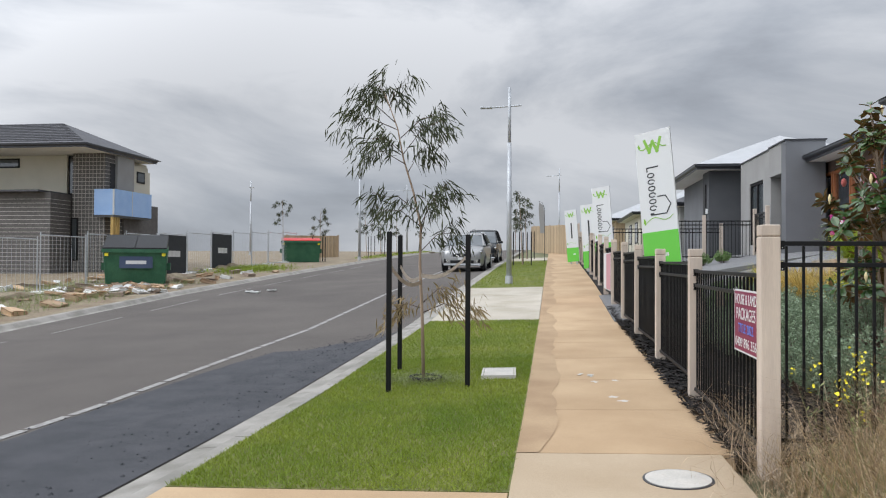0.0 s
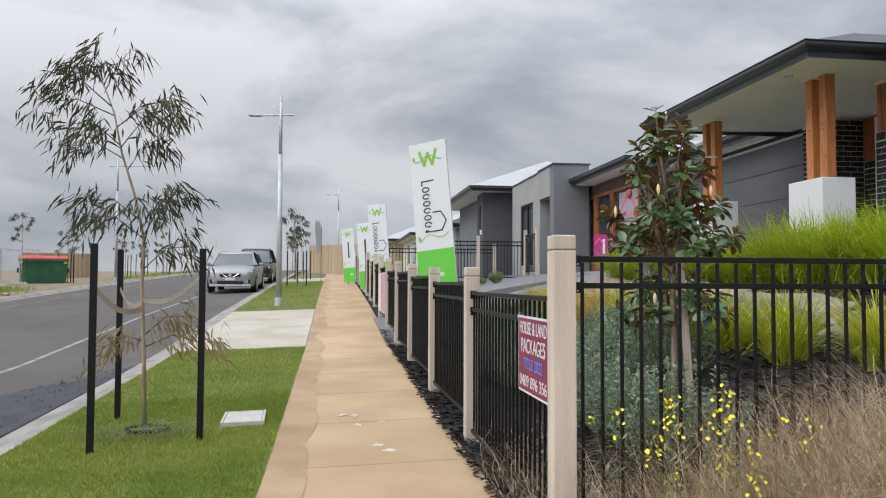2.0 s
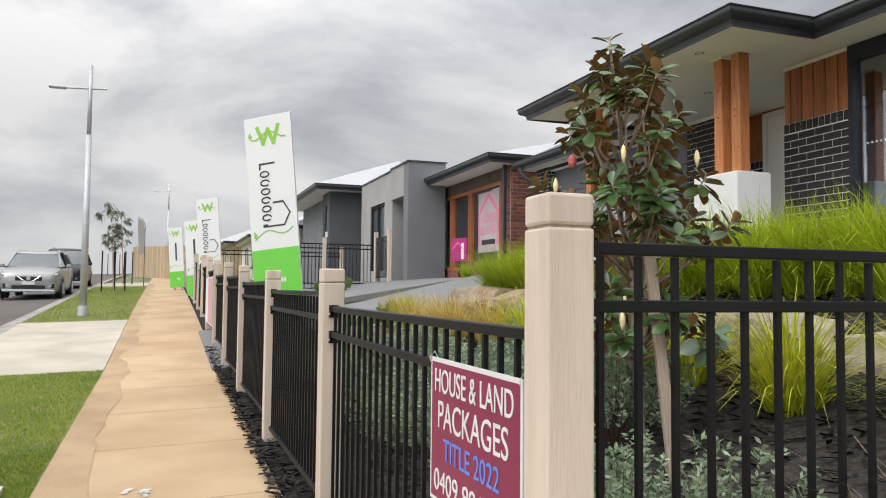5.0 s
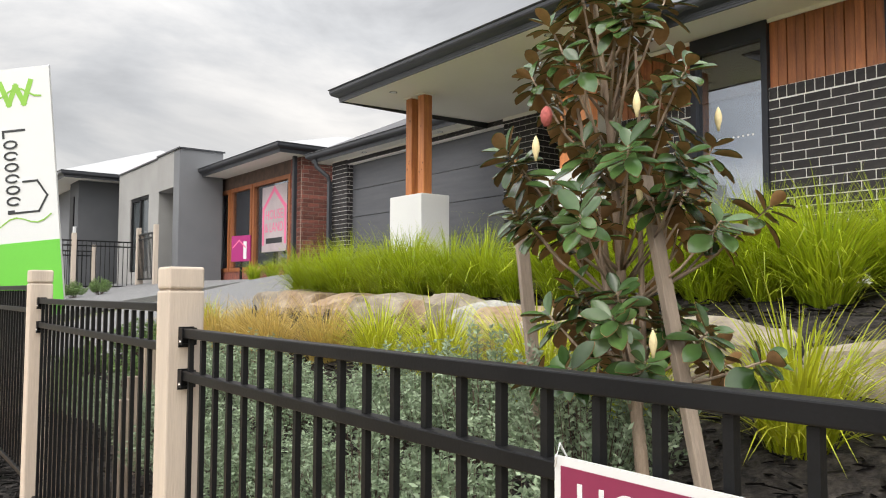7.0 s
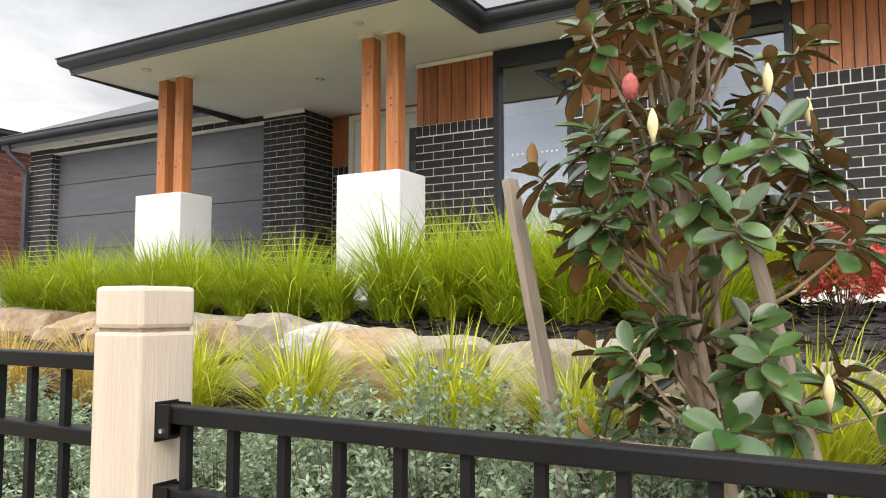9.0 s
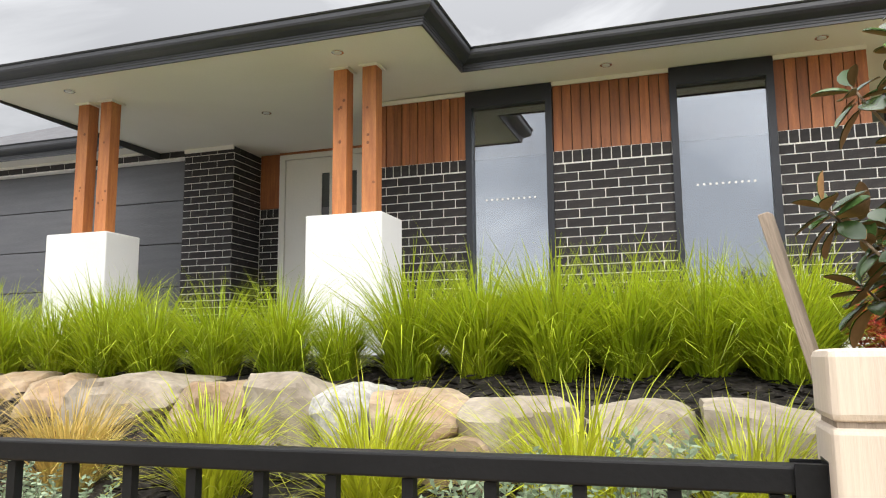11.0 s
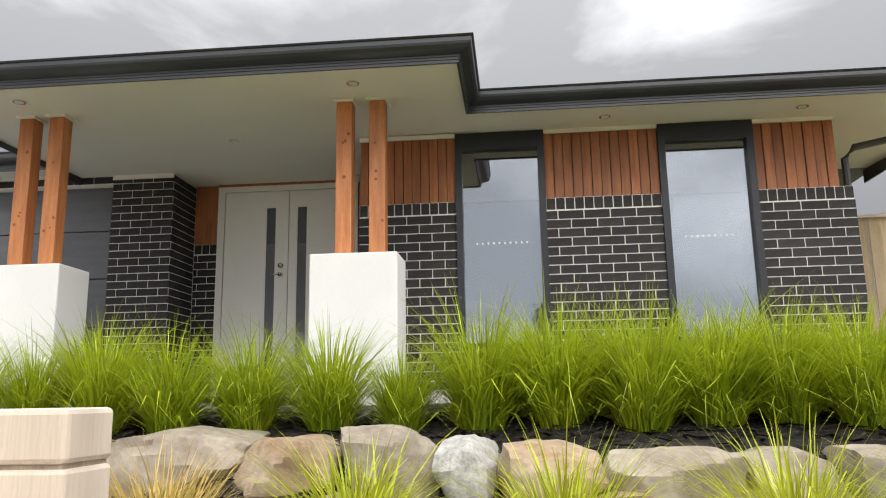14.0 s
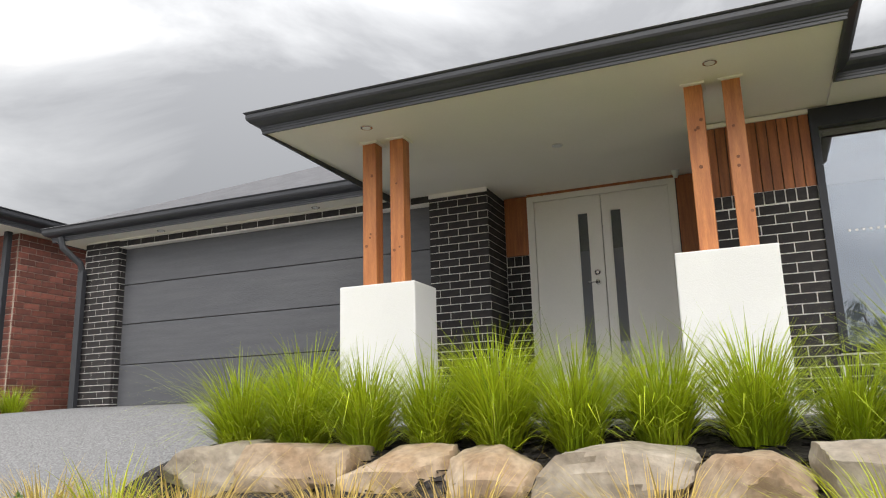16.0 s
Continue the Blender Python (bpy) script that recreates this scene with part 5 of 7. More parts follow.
def stalks(n, area, h, lean, width, material, name, label, kind_h=None):
    vs, fs = [], []
    for _ in range(n):
        x, y = area(rw)
        z = land(x, y) - 0.1
        a = rw.uniform(0, math.tau)
        d = Vector((math.cos(a), math.sin(a), 0)) * lean * rw.uniform(0.3, 1.3)
        hh = (kind_h(x, y) if kind_h else h) * rw.uniform(0.5, 1.1) + 0.08
        w = width * rw.uniform(0.6, 1.3)
        sd = Vector((-math.sin(a), math.cos(a), 0.3)).normalized() * w
        p0 = Vector((x, y, z))
        curl = Vector((rw.gauss(0, 1), rw.gauss(0, 1), 0)) * lean * 0.12
        k = len(vs)
        for i in range(5):
            t = i / 4
            p = p0 + d * t ** 1.5 + curl * math.sin(t * 3.0) + Vector((0, 0, hh * (t - 0.32 * t ** 3))) + Vector((rw.gauss(0, 1), rw.gauss(0, 1), rw.gauss(0, 0.6))) * 0.018 * (i > 0)
            vs += [tuple(p - sd * (1 - t * 0.6)), tuple(p + sd * (1 - t * 0.6))]
        for i in range(4):
            fs.append((k + 2 * i, k + 2 * i + 1, k + 2 * i + 3, k + 2 * i + 2))
    return tagged(new(name, raw(name, vs, fs, material)), label, "weeds", kind="stuff")


def mound(x, y):
    return 0.38 + 0.28 * math.exp(-((x - 1.45) / 0.45) ** 2 - ((y - 1.55) / 0.6) ** 2) + 0.80 * max(0.0, math.exp(-((x - 2.5) / 0.7) ** 2 - ((y - 1.7) / 0.8) ** 2)) + 0.12 * math.exp(-((x - 1.7) / 0.35) ** 2 - ((y - 1.9) / 0.4) ** 2)


stalks(9000, lambda r: (r.gauss(2.35, 0.5), min(2.46, r.gauss(1.7, 0.5))), 0.4, 0.8, 0.0017, M["straw2"], "dry_stalks", "grey-brown tangle of dry weed stalks", mound)
stalks(9000, lambda r: (r.uniform(1.2, 3.4), r.uniform(-0.4, 2.45)), 0.4, 0.6, 0.0016, M["straw"], "dry_grass", "straw-coloured dry grass by the fence corner", lambda x, y: mound(x, y) * 0.8)
stalks(2600, lambda r: (r.uniform(1.25, 3.4), r.uniform(0.3, 2.45)), 0.4, 0.2, 0.0028, M["weed"], "green_weeds", "thin green weeds among the dry grass", lambda x, y: mound(x, y) * 0.7)
stalks(420, lambda r: (r.gauss(1.2, 0.1), r.uniform(2.0, 3.9)), 0.5, 0.5, 0.0016, M["straw2"], "dry_stalks_fence", "bare dry stalks against the fence foot", lambda x, y: 0.5)
stalks(700, lambda r: (r.gauss(4.0, 0.5), r.uniform(0.8, 2.4)), 0.8, 0.2, 0.004, M["silver"], "tall_weeds", "tall grey-green weeds beyond the dry grass", lambda x, y: 0.95)
vs, fs = [], []
vs2, fs2 = [], []
for _ in range(34):
    x, y = rw.uniform(1.42, 2.1), min(2.42, rw.gauss(2.05, 0.22))
    z0 = land(x, y) - 0.1
    h = rw.uniform(0.5, 0.9)
    tx_, ty_ = x + rw.uniform(-0.2, 0.12), y + rw.uniform(-0.15, 0.1)
    k = len(vs2)
    vs2 += [(x - 0.003, y, z0), (x + 0.003, y, z0), (tx_, ty_, z0 + h), (x, y - 0.003, z0), (x, y + 0.003, z0)]
    fs2 += [(k, k + 1, k + 2), (k + 3, k + 4, k + 2)]
    for _ in range(9):
        t_ = rw.uniform(0.2, 0.95)
        c = Vector((x, y, z0)).lerp(Vector((tx_, ty_, z0 + h)), t_)
        a = rw.uniform(0, math.tau)
        d = Vector((math.cos(a), math.sin(a), 0.5)) * rw.uniform(0.03, 0.07)
        s_ = Vector((-math.sin(a), math.cos(a), 0)) * 0.007
        k = len(vs2)
        vs2 += [tuple(c), tuple(c + d * 0.6 + s_), tuple(c + d), tuple(c + d * 0.6 - s_)]
        fs2.append((k, k + 1, k + 2, k + 3))
    for _ in range(rw.randint(3, 8)):
        c = Vector((tx_, ty_, z0 + h)) + Vector((rw.gauss(0, 0.022), rw.gauss(0, 0.022), rw.gauss(-0.01, 0.025)))
        n_ = Vector((rw.gauss(0, 0.7), rw.gauss(-0.3, 0.7), 0.6)).normalized()
        u_ = n_.orthogonal().normalized(); w_ = n_.cross(u_)
        for j in range(4):
            a = j * math.pi / 2 + 0.4
            d = (u_ * math.cos(a) + w_ * math.sin(a)) * 0.009 + n_ * 0.003
            s_ = (w_ * math.cos(a) - u_ * math.sin(a)) * 0.005
            k = len(vs)
            vs += [tuple(c), tuple(c + d * 0.6 + s_), tuple(c + d), tuple(c + d * 0.6 - s_)]
            fs.append((k, k + 1, k + 2, k + 3))
fl = tagged(new("wild_mustard", raw("wild_mustard", vs2, fs2, M["weed"])), "flowering yellow wild mustard by the corner post", "flowers", kind="stuff")
p_ = new("petals", raw("petals", vs, fs, M["yellow"])); p_.parent = fl

# ---- lawn blades ----
rl = np.random.RandomState(4)


def turf(name, x0, x1, y0, y1, n, h, label):
    X, Y = rl.uniform(x0, x1, n), rl.uniform(y0, y1, n)
    Z = np.array([street(a, b) for a, b in zip(X, Y)])
    A, H, W = rl.uniform(0, math.tau, n), h * rl.uniform(0.5, 1.2, n), rl.uniform(0.002, 0.0045, n)
    V = np.zeros((n, 3, 3))
    V[:, 0] = np.stack((X - np.cos(A) * W, Y - np.sin(A) * W, Z), 1)
    V[:, 1] = np.stack((X + np.cos(A) * W, Y + np.sin(A) * W, Z), 1)
    V[:, 2] = np.stack((X + rl.normal(0, 0.018, n), Y + rl.normal(0, 0.018, n), Z + H), 1)
    F = np.arange(n * 3).reshape(n, 3)
    return tagged(new(name, raw(name, V.reshape(-1, 3).tolist(), F.tolist(), M["lawn"])), label, "grass", kind="stuff")


turf("lawn_grass", -2.45, -0.38, 2.0, 7.5, 80000, 0.03, "short mown green lawn grass")
turf("lawn_grass_beyond", -2.45, -0.38, 7.5, 12.25, 36000, 0.03, "short mown green lawn grass")
turf("lawn_grass_far", -2.45, -0.38, 19.2, 36, 20000, 0.05, "short mown green lawn grass")

# ---- lettering and boards ----
def lettering(text, size, material, parent, m, label="", width=None):
    cu = bpy.data.curves.new("lettering", "FONT")
    cu.body, cu.size, cu.align_x, cu.align_y, cu.extrude = text, size, "CENTER", "CENTER", 0.0008
    tmp = bpy.data.objects.new("lettering_tmp", cu)
    scene.collection.objects.link(tmp)
    me = bpy.data.meshes.new_from_object(tmp)
    bpy.data.objects.remove(tmp)
    if width:
        xs = [v.co.x for v in me.vertices]
        k = width / (max(xs) - min(xs))
        for v in me.vertices:
            v.co.x *= k
    me.materials.clear(); me.materials.append(material)
    ob = new("lettering", me)
    ob.parent, ob.matrix_basis = parent, m
    return tagged(ob, label)


def facing(origin, across, up):
    """A pose whose x runs along across, y along up; z comes out of the printed face."""
    x = Vector(across).normalized(); z = x.cross(Vector(up)).normalized(); y = z.cross(x)
    m = Matrix((x, y, z)).transposed().to_4x4()
    return Matrix.Translation(origin) @ m


def flat(bm, pts, z=0.0):
    bm.faces.new([bm.verts.new((x, y, z)) for x, y in pts])
    return bm


def stroke(bm, pts, w, z=0.0):
    for (x0, y0), (x1, y1) in zip(pts, pts[1:]):
        d = Vector((x1 - x0, y1 - y0)).normalized() * w
        n = Vector((-d.y, d.x))
        flat(bm, [(x0 - d.x - n.x, y0 - d.y - n.y), (x1 + d.x - n.x, y1 + d.y - n.y), (x1 + d.x + n.x, y1 + d.y + n.y), (x0 - d.x + n.x, y0 - d.y + n.y)], z)
        z += 0.0004
    return bm


hs = thing("sale_sign", "maroon sale sign with white border tied to the fence", "sign", facing((1.158, 2.985, 1.255), (0, -1, 0), (0, 0, 1)))
part("sheet", boxes((-0.325, 0.325, -0.215, 0.215, -0.004, 0.0)), M["white"], hs)
part("print", boxes((-0.312, 0.312, -0.202, 0.202, 0.0, 0.0015)), M["maroon"], hs, "maroon printed field")
for txt, yy, sz, wd, mm in (("HOUSE & LAND", 0.145, 0.10, 0.56, M["white"]), ("PACKAGES", 0.045, 0.115, 0.5, M["white"]), ("TITLE 2022", -0.052, 0.09, 0.4, M["blueprint"]), ("0409 896 356", -0.15, 0.09, 0.56, M["white"])):
    lettering(txt, sz, mm, hs, Matrix.Translation((0, yy, 0.003)), width=wd)
for u in (-0.32, 0.32):
    part("cable_tie", tubes((((u, 0.2, 0.004), (u + 0.008, 0.215, 0.01), (u - 0.004, 0.23, -0.01), (u, 0.21, -0.02)), 0.0018, 0.0018), n=6), M["white"], hs)


def tall_board(origin, across, up, w, h, green_h, detail=True, label="tall white sign board with green foot and printed emblem"):
    b = thing("sign_board", label, "sign board", facing(origin, across, up), group="sign boards along the fence")
    part("board", boxes((-w / 2, w / 2, 0, h, -0.03, 0.0), bev=0.003), M["white"], b)
    part("green_foot", boxes((-w / 2 + 0.002, w / 2 - 0.002, 0.002, green_h, 0.0, 0.002)), M["green"], b)
    bm = bmesh.new()
    s, cy = w * 0.2, h - 0.33 * w * 1.1
    stroke(bm, [(-s * 1.1, cy + s * 0.75), (-s * 0.55, cy - s * 0.75), (0, cy + s * 0.5), (s * 0.55, cy - s * 0.75), (s * 1.1, cy + s * 0.75)], 0.026 * w / 0.69, 0.002)
    wave = [(w * (-0.36 + 0.09 * i), cy + 0.07 * w * math.sin(i * 0.9 - 2.2)) for i in range(9)]
    stroke(bm, wave, 0.008, 0.004)
    flat(bm, [(-w * 0.43, cy + 0.02), (-w * 0.39, cy - 0.05 * w), (-w * 0.34, cy), (-w * 0.39, cy + 0.09 * w)], 0.003)
    part("emblem", bm, M["leafprint"], b, "green zigzag emblem")
    bm = bmesh.new()
    # the name reads downwards: a tall bar, then small rounded blocks
    y0 = h - 0.62 * w * 1.45
    stroke(bm, [(-0.15, y0), (0.06, y0)], 0.012, 0.0022)
    stroke(bm, [(-0.15, y0), (-0.15, y0 - 0.06)], 0.012, 0.003)
    for i in range(6):
        c = y0 - 0.135 - i * 0.112
        stroke(bm, [(-0.085 + 0.062 * math.cos(a), c + 0.036 * math.sin(a)) for a in np.linspace(0.3 * (i % 2), math.tau - 0.9 * (i % 2), 13)], 0.0095, 0.0022)
    yb = y0 - 0.57
    stroke(bm, [(-0.09, yb - 0.22), (-0.14, yb - 0.22), (-0.14, yb - 0.24), (0.16, yb - 0.24), (0.25, yb - 0.09), (0.16, yb + 0.06), (0.02, yb + 0.06)], 0.010, 0.003)
    if detail:
        part("name_print", bm, M["ink"], b, "dark upright name as plain bars and a house outline")
    else:
        bm.free()
        part("name_print", boxes((-0.05 * w, 0.06 * w, h * 0.45, h * 0.75, 0.0, 0.002)), M["ink"], b, "dark upright name bar")
    bm = bmesh.new()
    stroke(bm, [(w * (-0.4 + 0.1 * i), green_h + 0.16 + 0.05 * math.sin(i * 0.85 - 0.6) + 0.012 * i) for i in range(9)], 0.006, 0.003)
    flat(bm, [(-w * 0.43, green_h + 0.16), (-w * 0.37, green_h + 0.13), (-w * 0.36, green_h + 0.2), (-w * 0.42, green_h + 0.25)], 0.004)
    part("swash", bm, M["leafprint"], b, "thin green swash with a leaf")
    part("mark", boxes((0.02, 0.05, 0.3, 0.36, 0.002, 0.0035), (0.06, 0.09, 0.3, 0.36, 0.002, 0.0035), (0.1, 0.13, 0.3, 0.36, 0.002, 0.0035)), M["white"], b)
    part("leg", boxes((-w * 0.3, -w * 0.3 + 0.06, -0.9, 0.3, -0.08, -0.031)), M["galv"], b)
    part("leg", boxes((w * 0.3 - 0.06, w * 0.3, -0.9, 0.3, -0.08, -0.031)), M["galv"], b)


wv = Vector((0.53, -0.44, 0)).normalized()
upv = (Vector((0, 0, 1)) - wv * 0.10).normalized()
topc = Vector((1.535, 10.98, 3.895))
tall_board(topc - upv * 2.45, wv + Vector((0, 0, 0.10)), upv, 0.69, 2.45, 0.73)
for x, y, top_, dt in ((1.3, 21.0, 3.93, True), (1.12, 25.6, 3.75, False), (0.66, 32.0, 3.98, False)):
    uv = (Vector((0, 0, 1)) - wv * 0.08).normalized()
    tall_board((x + 0.15, y, top_ - 2.3), (0.8, -0.5, 0.08), uv, 0.6, 2.3, 0.62, detail=dt)
ps = thing("fence_banner", "pink and white printed banner tied along the fence", "sign", facing((1.12, 15.6, 1.45), (0, -1, 0), (0, 0, 1)))
part("cloth", boxes((-1.1, 1.1, -0.42, 0.42, -0.004, 0.0)), M["white"], ps)
part("print", boxes((-0.2, 1.08, -0.4, 0.4, 0.0, 0.002)), M["palepink"], ps)

# ---- street tree in its stakes ----
tree = thing("street_tree", "spindly young gum tree with drooping leaves tied between stakes", "tree")
tx, ty, tz = -1.53, 5.95, 0.335
tp = [(tx, ty, tz - 0.05), (tx - 0.02, ty, tz + 0.7), (tx - 0.05, ty, tz + 1.3), (tx - 0.04, ty, tz + 1.7), (tx - 0.13, ty, tz + 2.1), (tx - 0.24, ty, tz + 2.45), (tx - 0.31, ty, tz + 2.8), (tx - 0.46, ty, tz + 3.2)]
part("trunk", tubes((tp, 0.02, 0.005), n=8), M["bark"], tree, "thin reddish-brown trunk", True)
rg = random.Random(77)


def droop_leaves(tips, per, l, seed, mats=1):
    r = random.Random(seed)
    vs, fs, idx = [], [], []
    for p, d, dry in tips:
        for _ in range(per):
            b = p + Vector((r.gauss(0, 0.05), r.gauss(0, 0.05), r.gauss(0, 0.05)))
            f = (d * 0.5 + Vector((r.gauss(0, 0.5), r.gauss(0, 0.5), -0.9 + r.gauss(0, 0.4)))).normalized()
            s = f.cross(Vector((r.gauss(0, 1), r.gauss(0, 1), 0.2))).normalized()
            ll, w = l * r.uniform(0.6, 1.3), 0.0075 * l / 0.12
            k = len(vs)
            c = Vector((0, 0, -0.1 * ll))
            vs += [tuple(b), tuple(b + f * ll * 0.45 + s * w), tuple(b + f * ll + c), tuple(b + f * ll * 0.45 - s * w)]
            fs.append((k, k + 1, k + 2, k + 3)); idx.append(1 if dry else 0)
    return vs, fs, idx


tips, tl = [], []
def t_at(h):
    for a, b in zip(tp, tp[1:]):
        if a[2] <= tz + h <= b[2]:
            return Vector(a).lerp(Vector(b), (tz + h - a[2]) / (b[2] - a[2]))
    return Vector(tp[-1])
for h, ex, ez, dy, dry in ((2.78, -1.0, 2.92, 0.1, False), (2.86, -0.78, 3.08, -0.15, False), (2.4, -0.78, 2.55, 0.15, False), (2.52, -0.55, 2.62, -0.2, False), (3.02, -0.66, 3.36, 0.05, False), (3.05, -0.3, 3.3, 0.1, False),
                           (2.68, 0.24, 2.98, 0.1, False), (2.5, 0.3, 2.82, -0.15, False), (2.3, 0.02, 2.66, 0.2, False), (1.72, 0.36, 2.22, 0.05, False), (1.62, 0.2, 2.0, -0.15, False), (1.42, 0.4, 1.64, 0.1, False),
                           (1.86, -0.56, 2.05, 0.1, False), (1.7, -0.42, 1.86, -0.2, False), (0.75, 0.62, 0.78, 0.0, True), (0.85, 0.4, 1.0, 0.15, True), (0.8, -0.42, 0.72, 0.1, True)):
    b0 = t_at(h)
    tip = Vector((tx + (ex if ex < 0 else ex * 0.75), ty + dy * 2, tz + ez))
    d = Vector((tip.x - b0.x, tip.y - b0.y, 0)).normalized()
    mid = b0.lerp(tip, 0.5) + Vector((0, 0, 0.09))
    end = tip + d * 0.1 + Vector((0, 0, -0.12))
    tl.append(((b0, mid, tip, end), 0.006, 0.0015))
    for q in np.linspace(0.4, 1, 8):
        tips.append((b0.lerp(mid, q * 2) if q < 0.5 else mid.lerp(end, q * 2 - 1), d, dry))
    for k in range(3):
        f0 = mid.lerp(tip, rg.random())
        f1 = f0 + Vector((rg.gauss(0, 0.12), rg.gauss(0, 0.12), rg.uniform(-0.02, 0.16)))
        tl.append(((f0, f1), 0.003, 0.0012))
        tips.append((f1, d, dry)); tips.append((f0.lerp(f1, 0.6), d, dry))
for l in tl:
    part("limb", tubes(l, n=5), M["twig"], tree, "", True)
vs, fs, idx = droop_leaves(tips, 7, 0.15, 5)
cr = new("crown", raw("crown", vs, fs, M["gum"], M["gumdry"], index=idx)); cr.parent = tree
tagged(cr, "sparse drooping narrow leaves, dry near the foot")
for (x, y), tp_ in (((-1.775, 5.25), 1.955), ((-1.0, 5.55), 1.935), ((-1.93, 6.6), 1.965)):
    stake((x, y, street(x, y) - 0.1), (x, y, tp_), 0.026, M["black"], "black painted timber tree stake", "stakes of the street tree")
for a, b in (((-1.0, 5.55, 1.72), (-1.56, 5.94, 1.5)), ((-1.775, 5.25, 1.62), (-1.56, 5.94, 1.42)), ((-1.93, 6.6, 1.6), (-1.57, 5.96, 1.48))):
    A, B = Vector(a), Vector(b)
    pts = [A.lerp(B, t) + Vector((0, 0, -0.1 * math.sin(t * math.pi))) for t in np.linspace(0, 1, 7)]
    bm = bmesh.new()
    vv = [(bm.verts.new(p + Vector((0, 0, 0.022))), bm.verts.new(p - Vector((0.006, 0, 0.022)))) for p in pts]
    for (p, q), (r_, s_) in zip(vv, vv[1:]):
        bm.faces.new((p, q, s_, r_))
    bmesh.ops.solidify(bm, geom=bm.faces[:], thickness=0.003)
    solid("tree_tie", bm, M["tape"], "sagging hessian tree tie between stake and trunk", "tie", "ties of the street tree")
ring = thing("watering_ring", "black plastic watering ring sunk round the tree foot", "watering ring")
part("rim", tubes(([(tx + 0.02 + 0.17 * math.cos(a), ty + 0.17 * math.sin(a), street(tx, ty) + 0.035) for a in np.linspace(0, math.tau, 25)], 0.016, 0.016), n=6), M["rubber"], ring, "", True)
part("soil", tubes((((tx + 0.02, ty, street(tx, ty) - 0.02), (tx + 0.02, ty, street(tx, ty) + 0.012)), 0.165, 0.16), n=24), M["mulch"], ring)
stalks(900, lambda r: (tx + r.gauss(0, 0.27), ty - 0.12 + r.gauss(0, 0.15)), 0.12, 0.16, 0.003, M["weed"], "tree_foot_weeds", "scruffy weeds round the tree foot", lambda x, y: 0.19)
pl = thing("pit_lid", "square pale concrete service pit lid in the lawn", "pit lid", facing((-0.72, 6.24, street(-0.72, 6.24) + 0.03), (1, 0.05, 0.03), (0, 1, 0.02)))
part("frame", boxes((-0.19, 0.19, -0.27, -0.25, -0.06, 0.012), (-0.19, 0.19, 0.25, 0.27, -0.06, 0.012), (-0.19, -0.17, -0.25, 0.25, -0.06, 0.012), (0.17, 0.19, -0.25, 0.25, -0.06, 0.012)), M["lid"], pl)
part("lid", boxes((-0.165, 0.165, -0.245, 0.245, -0.05, 0.009), bev=0.004), M["lid"], pl)
mh = thing("manhole_cover", "round white-painted manhole cover in a dark iron ring", "manhole cover", facing((0.61, 2.3, street(0.61, 2.3) + 0.006), (1, 0, 0.03), (0, 1, 0.01)))
part("ring", tubes((((0, 0, -0.05), (0, 0, 0.0)), 0.205, 0.205), n=40), M["monument"], mh)
part("cover", tubes((((0, 0, -0.04), (0, 0, 0.003)), 0.19, 0.19), n=40), M["lid"], mh)


# ---- light poles, far trees ----
def light_pole(x, y, h, arm=(0.75, 0.35), label="slender galvanised street light pole with a cross arm", r=0.085):
    g = street(x, y)
    p = thing("street_lamp", label, "street lamp", pose(x, y, g - 0.05), group="street lamps")
    part("base", tubes((((0, 0, 0), (0, 0, 0.28)), r * 1.35, r * 1.3), n=12), M["galv"], p)
    part("pole", tubes((((0, 0, 0.2), (0, 0, h * 0.72)), r, r * 0.72), n=12), M["galv"], p, "", True)
    part("upper_pole", tubes((((0, 0, h * 0.72), (0, 0, h)), r * 0.6, r * 0.5), n=10), M["galv"], p, "", True)
    part("arm", tubes((((-arm[0], 0.0, h - 0.60), (arm[1], 0, h - 0.54)), 0.026, 0.026), n=8), M["galv"], p)
    s = 1 if arm[1] > arm[0] else -1
    e = arm[1] if s > 0 else arm[0]
    part("lantern", boxes((min(s * (e - 0.3), s * (e + 0.06)), max(s * (e - 0.3), s * (e + 0.06)), -0.09, 0.09, h - 0.615 + 0.035 * (s > 0), h - 0.57 + 0.035 * (s > 0)), bev=0.015), M["galv"], p)


light_pole(-1.41, 20.6, 5.94, (0.82, 0.36))
light_pole(0.45, 62, 6.8, (1.0, 0.15), "tall galvanised street light pole beyond the crest")
light_pole(-13.2, 66, 6.3, (2.5, 0.5), "tall galvanised street light pole beyond the crest")
light_pole(-12.25, 45, 7.25, (0.45, 2.3), "tall galvanised street light pole beyond the crest")
light_pole(-24, 56, 6.0, (0.1, 0.2), "single galvanised light pole behind the site fence")


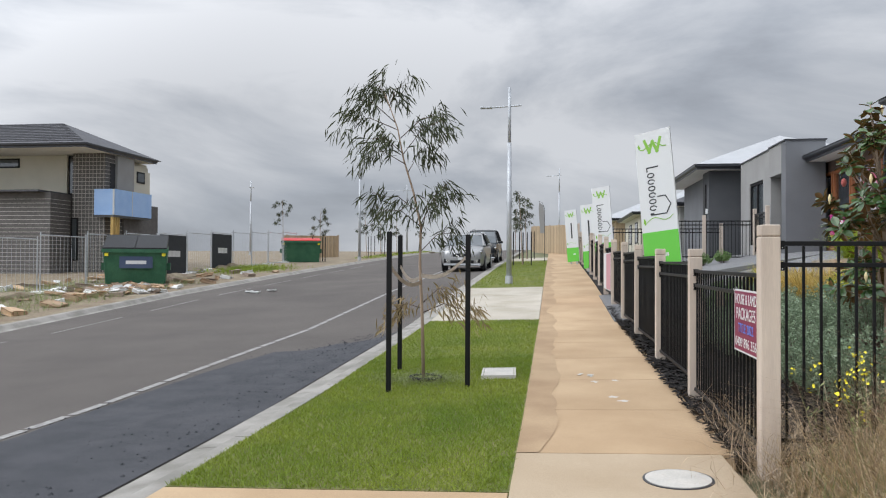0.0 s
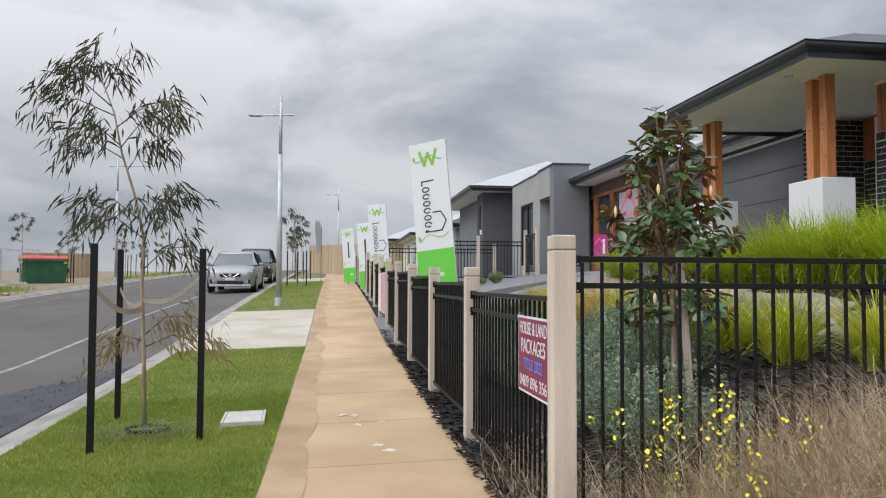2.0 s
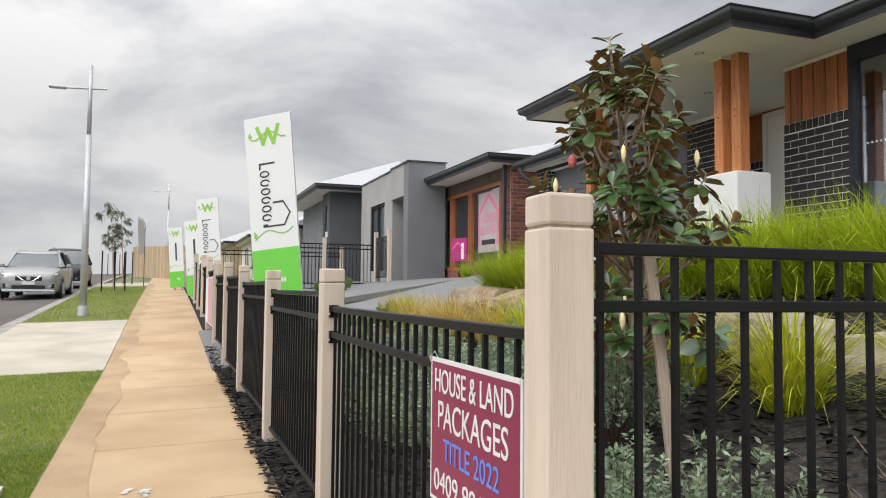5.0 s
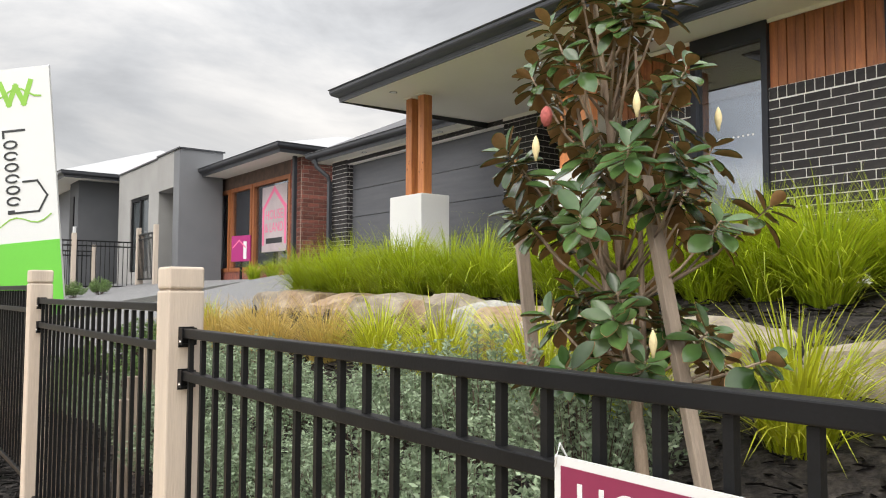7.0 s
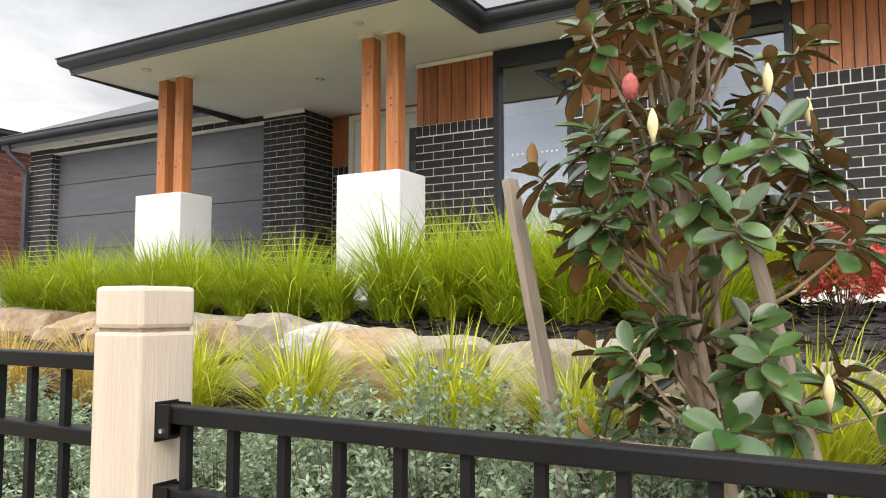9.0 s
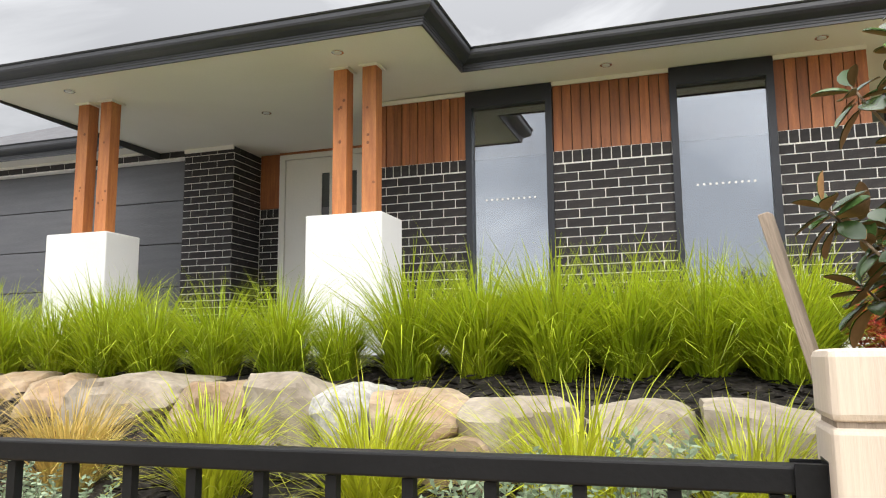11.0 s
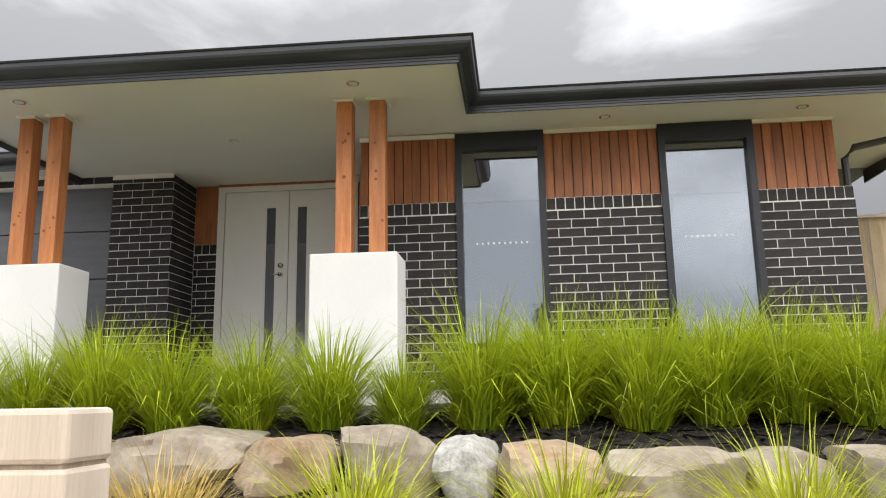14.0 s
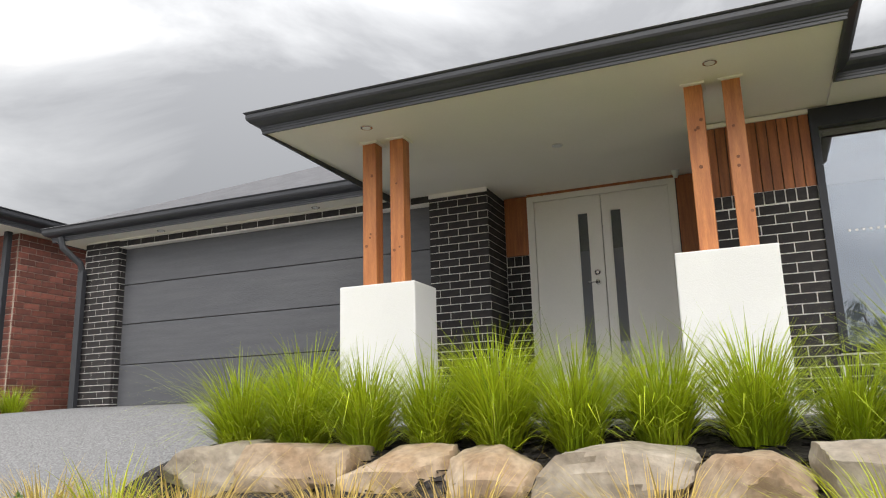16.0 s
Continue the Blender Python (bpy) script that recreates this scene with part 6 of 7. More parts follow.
def far_tree(x, y, h, seed, label="small distant staked street tree with a sparse crown", staked=True):
    r = random.Random(seed)
    g = street(x, y) - 0.05
    t = thing("street_tree", label, "tree", pose(x, y, g), group="young street trees")
    lean = r.uniform(-0.2, 0.2)
    part("trunk", tubes((((0, 0, 0), (lean * 0.4, 0, h * 0.5), (lean, 0, h)), 0.03, 0.008), n=6), M["bark"], t)
    tips = []
    for i in range(16):
        z = h * r.uniform(0.5, 1.0)
        a = r.uniform(0, math.tau)
        d = Vector((math.cos(a), math.sin(a), 0))
        p = Vector((lean * z / h, 0, z)) + d * r.uniform(0.1, 0.55)
        tips.append((p, d, False))
        if i < 6:
            part("limb", tubes((((lean * z / h, 0, z - 0.25), p), 0.012, 0.004), n=5), M["twig"], t)
    vs, fs, idx = droop_leaves(tips, 30, 0.22, seed)
    c = new("crown", raw("crown", vs, fs, M["gum"], M["gumdry"], index=idx)); c.parent = t
    if staked:
        for sx, sy in ((-0.4, -0.3), (0.4, -0.3), (0, 0.5)):
            stake((x + sx, y + sy, g), (x + sx, y + sy, g + 1.55), 0.025, M["black"], "black painted timber tree stake", "stakes of the street trees")


for i, (x, y, h) in enumerate(((-1.45, 32.3, 3.4), (-1.5, 40, 3.2), (-3.2, 62, 3.4), (-13.5, 52, 3.6), (-13.3, 62, 3.3), (-14.2, 43, 3.2), (-13.2, 74, 3.0), (-13.6, 57, 2.6), (-18.0, 47, 4.0))):
    far_tree(x, y, h, 200 + i, staked=y < 70 and h != 4.0)
tall = thing("feather_flag", "tall curved dark feather flag beside the footpath", "flag", pose(-0.5, 36, street(-0.5, 36)))
part("mast", tubes((((0, 0, 0), (0, 0, 2.6), (-0.12, 0, 2.9), (-0.3, 0, 3.0)), 0.014, 0.01), n=6), M["black"], tall)
part("cloth", prism([(-0.02, 1.4), (-0.02, 2.5), (-0.1, 2.8), (-0.28, 2.95), (-0.3, 2.6), (-0.22, 1.4)], 1, -0.004, 0.004), M["greyrender"], tall)


# ---- parked cars ----
def car(x, y, paint, label, tall=1.0):
    """A crossover facing down the street: lofted body, raked glasshouse, swept lamps, grille and wheels."""
    g = street(x, y) - 0.1
    c = thing("car", label, "car", pose(x, y, g, 1.6, 0, 0), group="cars parked at the kerb")
    rings = []
    for yy, w, zb, zs, zt in ((-2.19, 0.60, 0.36, 0.62, 0.70), (-2.14, 0.76, 0.27, 0.68, 0.84), (-2.0, 0.85, 0.23, 0.74, 0.93), (-1.7, 0.90, 0.22, 0.80, 0.99), (-1.2, 0.915, 0.22, 0.86, 1.05), (-0.4, 0.92, 0.22, 0.90, 1.07),
                              (0.8, 0.92, 0.22, 0.94, 1.08), (1.6, 0.91, 0.24, 0.97, 1.09), (2.0, 0.87, 0.28, 0.96, 1.05), (2.15, 0.80, 0.4, 0.9, 0.98)):
        h_ = [(w * 0.9, zb), (w * 0.985, zb + 0.1), (w, (zb + zs) / 2), (w * 0.985, zs), (w * 0.93, zt - 0.04), (w * 0.8, zt), (w * 0.4, zt + 0.03)]
        rings.append([(u, yy, v) for u, v in h_] + [(-u, yy, v) for u, v in h_[::-1]])
    body = part("body", loft(rings), paint, c, "", True)
    body.data.set_sharp_from_angle(angle=radians(38))
    h = 1.58 * tall
    rings = []
    for yy, w, zt in ((-1.22, 0.78, 1.06), (-0.85, 0.74, 1.28 * tall), (-0.42, 0.66, h - 0.05), (0.0, 0.64, h - 0.01), (0.7, 0.63, h), (1.35, 0.61, h - 0.05), (1.85, 0.66, 1.3 * tall), (2.06, 0.72, 1.08)):
        rings.append([(0.86, yy, 1.02), (0.845, yy, 1.06), (w, yy, zt), (w * 0.6, yy, zt + 0.012), (-w * 0.6, yy, zt + 0.012), (-w, yy, zt), (-0.845, yy, 1.06), (-0.86, yy, 1.02)])
    part("cabin_glass", loft(rings), M["carglass"], c, "dark car windows")
    rings = []
    for yy, w, zt in ((-0.46, 0.66, h - 0.045), (-0.3, 0.67, h + 0.0), (0.1, 0.665, h + 0.03), (0.7, 0.655, h + 0.035), (1.3, 0.64, h + 0.0), (1.55, 0.65, h - 0.07)):
        rings.append([(w, yy, zt - 0.03), (w * 0.9, yy, zt), (w * 0.4, yy, zt + 0.015), (-w * 0.4, yy, zt + 0.015), (-w * 0.9, yy, zt), (-w, yy, zt - 0.03)])
    part("roof", loft(rings), paint, c, "", True)
    for s in (-1, 1):
        part("pillar", tubes((((s * 0.82, -1.2, 1.06), (s * 0.755, -0.84, 1.28 * tall), (s * 0.665, -0.42, h - 0.03)), 0.035, 0.03), n=6), paint, c)
        part("pillar", tubes((((s * 0.855, 0.3, 1.06), (s * 0.66, 0.3, h)), 0.035, 0.03), n=6), M["blackcar"], c)
        part("pillar", tubes((((s * 0.84, 1.75, 1.06), (s * 0.66, 1.4, h - 0.03)), 0.09, 0.05), n=6), paint, c)
        part("roof_rail", tubes((((s * 0.62, -0.2, h + 0.02), (s * 0.62, -0.05, h + 0.07), (s * 0.61, 1.2, h + 0.06), (s * 0.61, 1.35, h)), 0.016, 0.016), n=6), M["chrome"], c)
        mi = part("mirror", boxes((min(s * 0.95, s * 1.12), max(s * 0.95, s * 1.12), -0.86, -0.76, 1.03, 1.16), bev=0.03), paint, c)
        part("mirror_arm", boxes((min(s * 0.84, s * 0.97), max(s * 0.84, s * 0.97), -0.84, -0.78, 1.03, 1.07)), M["blackcar"], mi)
        part("headlight", loft([[(s * 0.44, -2.165, 0.69), (s * 0.44, -2.165, 0.745), (s * 0.43, -2.08, 0.745), (s * 0.43, -2.08, 0.69)], [(s * 0.64, -2.15, 0.70), (s * 0.64, -2.14, 0.80), (s * 0.62, -2.02, 0.80), (s * 0.62, -2.02, 0.70)],
                                [(s * 0.80, -2.06, 0.74), (s * 0.80, -2.04, 0.85), (s * 0.76, -1.92, 0.85), (s * 0.76, -1.92, 0.74)], [(s * 0.865, -1.9, 0.80), (s * 0.86, -1.88, 0.87), (s * 0.8, -1.8, 0.87), (s * 0.8, -1.8, 0.80)]]), M["chrome"], c, "clear swept headlight", True)
        part("fog_lamp", tubes((((s * 0.62, -2.19, 0.44), (s * 0.62, -2.08, 0.44)), 0.05, 0.05), n=12), M["chrome"], c)
        part("fog_surround", boxes((min(s * 0.52, s * 0.76), max(s * 0.52, s * 0.76), -2.165, -2.02, 0.36, 0.52), bev=0.02), M["blackcar"], c)
        part("grille_bar", tubes((((s * 0.34, -2.2, 0.75), (s * 0.16, -2.215, 0.62), (s * 0.1, -2.215, 0.61)), 0.018, 0.018), n=6), M["chrome"], c, "chrome bar of the v-shaped grille")
        for yy in (-1.35, 1.35):
            part("wheel_arch", tubes((((s * 0.86, yy, 0.36), (s * 0.925, yy, 0.36)), 0.41, 0.40), n=26), M["blackcar"], c, "black plastic wheel arch")
            w = part("wheel", tubes((((s * 0.72, yy, 0.34), (s * 0.935, yy, 0.34)), 0.34, 0.335), n=26), M["rubber"], c)
            part("rim", tubes((((s * 0.92, yy, 0.34), (s * 0.942, yy, 0.34)), 0.22, 0.2), n=16), M["galv"], w)
    part("grille", boxes((-0.4, 0.4, -2.205, -2.08, 0.6, 0.75), bev=0.03), M["blackcar"], c)
    part("badge", tubes((((0, -2.235, 0.69), (0, -2.2, 0.69)), 0.065, 0.065), n=16), M["chrome"], c)
    part("air_intake", boxes((-0.5, 0.5, -2.195, -2.05, 0.34, 0.47), bev=0.02), M["blackcar"], c)
    part("bumper", boxes((-0.78, 0.78, -2.2, -2.0, 0.24, 0.32), bev=0.03), M["galv"], c)
    part("number_plate", boxes((-0.19, 0.19, -2.225, -2.206, 0.48, 0.58)), M["white"], c)


car(-3.85, 31.5, M["silvercar"], "silver compact crossover car parked at the kerb")
car(-3.9, 40.0, M["blackcar"], "black sport utility car parked at the kerb", 1.1)


# ---- neighbouring houses ----
red = thing("house", "red brick house with timber-framed display windows and dark eaves", "house")
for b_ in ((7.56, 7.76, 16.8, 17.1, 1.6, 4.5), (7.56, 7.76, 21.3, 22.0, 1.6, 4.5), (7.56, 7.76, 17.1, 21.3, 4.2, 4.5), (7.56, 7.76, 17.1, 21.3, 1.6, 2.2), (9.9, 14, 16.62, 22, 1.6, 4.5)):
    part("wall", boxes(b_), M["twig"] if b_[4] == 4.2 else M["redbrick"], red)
rwl = part("wall", boxes((7.56, 9.9, 16.62, 16.8, 1.6, 4.498)), M["redmortar"], red, "red brick wall with buff mortar")
brickwork(rwl, (9.75, 16.62), (7.56, 16.62), 1.9, 4.5, M["redbrick"], False, 300)
brickwork(rwl, (7.56, 16.65), (7.56, 17.1), 1.9, 4.5, M["redbrick"], False, 90)
brickwork(rwl, (7.56, 21.3), (7.56, 22.0), 1.9, 4.5, M["redbrick"], False, 120)
for y0, y1, nm in ((17.1, 19.0, "window"), (19.05, 20.3, "window"), (20.35, 21.3, "window")):
    w = part(nm, frame_ring(7.54, 7.64, y0, y1, 2.2, 4.2, 0.09), M["cedar"], red, "timber-framed display window")
    p = part("pane", boxes((7.60, 7.606, y0 + 0.09, y1 - 0.09, 2.28, 4.1)), GLASS, w)
    p.visible_shadow = False
# added block: the darkness behind the display windows is its colour
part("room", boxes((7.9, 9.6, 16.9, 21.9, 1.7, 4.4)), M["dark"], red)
for b_ in ((6.95, 9.9, 16.35, 22.0, 4.5, 4.53),):
    part("soffit", boxes(b_), M["soffit"], red)
eave_line(red, [(10.5, 16.35), (6.95, 16.35), (6.95, 22.0)], 4.48, 4.67)
part("roof", hip_roof(6.85, 15.5, 16.25, 23, 4.64, 18), M["metalroof"], red, "grey hip roof")
dp = part("downpipe", boxes((7.40, 7.48, 16.66, 16.74, 1.9, 4.5), bev=0.01), M["monument"], red)
posr = thing("window_poster", "pink and white printed poster inside the display window", "poster", facing((7.59, 17.95, 3.2), (0, -1, 0), (0, 0, 1)))
part("sheet", boxes((-0.62, 0.62, -0.6, 0.85, -0.003, 0.0)), M["poster"], posr)
bm = bmesh.new()
stroke(bm, [(-0.55, -0.4), (-0.55, 0.35), (0.0, 0.78), (0.55, 0.35), (0.55, -0.4)], 0.05, 0.002)
part("outline", bm, M["pink"], posr, "pink house outline")
lettering("HOUSE", 0.3, M["pink"], posr, Matrix.Translation((0, 0.2, 0.004)), width=0.85)
lettering("& LAND", 0.3, M["pink"], posr, Matrix.Translation((0, -0.08, 0.004)), width=0.9)
part("name_bar", boxes((-0.4, 0.4, -0.42, -0.3, 0.0, 0.002)), M["ink"], posr)
mg = thing("display_sign", "magenta display sign with an upright name bar", "sign", facing((6.9, 18.1, 2.62), (0.3, -1, 0), (0, 0, 1)) @ Matrix.Diagonal((0.5, 0.5, 1, 1)))
part("panel", boxes((-0.6, 0.6, -0.5, 0.6, -0.03, 0.0)), M["magenta"], mg)
part("name_bar", boxes((0.18, 0.38, -0.4, 0.35, 0.0, 0.002)), M["white"], mg)
bm = bmesh.new()
stroke(bm, [(-0.5, 0.1), (-0.1, 0.4), (0.3, 0.1)], 0.03, 0.002)
part("outline", bm, M["pink"], mg)
part("leg", boxes((-0.05, 0.05, -1.5, -0.5, -0.03, 0.0)), M["black"], mg)

back = Matrix.Translation((0.35, 2.53, 1.7)) @ Matrix.Diagonal((1.085, 1.085, 1.085, 1)) @ Matrix.Translation((-0.35, -2.53, -1.7))
for o in (red, posr, mg):
    o.matrix_world = back @ o.matrix_world

grey = thing("house", "grey rendered modern house with flat parapets and a portal", "house")
# sunlit front and shaded side are put into the render colours here
for b_, m_, l_ in (((6.9, 7.3, 22.402, 22.55, 1.5, 5.4), M["midrender"], "mid grey portal leg"), ((6.9, 8.05, 22.1, 22.4, 1.5, 5.4), M["midrender"], "side wall, its shade put into a mid grey"), ((6.9, 8.05, 22.55, 23.9, 4.45, 5.4), M["greyrender"], "light grey portal beam"),
                   ((8.06, 9, 22.42, 23.9, 1.5, 4.9), M["midrender"], "grey recessed wall"), ((6.95, 9, 23.9, 24.8, 1.5, 5.38), M["greyrender"], "front wall, its sunlight put into a light grey"), ((6.95, 9, 26.6, 27.9, 1.5, 5.38), M["greyrender"], "front wall, its sunlight put into a light grey"),
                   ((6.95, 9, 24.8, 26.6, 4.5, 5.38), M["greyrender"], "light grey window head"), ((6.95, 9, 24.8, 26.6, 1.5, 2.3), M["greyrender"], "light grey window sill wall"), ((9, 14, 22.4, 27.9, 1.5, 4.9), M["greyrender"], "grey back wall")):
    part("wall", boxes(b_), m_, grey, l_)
part("coping", boxes((6.86, 8.09, 22.06, 23.9, 5.4, 5.44)), M["monument"], grey)
part("coping", boxes((6.91, 9.05, 23.91, 27.94, 5.38, 5.42)), M["monument"], grey)
w = part("window", boxes((6.98, 7.08, 24.8, 24.9, 2.3, 4.5), (6.98, 7.08, 26.5, 26.6, 2.3, 4.5), (6.98, 7.08, 25.65, 25.75, 2.3, 4.5), (6.98, 7.08, 24.9, 26.5, 4.4, 4.5)), M["black"], grey, "black-framed tall window")
part("pane", boxes((7.03, 7.04, 24.85, 26.55, 2.3, 4.45)), M["carglass"], w)
part("roof", hip_roof(8.2, 15.5, 22.45, 27.9, 4.95, 14), M["metalroof"], grey, "pale grey metal hip roof")

darkh = thing("house", "dark grey rendered house with wide dark eaves", "house")
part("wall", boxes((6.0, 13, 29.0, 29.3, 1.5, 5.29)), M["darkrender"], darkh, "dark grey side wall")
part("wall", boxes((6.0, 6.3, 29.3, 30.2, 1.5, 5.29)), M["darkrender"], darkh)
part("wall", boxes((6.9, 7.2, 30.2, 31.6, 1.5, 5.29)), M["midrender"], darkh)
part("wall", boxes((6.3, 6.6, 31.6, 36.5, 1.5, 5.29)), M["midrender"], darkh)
part("window", boxes((5.96, 6.02, 29.5, 30.0, 2.6, 4.8)), M["black"], darkh)
part("door", boxes((6.8, 6.9, 30.4, 31.4, 1.5, 4.4)), M["black"], darkh)
part("wall_lamp", boxes((5.9, 5.99, 29.1, 29.2, 3.6, 3.8), bev=0.01), M["white"], darkh, "small white wall lamp")
part("soffit", boxes((5.45, 13, 28.4, 37, 5.30, 5.33)), M["soffit"], darkh)
eave_line(darkh, [(13, 28.4), (5.45, 28.4), (5.45, 37)], 5.28, 5.49)
part("roof", hip_roof(5.33, 14, 28.3, 37.1, 5.47, 22), M["metalroof"], darkh, "grey hip roof")

for x0, y0, w_, l_, h_, m_, rm_, lab in ((6.5, 39, 8, 10, 4.6, M["greyrender"], M["rooftile"], "grey house with a dark hip roof along the street"), (5.8, 51, 9, 11, 4.9, M["cream"], M["metalroof"], "cream house with a pale metal hip roof"),
                                        (5.2, 64, 9, 11, 5.2, M["paling"], M["metalroof"], "brown brick house with a white hip roof"), (4.6, 77, 9, 12, 5.6, M["cream"], M["metalroof"], "far cream house with a pale hip roof")):
    hs_ = thing("house", lab, "house")
    part("wall", boxes((x0, x0 + w_, y0, y0 + l_, 1.5, h_)), m_, hs_)
    eave_line(hs_, [(x0 + w_, y0 - 0.5), (x0 - 0.5, y0 - 0.5), (x0 - 0.5, y0 + l_ + 0.5)], h_, h_ + 0.2)
    part("soffit", boxes((x0 - 0.5, x0 + w_, y0 - 0.5, y0 + l_ + 0.5, h_ + 0.01, h_ + 0.03)), M["soffit"], hs_)
    part("roof", hip_roof(x0 - 0.6, x0 + w_ + 0.5, y0 - 0.6, y0 + l_ + 0.6, h_ + 0.19, 23), rm_, hs_)
    for k in range(2):
        wi = part("window", boxes((x0 - 0.03, x0 + 0.02, y0 + 1.5 + k * 4, y0 + 3.3 + k * 4, h_ - 1.9, h_ - 0.4)), M["black"], hs_)
        part("pane", boxes((x0 - 0.036, x0 - 0.03, y0 + 1.6 + k * 4, y0 + 3.2 + k * 4, h_ - 1.8, h_ - 0.5)), M["carglass"], wi)

# side fence and gate before the neighbours
def garden_rail(a, b, z, label):
    """Low black railing between pine posts across a neighbour's frontage."""
    a, b = Vector((*a, 0)), Vector((*b, 0))
    f = thing("garden_fence", label, "fence", pose(a.x, a.y, z, 0, 0, math.degrees(math.atan2(b.y - a.y, b.x - a.x))), group="front railings of the neighbours")
    w = (b - a).length
    n = max(1, round(w / 2.2))
    for i in range(n + 1):
        part("post", boxes((i * w / n - 0.055, i * w / n + 0.055, -0.055, 0.055, -0.3, 1.5), bev=0.006), M["pine"], f)
    for zz in (1.32, 1.19, 0.12):
        part("rail", boxes((0, w, -0.02, 0.02, zz - 0.035, zz)), M["black"], f)
    for i in range(round(w / 0.115)):
        part("picket", boxes(((i + 0.5) * 0.115 - 0.008, (i + 0.5) * 0.115 + 0.008, -0.008, 0.008, 0.1, 1.3)), M["black"], f)


garden_rail((3.2, 24.2), (6.6, 24.2), 1.75, "black steel railing with pine posts before the grey house")
garden_rail((6.5, 22.6), (6.5, 24.1), 1.95, "black steel gate beside pine posts at the portal")
garden_rail((1.6, 26.8), (6.0, 26.8), 1.6, "black steel railing between neighbouring front gardens")


def paling_fence(a, b, z0, h, label, steps=1):
    a, b = Vector((*a, 0)), Vector((*b, 0))
    w = (b - a).length
    f = thing("paling_fence", label, "fence", pose(a.x, a.y, 0, 0, 0, math.degrees(math.atan2(b.y - a.y, b.x - a.x))))
    n = round(w / 0.125)
    for i in range(n):
        u = i * w / n
        g = z0[0] + (z0[1] - z0[0]) * u / w
        part("paling", boxes((u, u + w / n - 0.004, -0.012 + 0.014 * (i % 2), 0.004 + 0.014 * (i % 2), g - 0.1, g + h)), M["paling"], f)
        if i % 18 == 0:
            part("post", boxes((u - 0.06, u + 0.06, -0.1, -0.02, g - 0.1, g + h + 0.06)), M["pine"], f)
    part("capping", boxes((0, w, -0.05, 0.05, z0[1] + h, z0[1] + h + 0.03)) if z0[0] == z0[1] else boxes((0, 0.05, -0.03, 0.03, z0[0], z0[0] + h)), M["pine"], f)


paling_fence((8.5, 0.4), (8.5, 3.56), (1.76, 1.76), 1.88, "brown timber paling side fence with a capping rail")
paling_fence((1.4, 44.5), (-1.7, 56), (2.1, 2.5), 1.85, "long timber paling fence at the bend of the street")
paling_fence((-15.6, 52), (-18.4, 48), (1.6, 1.5), 1.9, "timber paling fence round a far corner lot")

# ---- building sites across the street ----
th = thing("house", "unfinished two-storey house, cream render, grey brick, blue-wrapped balcony", "house", pose(0.013, 0.24, -0.165) @ Matrix.Diagonal((1.1, 1.1, 1.1, 1)))
for b_, m_, l_ in (((-32, -19.95, 25.6, 34, 0.4, 4.34), M["greybrick"], "grey brick lower wall"), ((-32, -20.4, 27.3, 34, 4.34, 6.06), M["cream"], "cream rendered upper wall"), ((-19.87, -18.42, 26.9, 28.4, 0.4, 6.06), M["greybrick"], "grey brick tower wall"),
                   ((-20.4, -19.87, 27.4, 28.4, 0.4, 6.06), M["dark"], "dark slot wall"), ((-24, -18.9, 28.41, 31, 0.4, 6.06), M["cream"], "cream wall behind the balcony"), ((-18.89, -18.3, 27.6, 28.9, 3.5, 6.06), M["greyrender"], "grey rendered pier over the balcony"),
                   ((-18.89, -18.5, 29.2, 30.4, 3.5, 5.85), M["cream"], "cream upper wall"), ((-18.89, -18.35, 28.2, 30.5, 0.4, 3.5), M["greybrick"], "grey brick wall under the balcony")):
    part("wall", boxes(b_), m_, th, l_)
for i in range(33):
    z = 0.6 + i * 0.165
    part("brick_course", boxes((-19.875, -18.415, 26.886, 26.899, z, z + 0.016)), M["lid"], th)
    part("brick_course", boxes((-18.419, -18.408, 26.9, 28.4, z, z + 0.016)), M["lid"], th)
    if z < 4.2:
        part("brick_course", boxes((-27, -19.95, 25.587, 25.599, z, z + 0.018)), M["lid"], th)
        part("brick_course", boxes((-19.949, -19.938, 25.6, 26.88, z, z + 0.018)), M["lid"], th)
for i in range(9):
    x = -19.78 + i * 0.162
    part("brick_joint", boxes((x, x + 0.014, 26.887, 26.898, 0.5, 6.05)), M["lid"], th)
bal = part("balcony", boxes((-18.75, -17.92, 26.72, 29.6, 3.42, 3.56)), M["midrender"], th, "balcony slab")
part("balustrade", boxes((-18.75, -17.9, 26.66, 26.72, 3.5, 4.56)), M["bluewrap"], bal, "blue plastic-wrapped balustrade")
part("balustrade", boxes((-17.92, -17.86, 26.73, 29.6, 3.5, 4.56)), M["bluewrap"], bal, "blue plastic-wrapped balustrade")
part("wrap_seam", boxes((-17.858, -17.85, 28.0, 28.04, 3.5, 4.56), (-17.93, -17.85, 26.652, 26.66, 3.5, 4.56)), M["white"], bal)
for k in range(4):
    part("prop", boxes((-18.05, -17.95, 26.72 + k * 0.14, 26.80 + k * 0.14, 0.4, 3.42)), M["prop"], th, "yellow timber prop")
for x0, x1, y_, z0, z1 in ((-26.5, -22.6, 27.3, 5.55, 5.95), (-20.36, -19.95, 27.4, 4.4, 5.98), (-18.75, -18.45, 28.38, 3.6, 5.8), (-19.9, -19.6, 26.9, 1.6, 3.4)):
    wn = part("window", boxes((x0, x1, y_ - 0.03, y_ + 0.01, z0, z1)), M["black"], th)
    part("pane", boxes((x0 + 0.06, x1 - 0.06, y_ - 0.038, y_ - 0.031, z0 + 0.06, z1 - 0.06)), M["carglass"], wn)
wn = part("window", boxes((-18.5, -18.47, 29.45, 30.1, 5.1, 5.6)), M["black"], th)
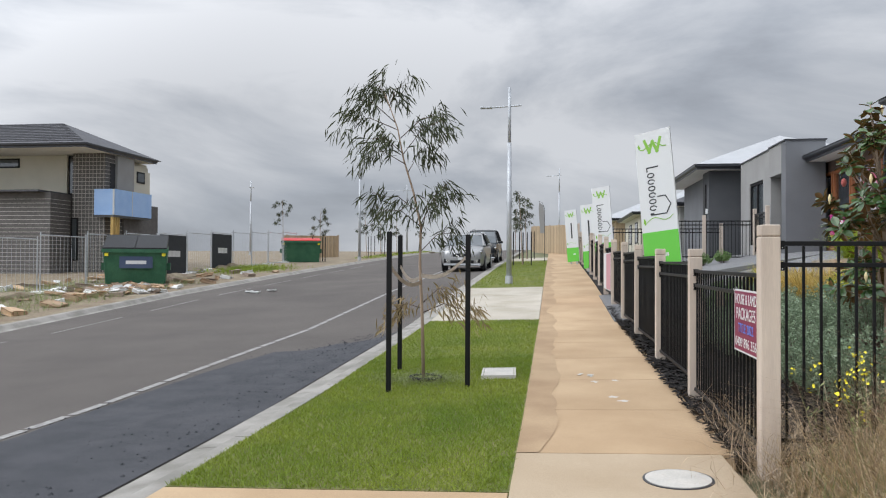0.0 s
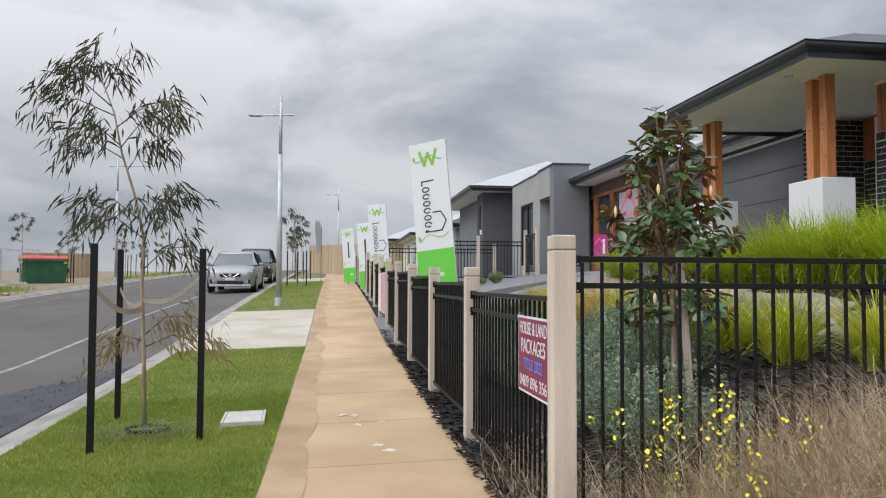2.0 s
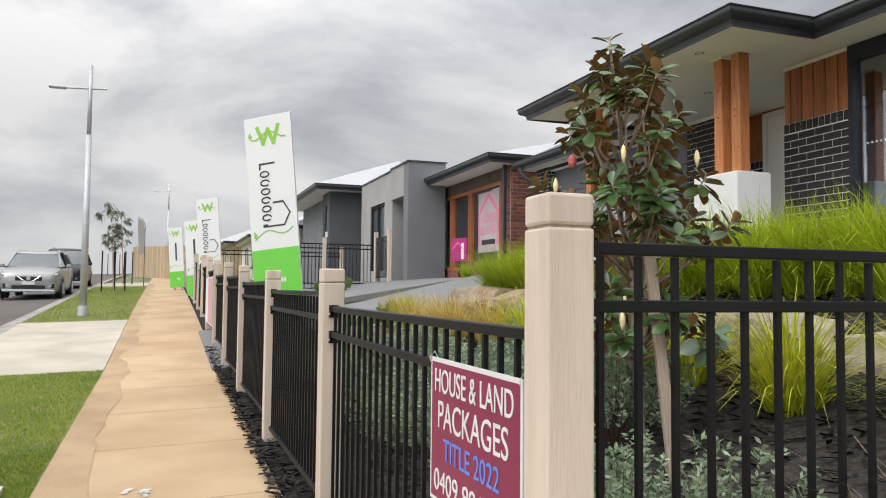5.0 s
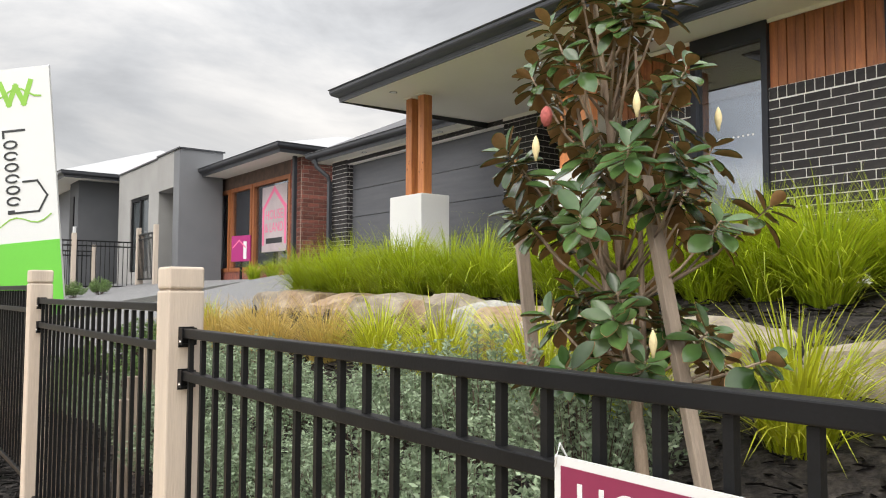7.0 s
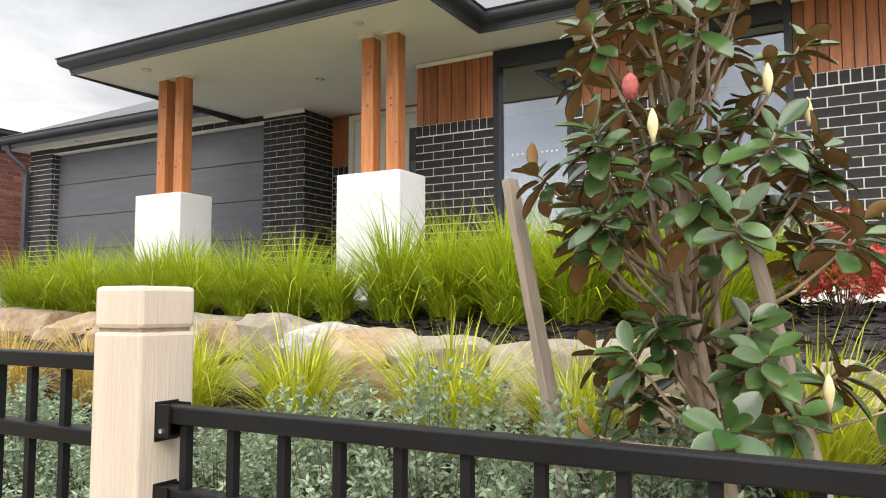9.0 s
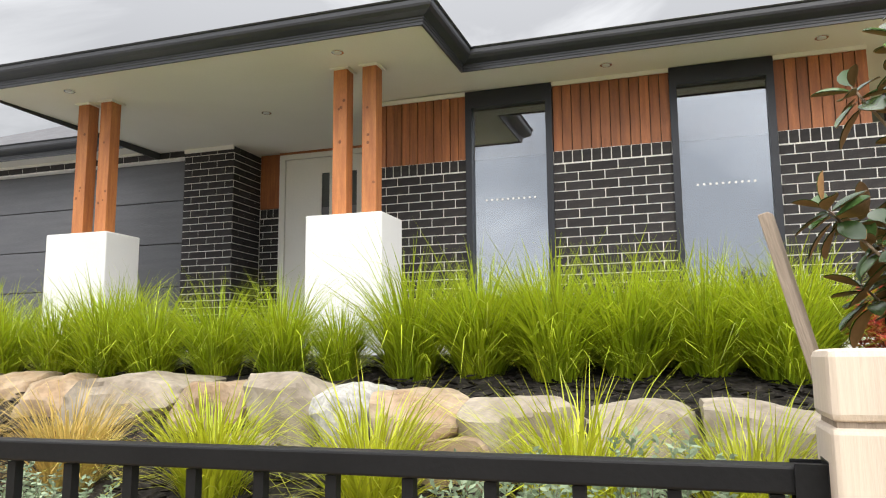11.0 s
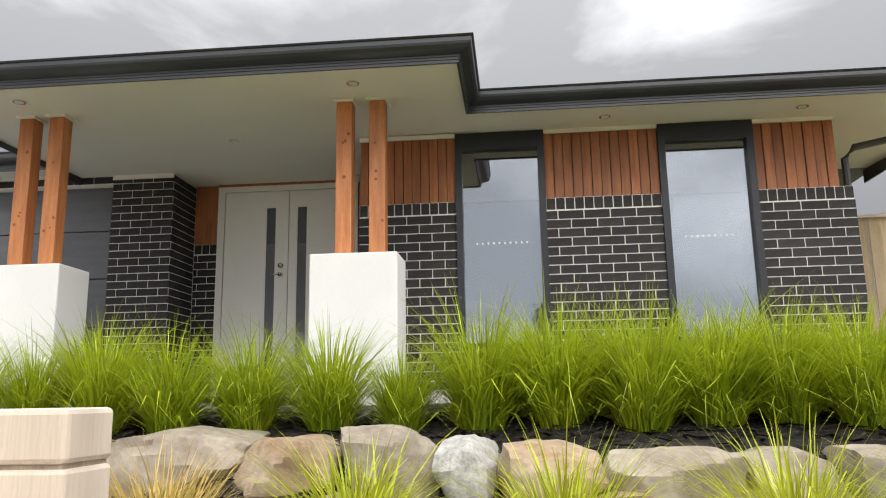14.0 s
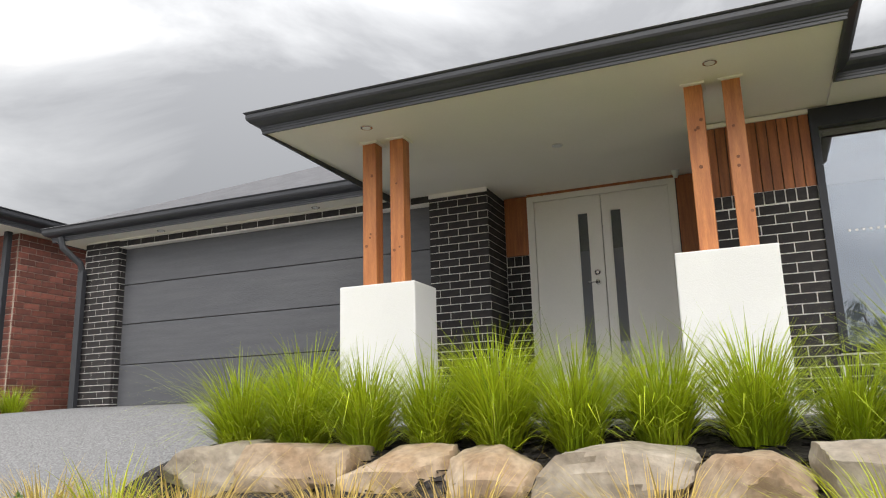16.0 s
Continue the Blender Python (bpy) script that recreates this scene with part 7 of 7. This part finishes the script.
part("pane", boxes((-18.469, -18.464, 29.52, 30.03, 5.17, 5.53)), M["carglass"], wn)
# flat near-black sheet on the wall paints the doorway's shade
part("opening", boxes((-18.42, -18.4, 27.25, 28.05, 3.6, 5.7)), M["dark"], th, "near-black sheet for the shade in the balcony doorway")
part("soffit", boxes((-32, -18.2, 25.12, 30.6, 6.07, 6.10)), M["soffit"], th)
eave_line(th, [(-18.2, 30.6), (-18.2, 25.12), (-32, 25.12)], 6.06, 6.24, 0.1)
tr = part("roof", hip_roof(-33, -18.12, 25.03, 31, 6.23, 24), M["rooftile"], th, "dark tiled hip roof")
for i in range(1, 12):
    y, z = 25.03 + i * 0.25, 6.24 + i * 0.25 * math.tan(radians(24))
    part("tile_course", boxes((-32, -18.12 - i * 0.25, y - 0.02, y + 0.03, z - 0.01, z + 0.022)), M["rooftile"], tr)
part("lower_roof", boxes((-32, -20.2, 25.2, 27.2, 4.345, 4.42)), M["rooftile"], th)


def skip(x, y, ang, w, lid_mat, label, lid_open):
    s = thing("skip_bin", label, "skip bin", pose(x, y, street(x, y) - 0.02, 0, 0, ang), group="skip bins at the building sites")
    h = 1.25
    bm = bmesh.new()
    lo = [bm.verts.new(p) for p in ((-w / 2 + 0.08, -0.6, 0), (w / 2 - 0.08, -0.6, 0), (w / 2 - 0.08, 0.6, 0), (-w / 2 + 0.08, 0.6, 0))]
    hi = [bm.verts.new(p) for p in ((-w / 2, -0.8, h), (w / 2, -0.8, h), (w / 2, 0.75, h + 0.15), (-w / 2, 0.75, h + 0.15))]
    bm.faces.new(lo[::-1]); bm.faces.new(hi)
    for k in range(4):
        bm.faces.new((lo[k], lo[(k + 1) % 4], hi[(k + 1) % 4], hi[k]))
    bmesh.ops.bevel(bm, geom=bm.edges[:], offset=0.02, segments=1, affect="EDGES")
    part("body", bm, M["bin"], s)
    part("rim", boxes((-w / 2 - 0.03, w / 2 + 0.03, -0.86, -0.78, h - 0.1, h + 0.02)), M["bin"], s)
    for k in range(2):
        part("lid", prism([(-0.86, h + 0.02), (-0.84, h + 0.07), (0.8, h + (0.55 if lid_open else 0.24)), (0.8, h + (0.16 if lid_open else 0.18))], 0, -w / 2 + k * w / 2, (k + 1) * w / 2 - w / 2 - 0.02), lid_mat, s, "skip lid")
    for sx in (-1, 1):
        part("side_pocket", boxes((sx * w / 2 - 0.09, sx * w / 2 + 0.09, -0.3, 0.3, 0.55, 0.8)), M["bin"], s)
        part("marker", boxes((sx * (w / 2 - 0.12) - 0.06, sx * (w / 2 - 0.12) + 0.06, -0.815, -0.80, h - 0.22, h - 0.12)), M["yellow"], s)
    return s


s1 = skip(-14.5, 22.6, 26, 2.05, M["black"], "battered green skip bin with black lids and a blue panel", True)
lp = boxes((-0.5, 0.55, -0.79, -0.775, 0.62, 1.02))
part("panel", lp, M["panelblue"], s1, "blue-grey printed panel")
part("panel_bar", boxes((-0.3, 0.35, -0.797, -0.791, 0.76, 0.88)), M["white"], s1)
skip(-15.2, 42.3, 20, 2.3, M["redlid"], "green skip bin with red lids by the kerb", False)
rd = random.Random(9)
for i in range(210):
    x, y = (rd.gauss(-13.7, 0.55), rd.gauss(20.6, 1.0)) if i % 2 else (rd.uniform(-18.5, -12.4), rd.uniform(13, 31))
    m_, lb = rd.choice(((M["cardboard"], "torn brown cardboard scrap in the roadside rubbish"), (M["plasticw"], "white plastic scrap in the roadside rubbish"), (M["cardboard"], "torn brown cardboard scrap in the roadside rubbish"), (M["greytimber"], "broken timber offcut in the roadside rubbish")))
    sx, sy, sz = rd.uniform(0.06, 0.3), rd.uniform(0.05, 0.2), rd.uniform(0.015, 0.08)
    bm = boxes((-sx, sx, -sy, sy, -sz, sz), bev=0.008)
    for v in bm.verts:
        v.co += Vector((rd.gauss(0, 0.02), rd.gauss(0, 0.02), rd.gauss(0, 0.015)))
    o = solid("rubbish", bm, m_, lb, "rubbish", "rubbish round the skip bin")
    o.matrix_world = pose(x, y, street(x, y) + sz * 0.6 + 0.02, rd.uniform(-15, 15), rd.uniform(-15, 15), rd.uniform(0, 360))
stalks(5000, lambda r: (r.uniform(-17.5, -12.6), r.uniform(11, 24)), 0.3, 0.2, 0.008, M["weed"], "roadside_weeds", "scrubby weeds on the bare verge", lambda x, y: 0.3)
stalks(2500, lambda r: (r.gauss(-14.5, 0.8), r.gauss(32.5, 1.6)), 0.3, 0.2, 0.012, M["lawn"], "grass_tussock", "bright green grass patch on the verge", lambda x, y: 0.35)
stalks(1500, lambda r: (r.uniform(-13.6, -12.1), r.uniform(48, 75)), 0.2, 0.2, 0.015, M["lawn"], "far_verge_grass", "green verge grass near the crest", lambda x, y: 0.25)


def site_panel(x0, x1, y, y1, banner):
    """Temporary site fencing: tube frame, wires, and cloth on some bays."""
    g = street(x0, y) - 0.05
    a, b = Vector((x0, y, g)), Vector((x1, y1, g))
    d = b - a
    w = d.length
    f = thing("site_fence", "temporary wire site fence panel" + (" with dark printed cloth" if banner else " of galvanised tube"), "fence", pose(a.x, a.y, a.z, 0, 0, math.degrees(math.atan2(d.y, d.x))), group="temporary fencing of the sites")
    for u in (0.02, w - 0.02):
        part("upright", tubes((((u, 0, 0), (u, 0, 1.95)), 0.02, 0.02), n=6), M["galv"], f)
    for z in (0.15, 1.85):
        part("tube", tubes((((0.02, 0, z), (w - 0.02, 0, z)), 0.018, 0.018), n=6), M["galv"], f)
    for i in range(1, 12):
        part("wire", boxes((i * w / 12 - 0.003, i * w / 12 + 0.003, -0.003, 0.003, 0.15, 1.85)), M["galv"], f)
    part("foot", boxes((-0.1, 0.12, -0.3, 0.3, 0, 0.12), bev=0.02), M["plasticw"], f)
    if banner:
        part("cloth", boxes((0.05, w - 0.05, -0.012, -0.006, 0.2, 1.8)), M["mesh"], f, "dark shade cloth")
        part("print_bar", boxes((w * 0.3, w * 0.75, -0.016, -0.012, 0.9, 1.15)), M["plasticw"], f)


for i in range(13):
    site_panel(-15.75, -15.75 - 0.02 * (i % 3), 12 + i * 2.4, 14.35 + i * 2.4, i in (5, 6, 8))
rb = random.Random(14)
for i in range(14):
    x, y = rb.uniform(-16.2, -14.6), rb.uniform(16, 38)
    bm = bmesh.new()
    bmesh.ops.create_icosphere(bm, subdivisions=2, radius=1.0)
    sx, sy, sz = rb.uniform(0.3, 0.7), rb.uniform(0.4, 1.2), rb.uniform(0.12, 0.4)
    for v in bm.verts:
        v.co = Vector((v.co.x * sx, v.co.y * sy, max(-0.1, v.co.z) * sz)) * (1 + 0.25 * noise.noise(v.co * 2 + Vector((i * 7, 0, 0))))
    o = solid("soil_mound", bm, M["soil"], "heap of rubble and soil on the building site", "rubble", "rubble heaps")
    o.matrix_world = pose(x, y, street(x, y) - 0.05)
for x, y in ((-9.5, 20.5), (-8.9, 20.8), (-9.2, 20.2)):
    bm = boxes((-0.12, 0.12, -0.06, 0.06, 0, 0.03), bev=0.01)
    for v in bm.verts:
        v.co += Vector((rb.gauss(0, 0.02), rb.gauss(0, 0.02), abs(rb.gauss(0, 0.02))))
    o = solid("litter", bm, M["plasticw"], "crumpled white litter on the asphalt", "litter", "litter on the road")
    o.matrix_world = pose(x, y, street(x, y) - 0.1)
sg = thing("chevron_sign", "black and white chevron sign at the crest of the road", "road sign", pose(-9.3, 72, street(-9, 72)))
part("post", tubes((((0, 0, 0), (0, 0, 1.6)), 0.04, 0.04), n=6), M["galv"], sg)
part("panel", boxes((-0.8, 0.8, -0.06, -0.04, 0.9, 1.6)), M["ink"], sg)
bm = bmesh.new()
for k in range(3):
    stroke(bm, [(0.45 - k * 0.5, 1.5), (0.2 - k * 0.5, 1.25), (0.45 - k * 0.5, 1.0)], 0.06)
for v in bm.verts:
    v.co = Vector((v.co.x, -0.065 - v.co.z, v.co.y))
part("chevrons", bm, M["white"], sg)

# ---- small wear on the paving ----
rc = random.Random(41)
for cx, cy, n in ((0.35, 6.1, 5), (0.55, 4.9, 2)):
    bm = bmesh.new()
    for _ in range(n):
        x, y = cx + rc.gauss(0, 0.12), cy + rc.gauss(0, 0.2)
        pts = []
        for k in range(11):
            a = k * math.tau / 11
            r_ = rc.uniform(0.01, 0.06)
            px, py = x + math.cos(a) * r_, y + math.sin(a) * r_ * 1.3
            pts.append(bm.verts.new((px, py, street(px, py) + 0.006)))
        bm.faces.new(pts)
    solid("paving_scuff", bm, M["lid"], "pale dried splash on the footpath", "stain", kind="structure")
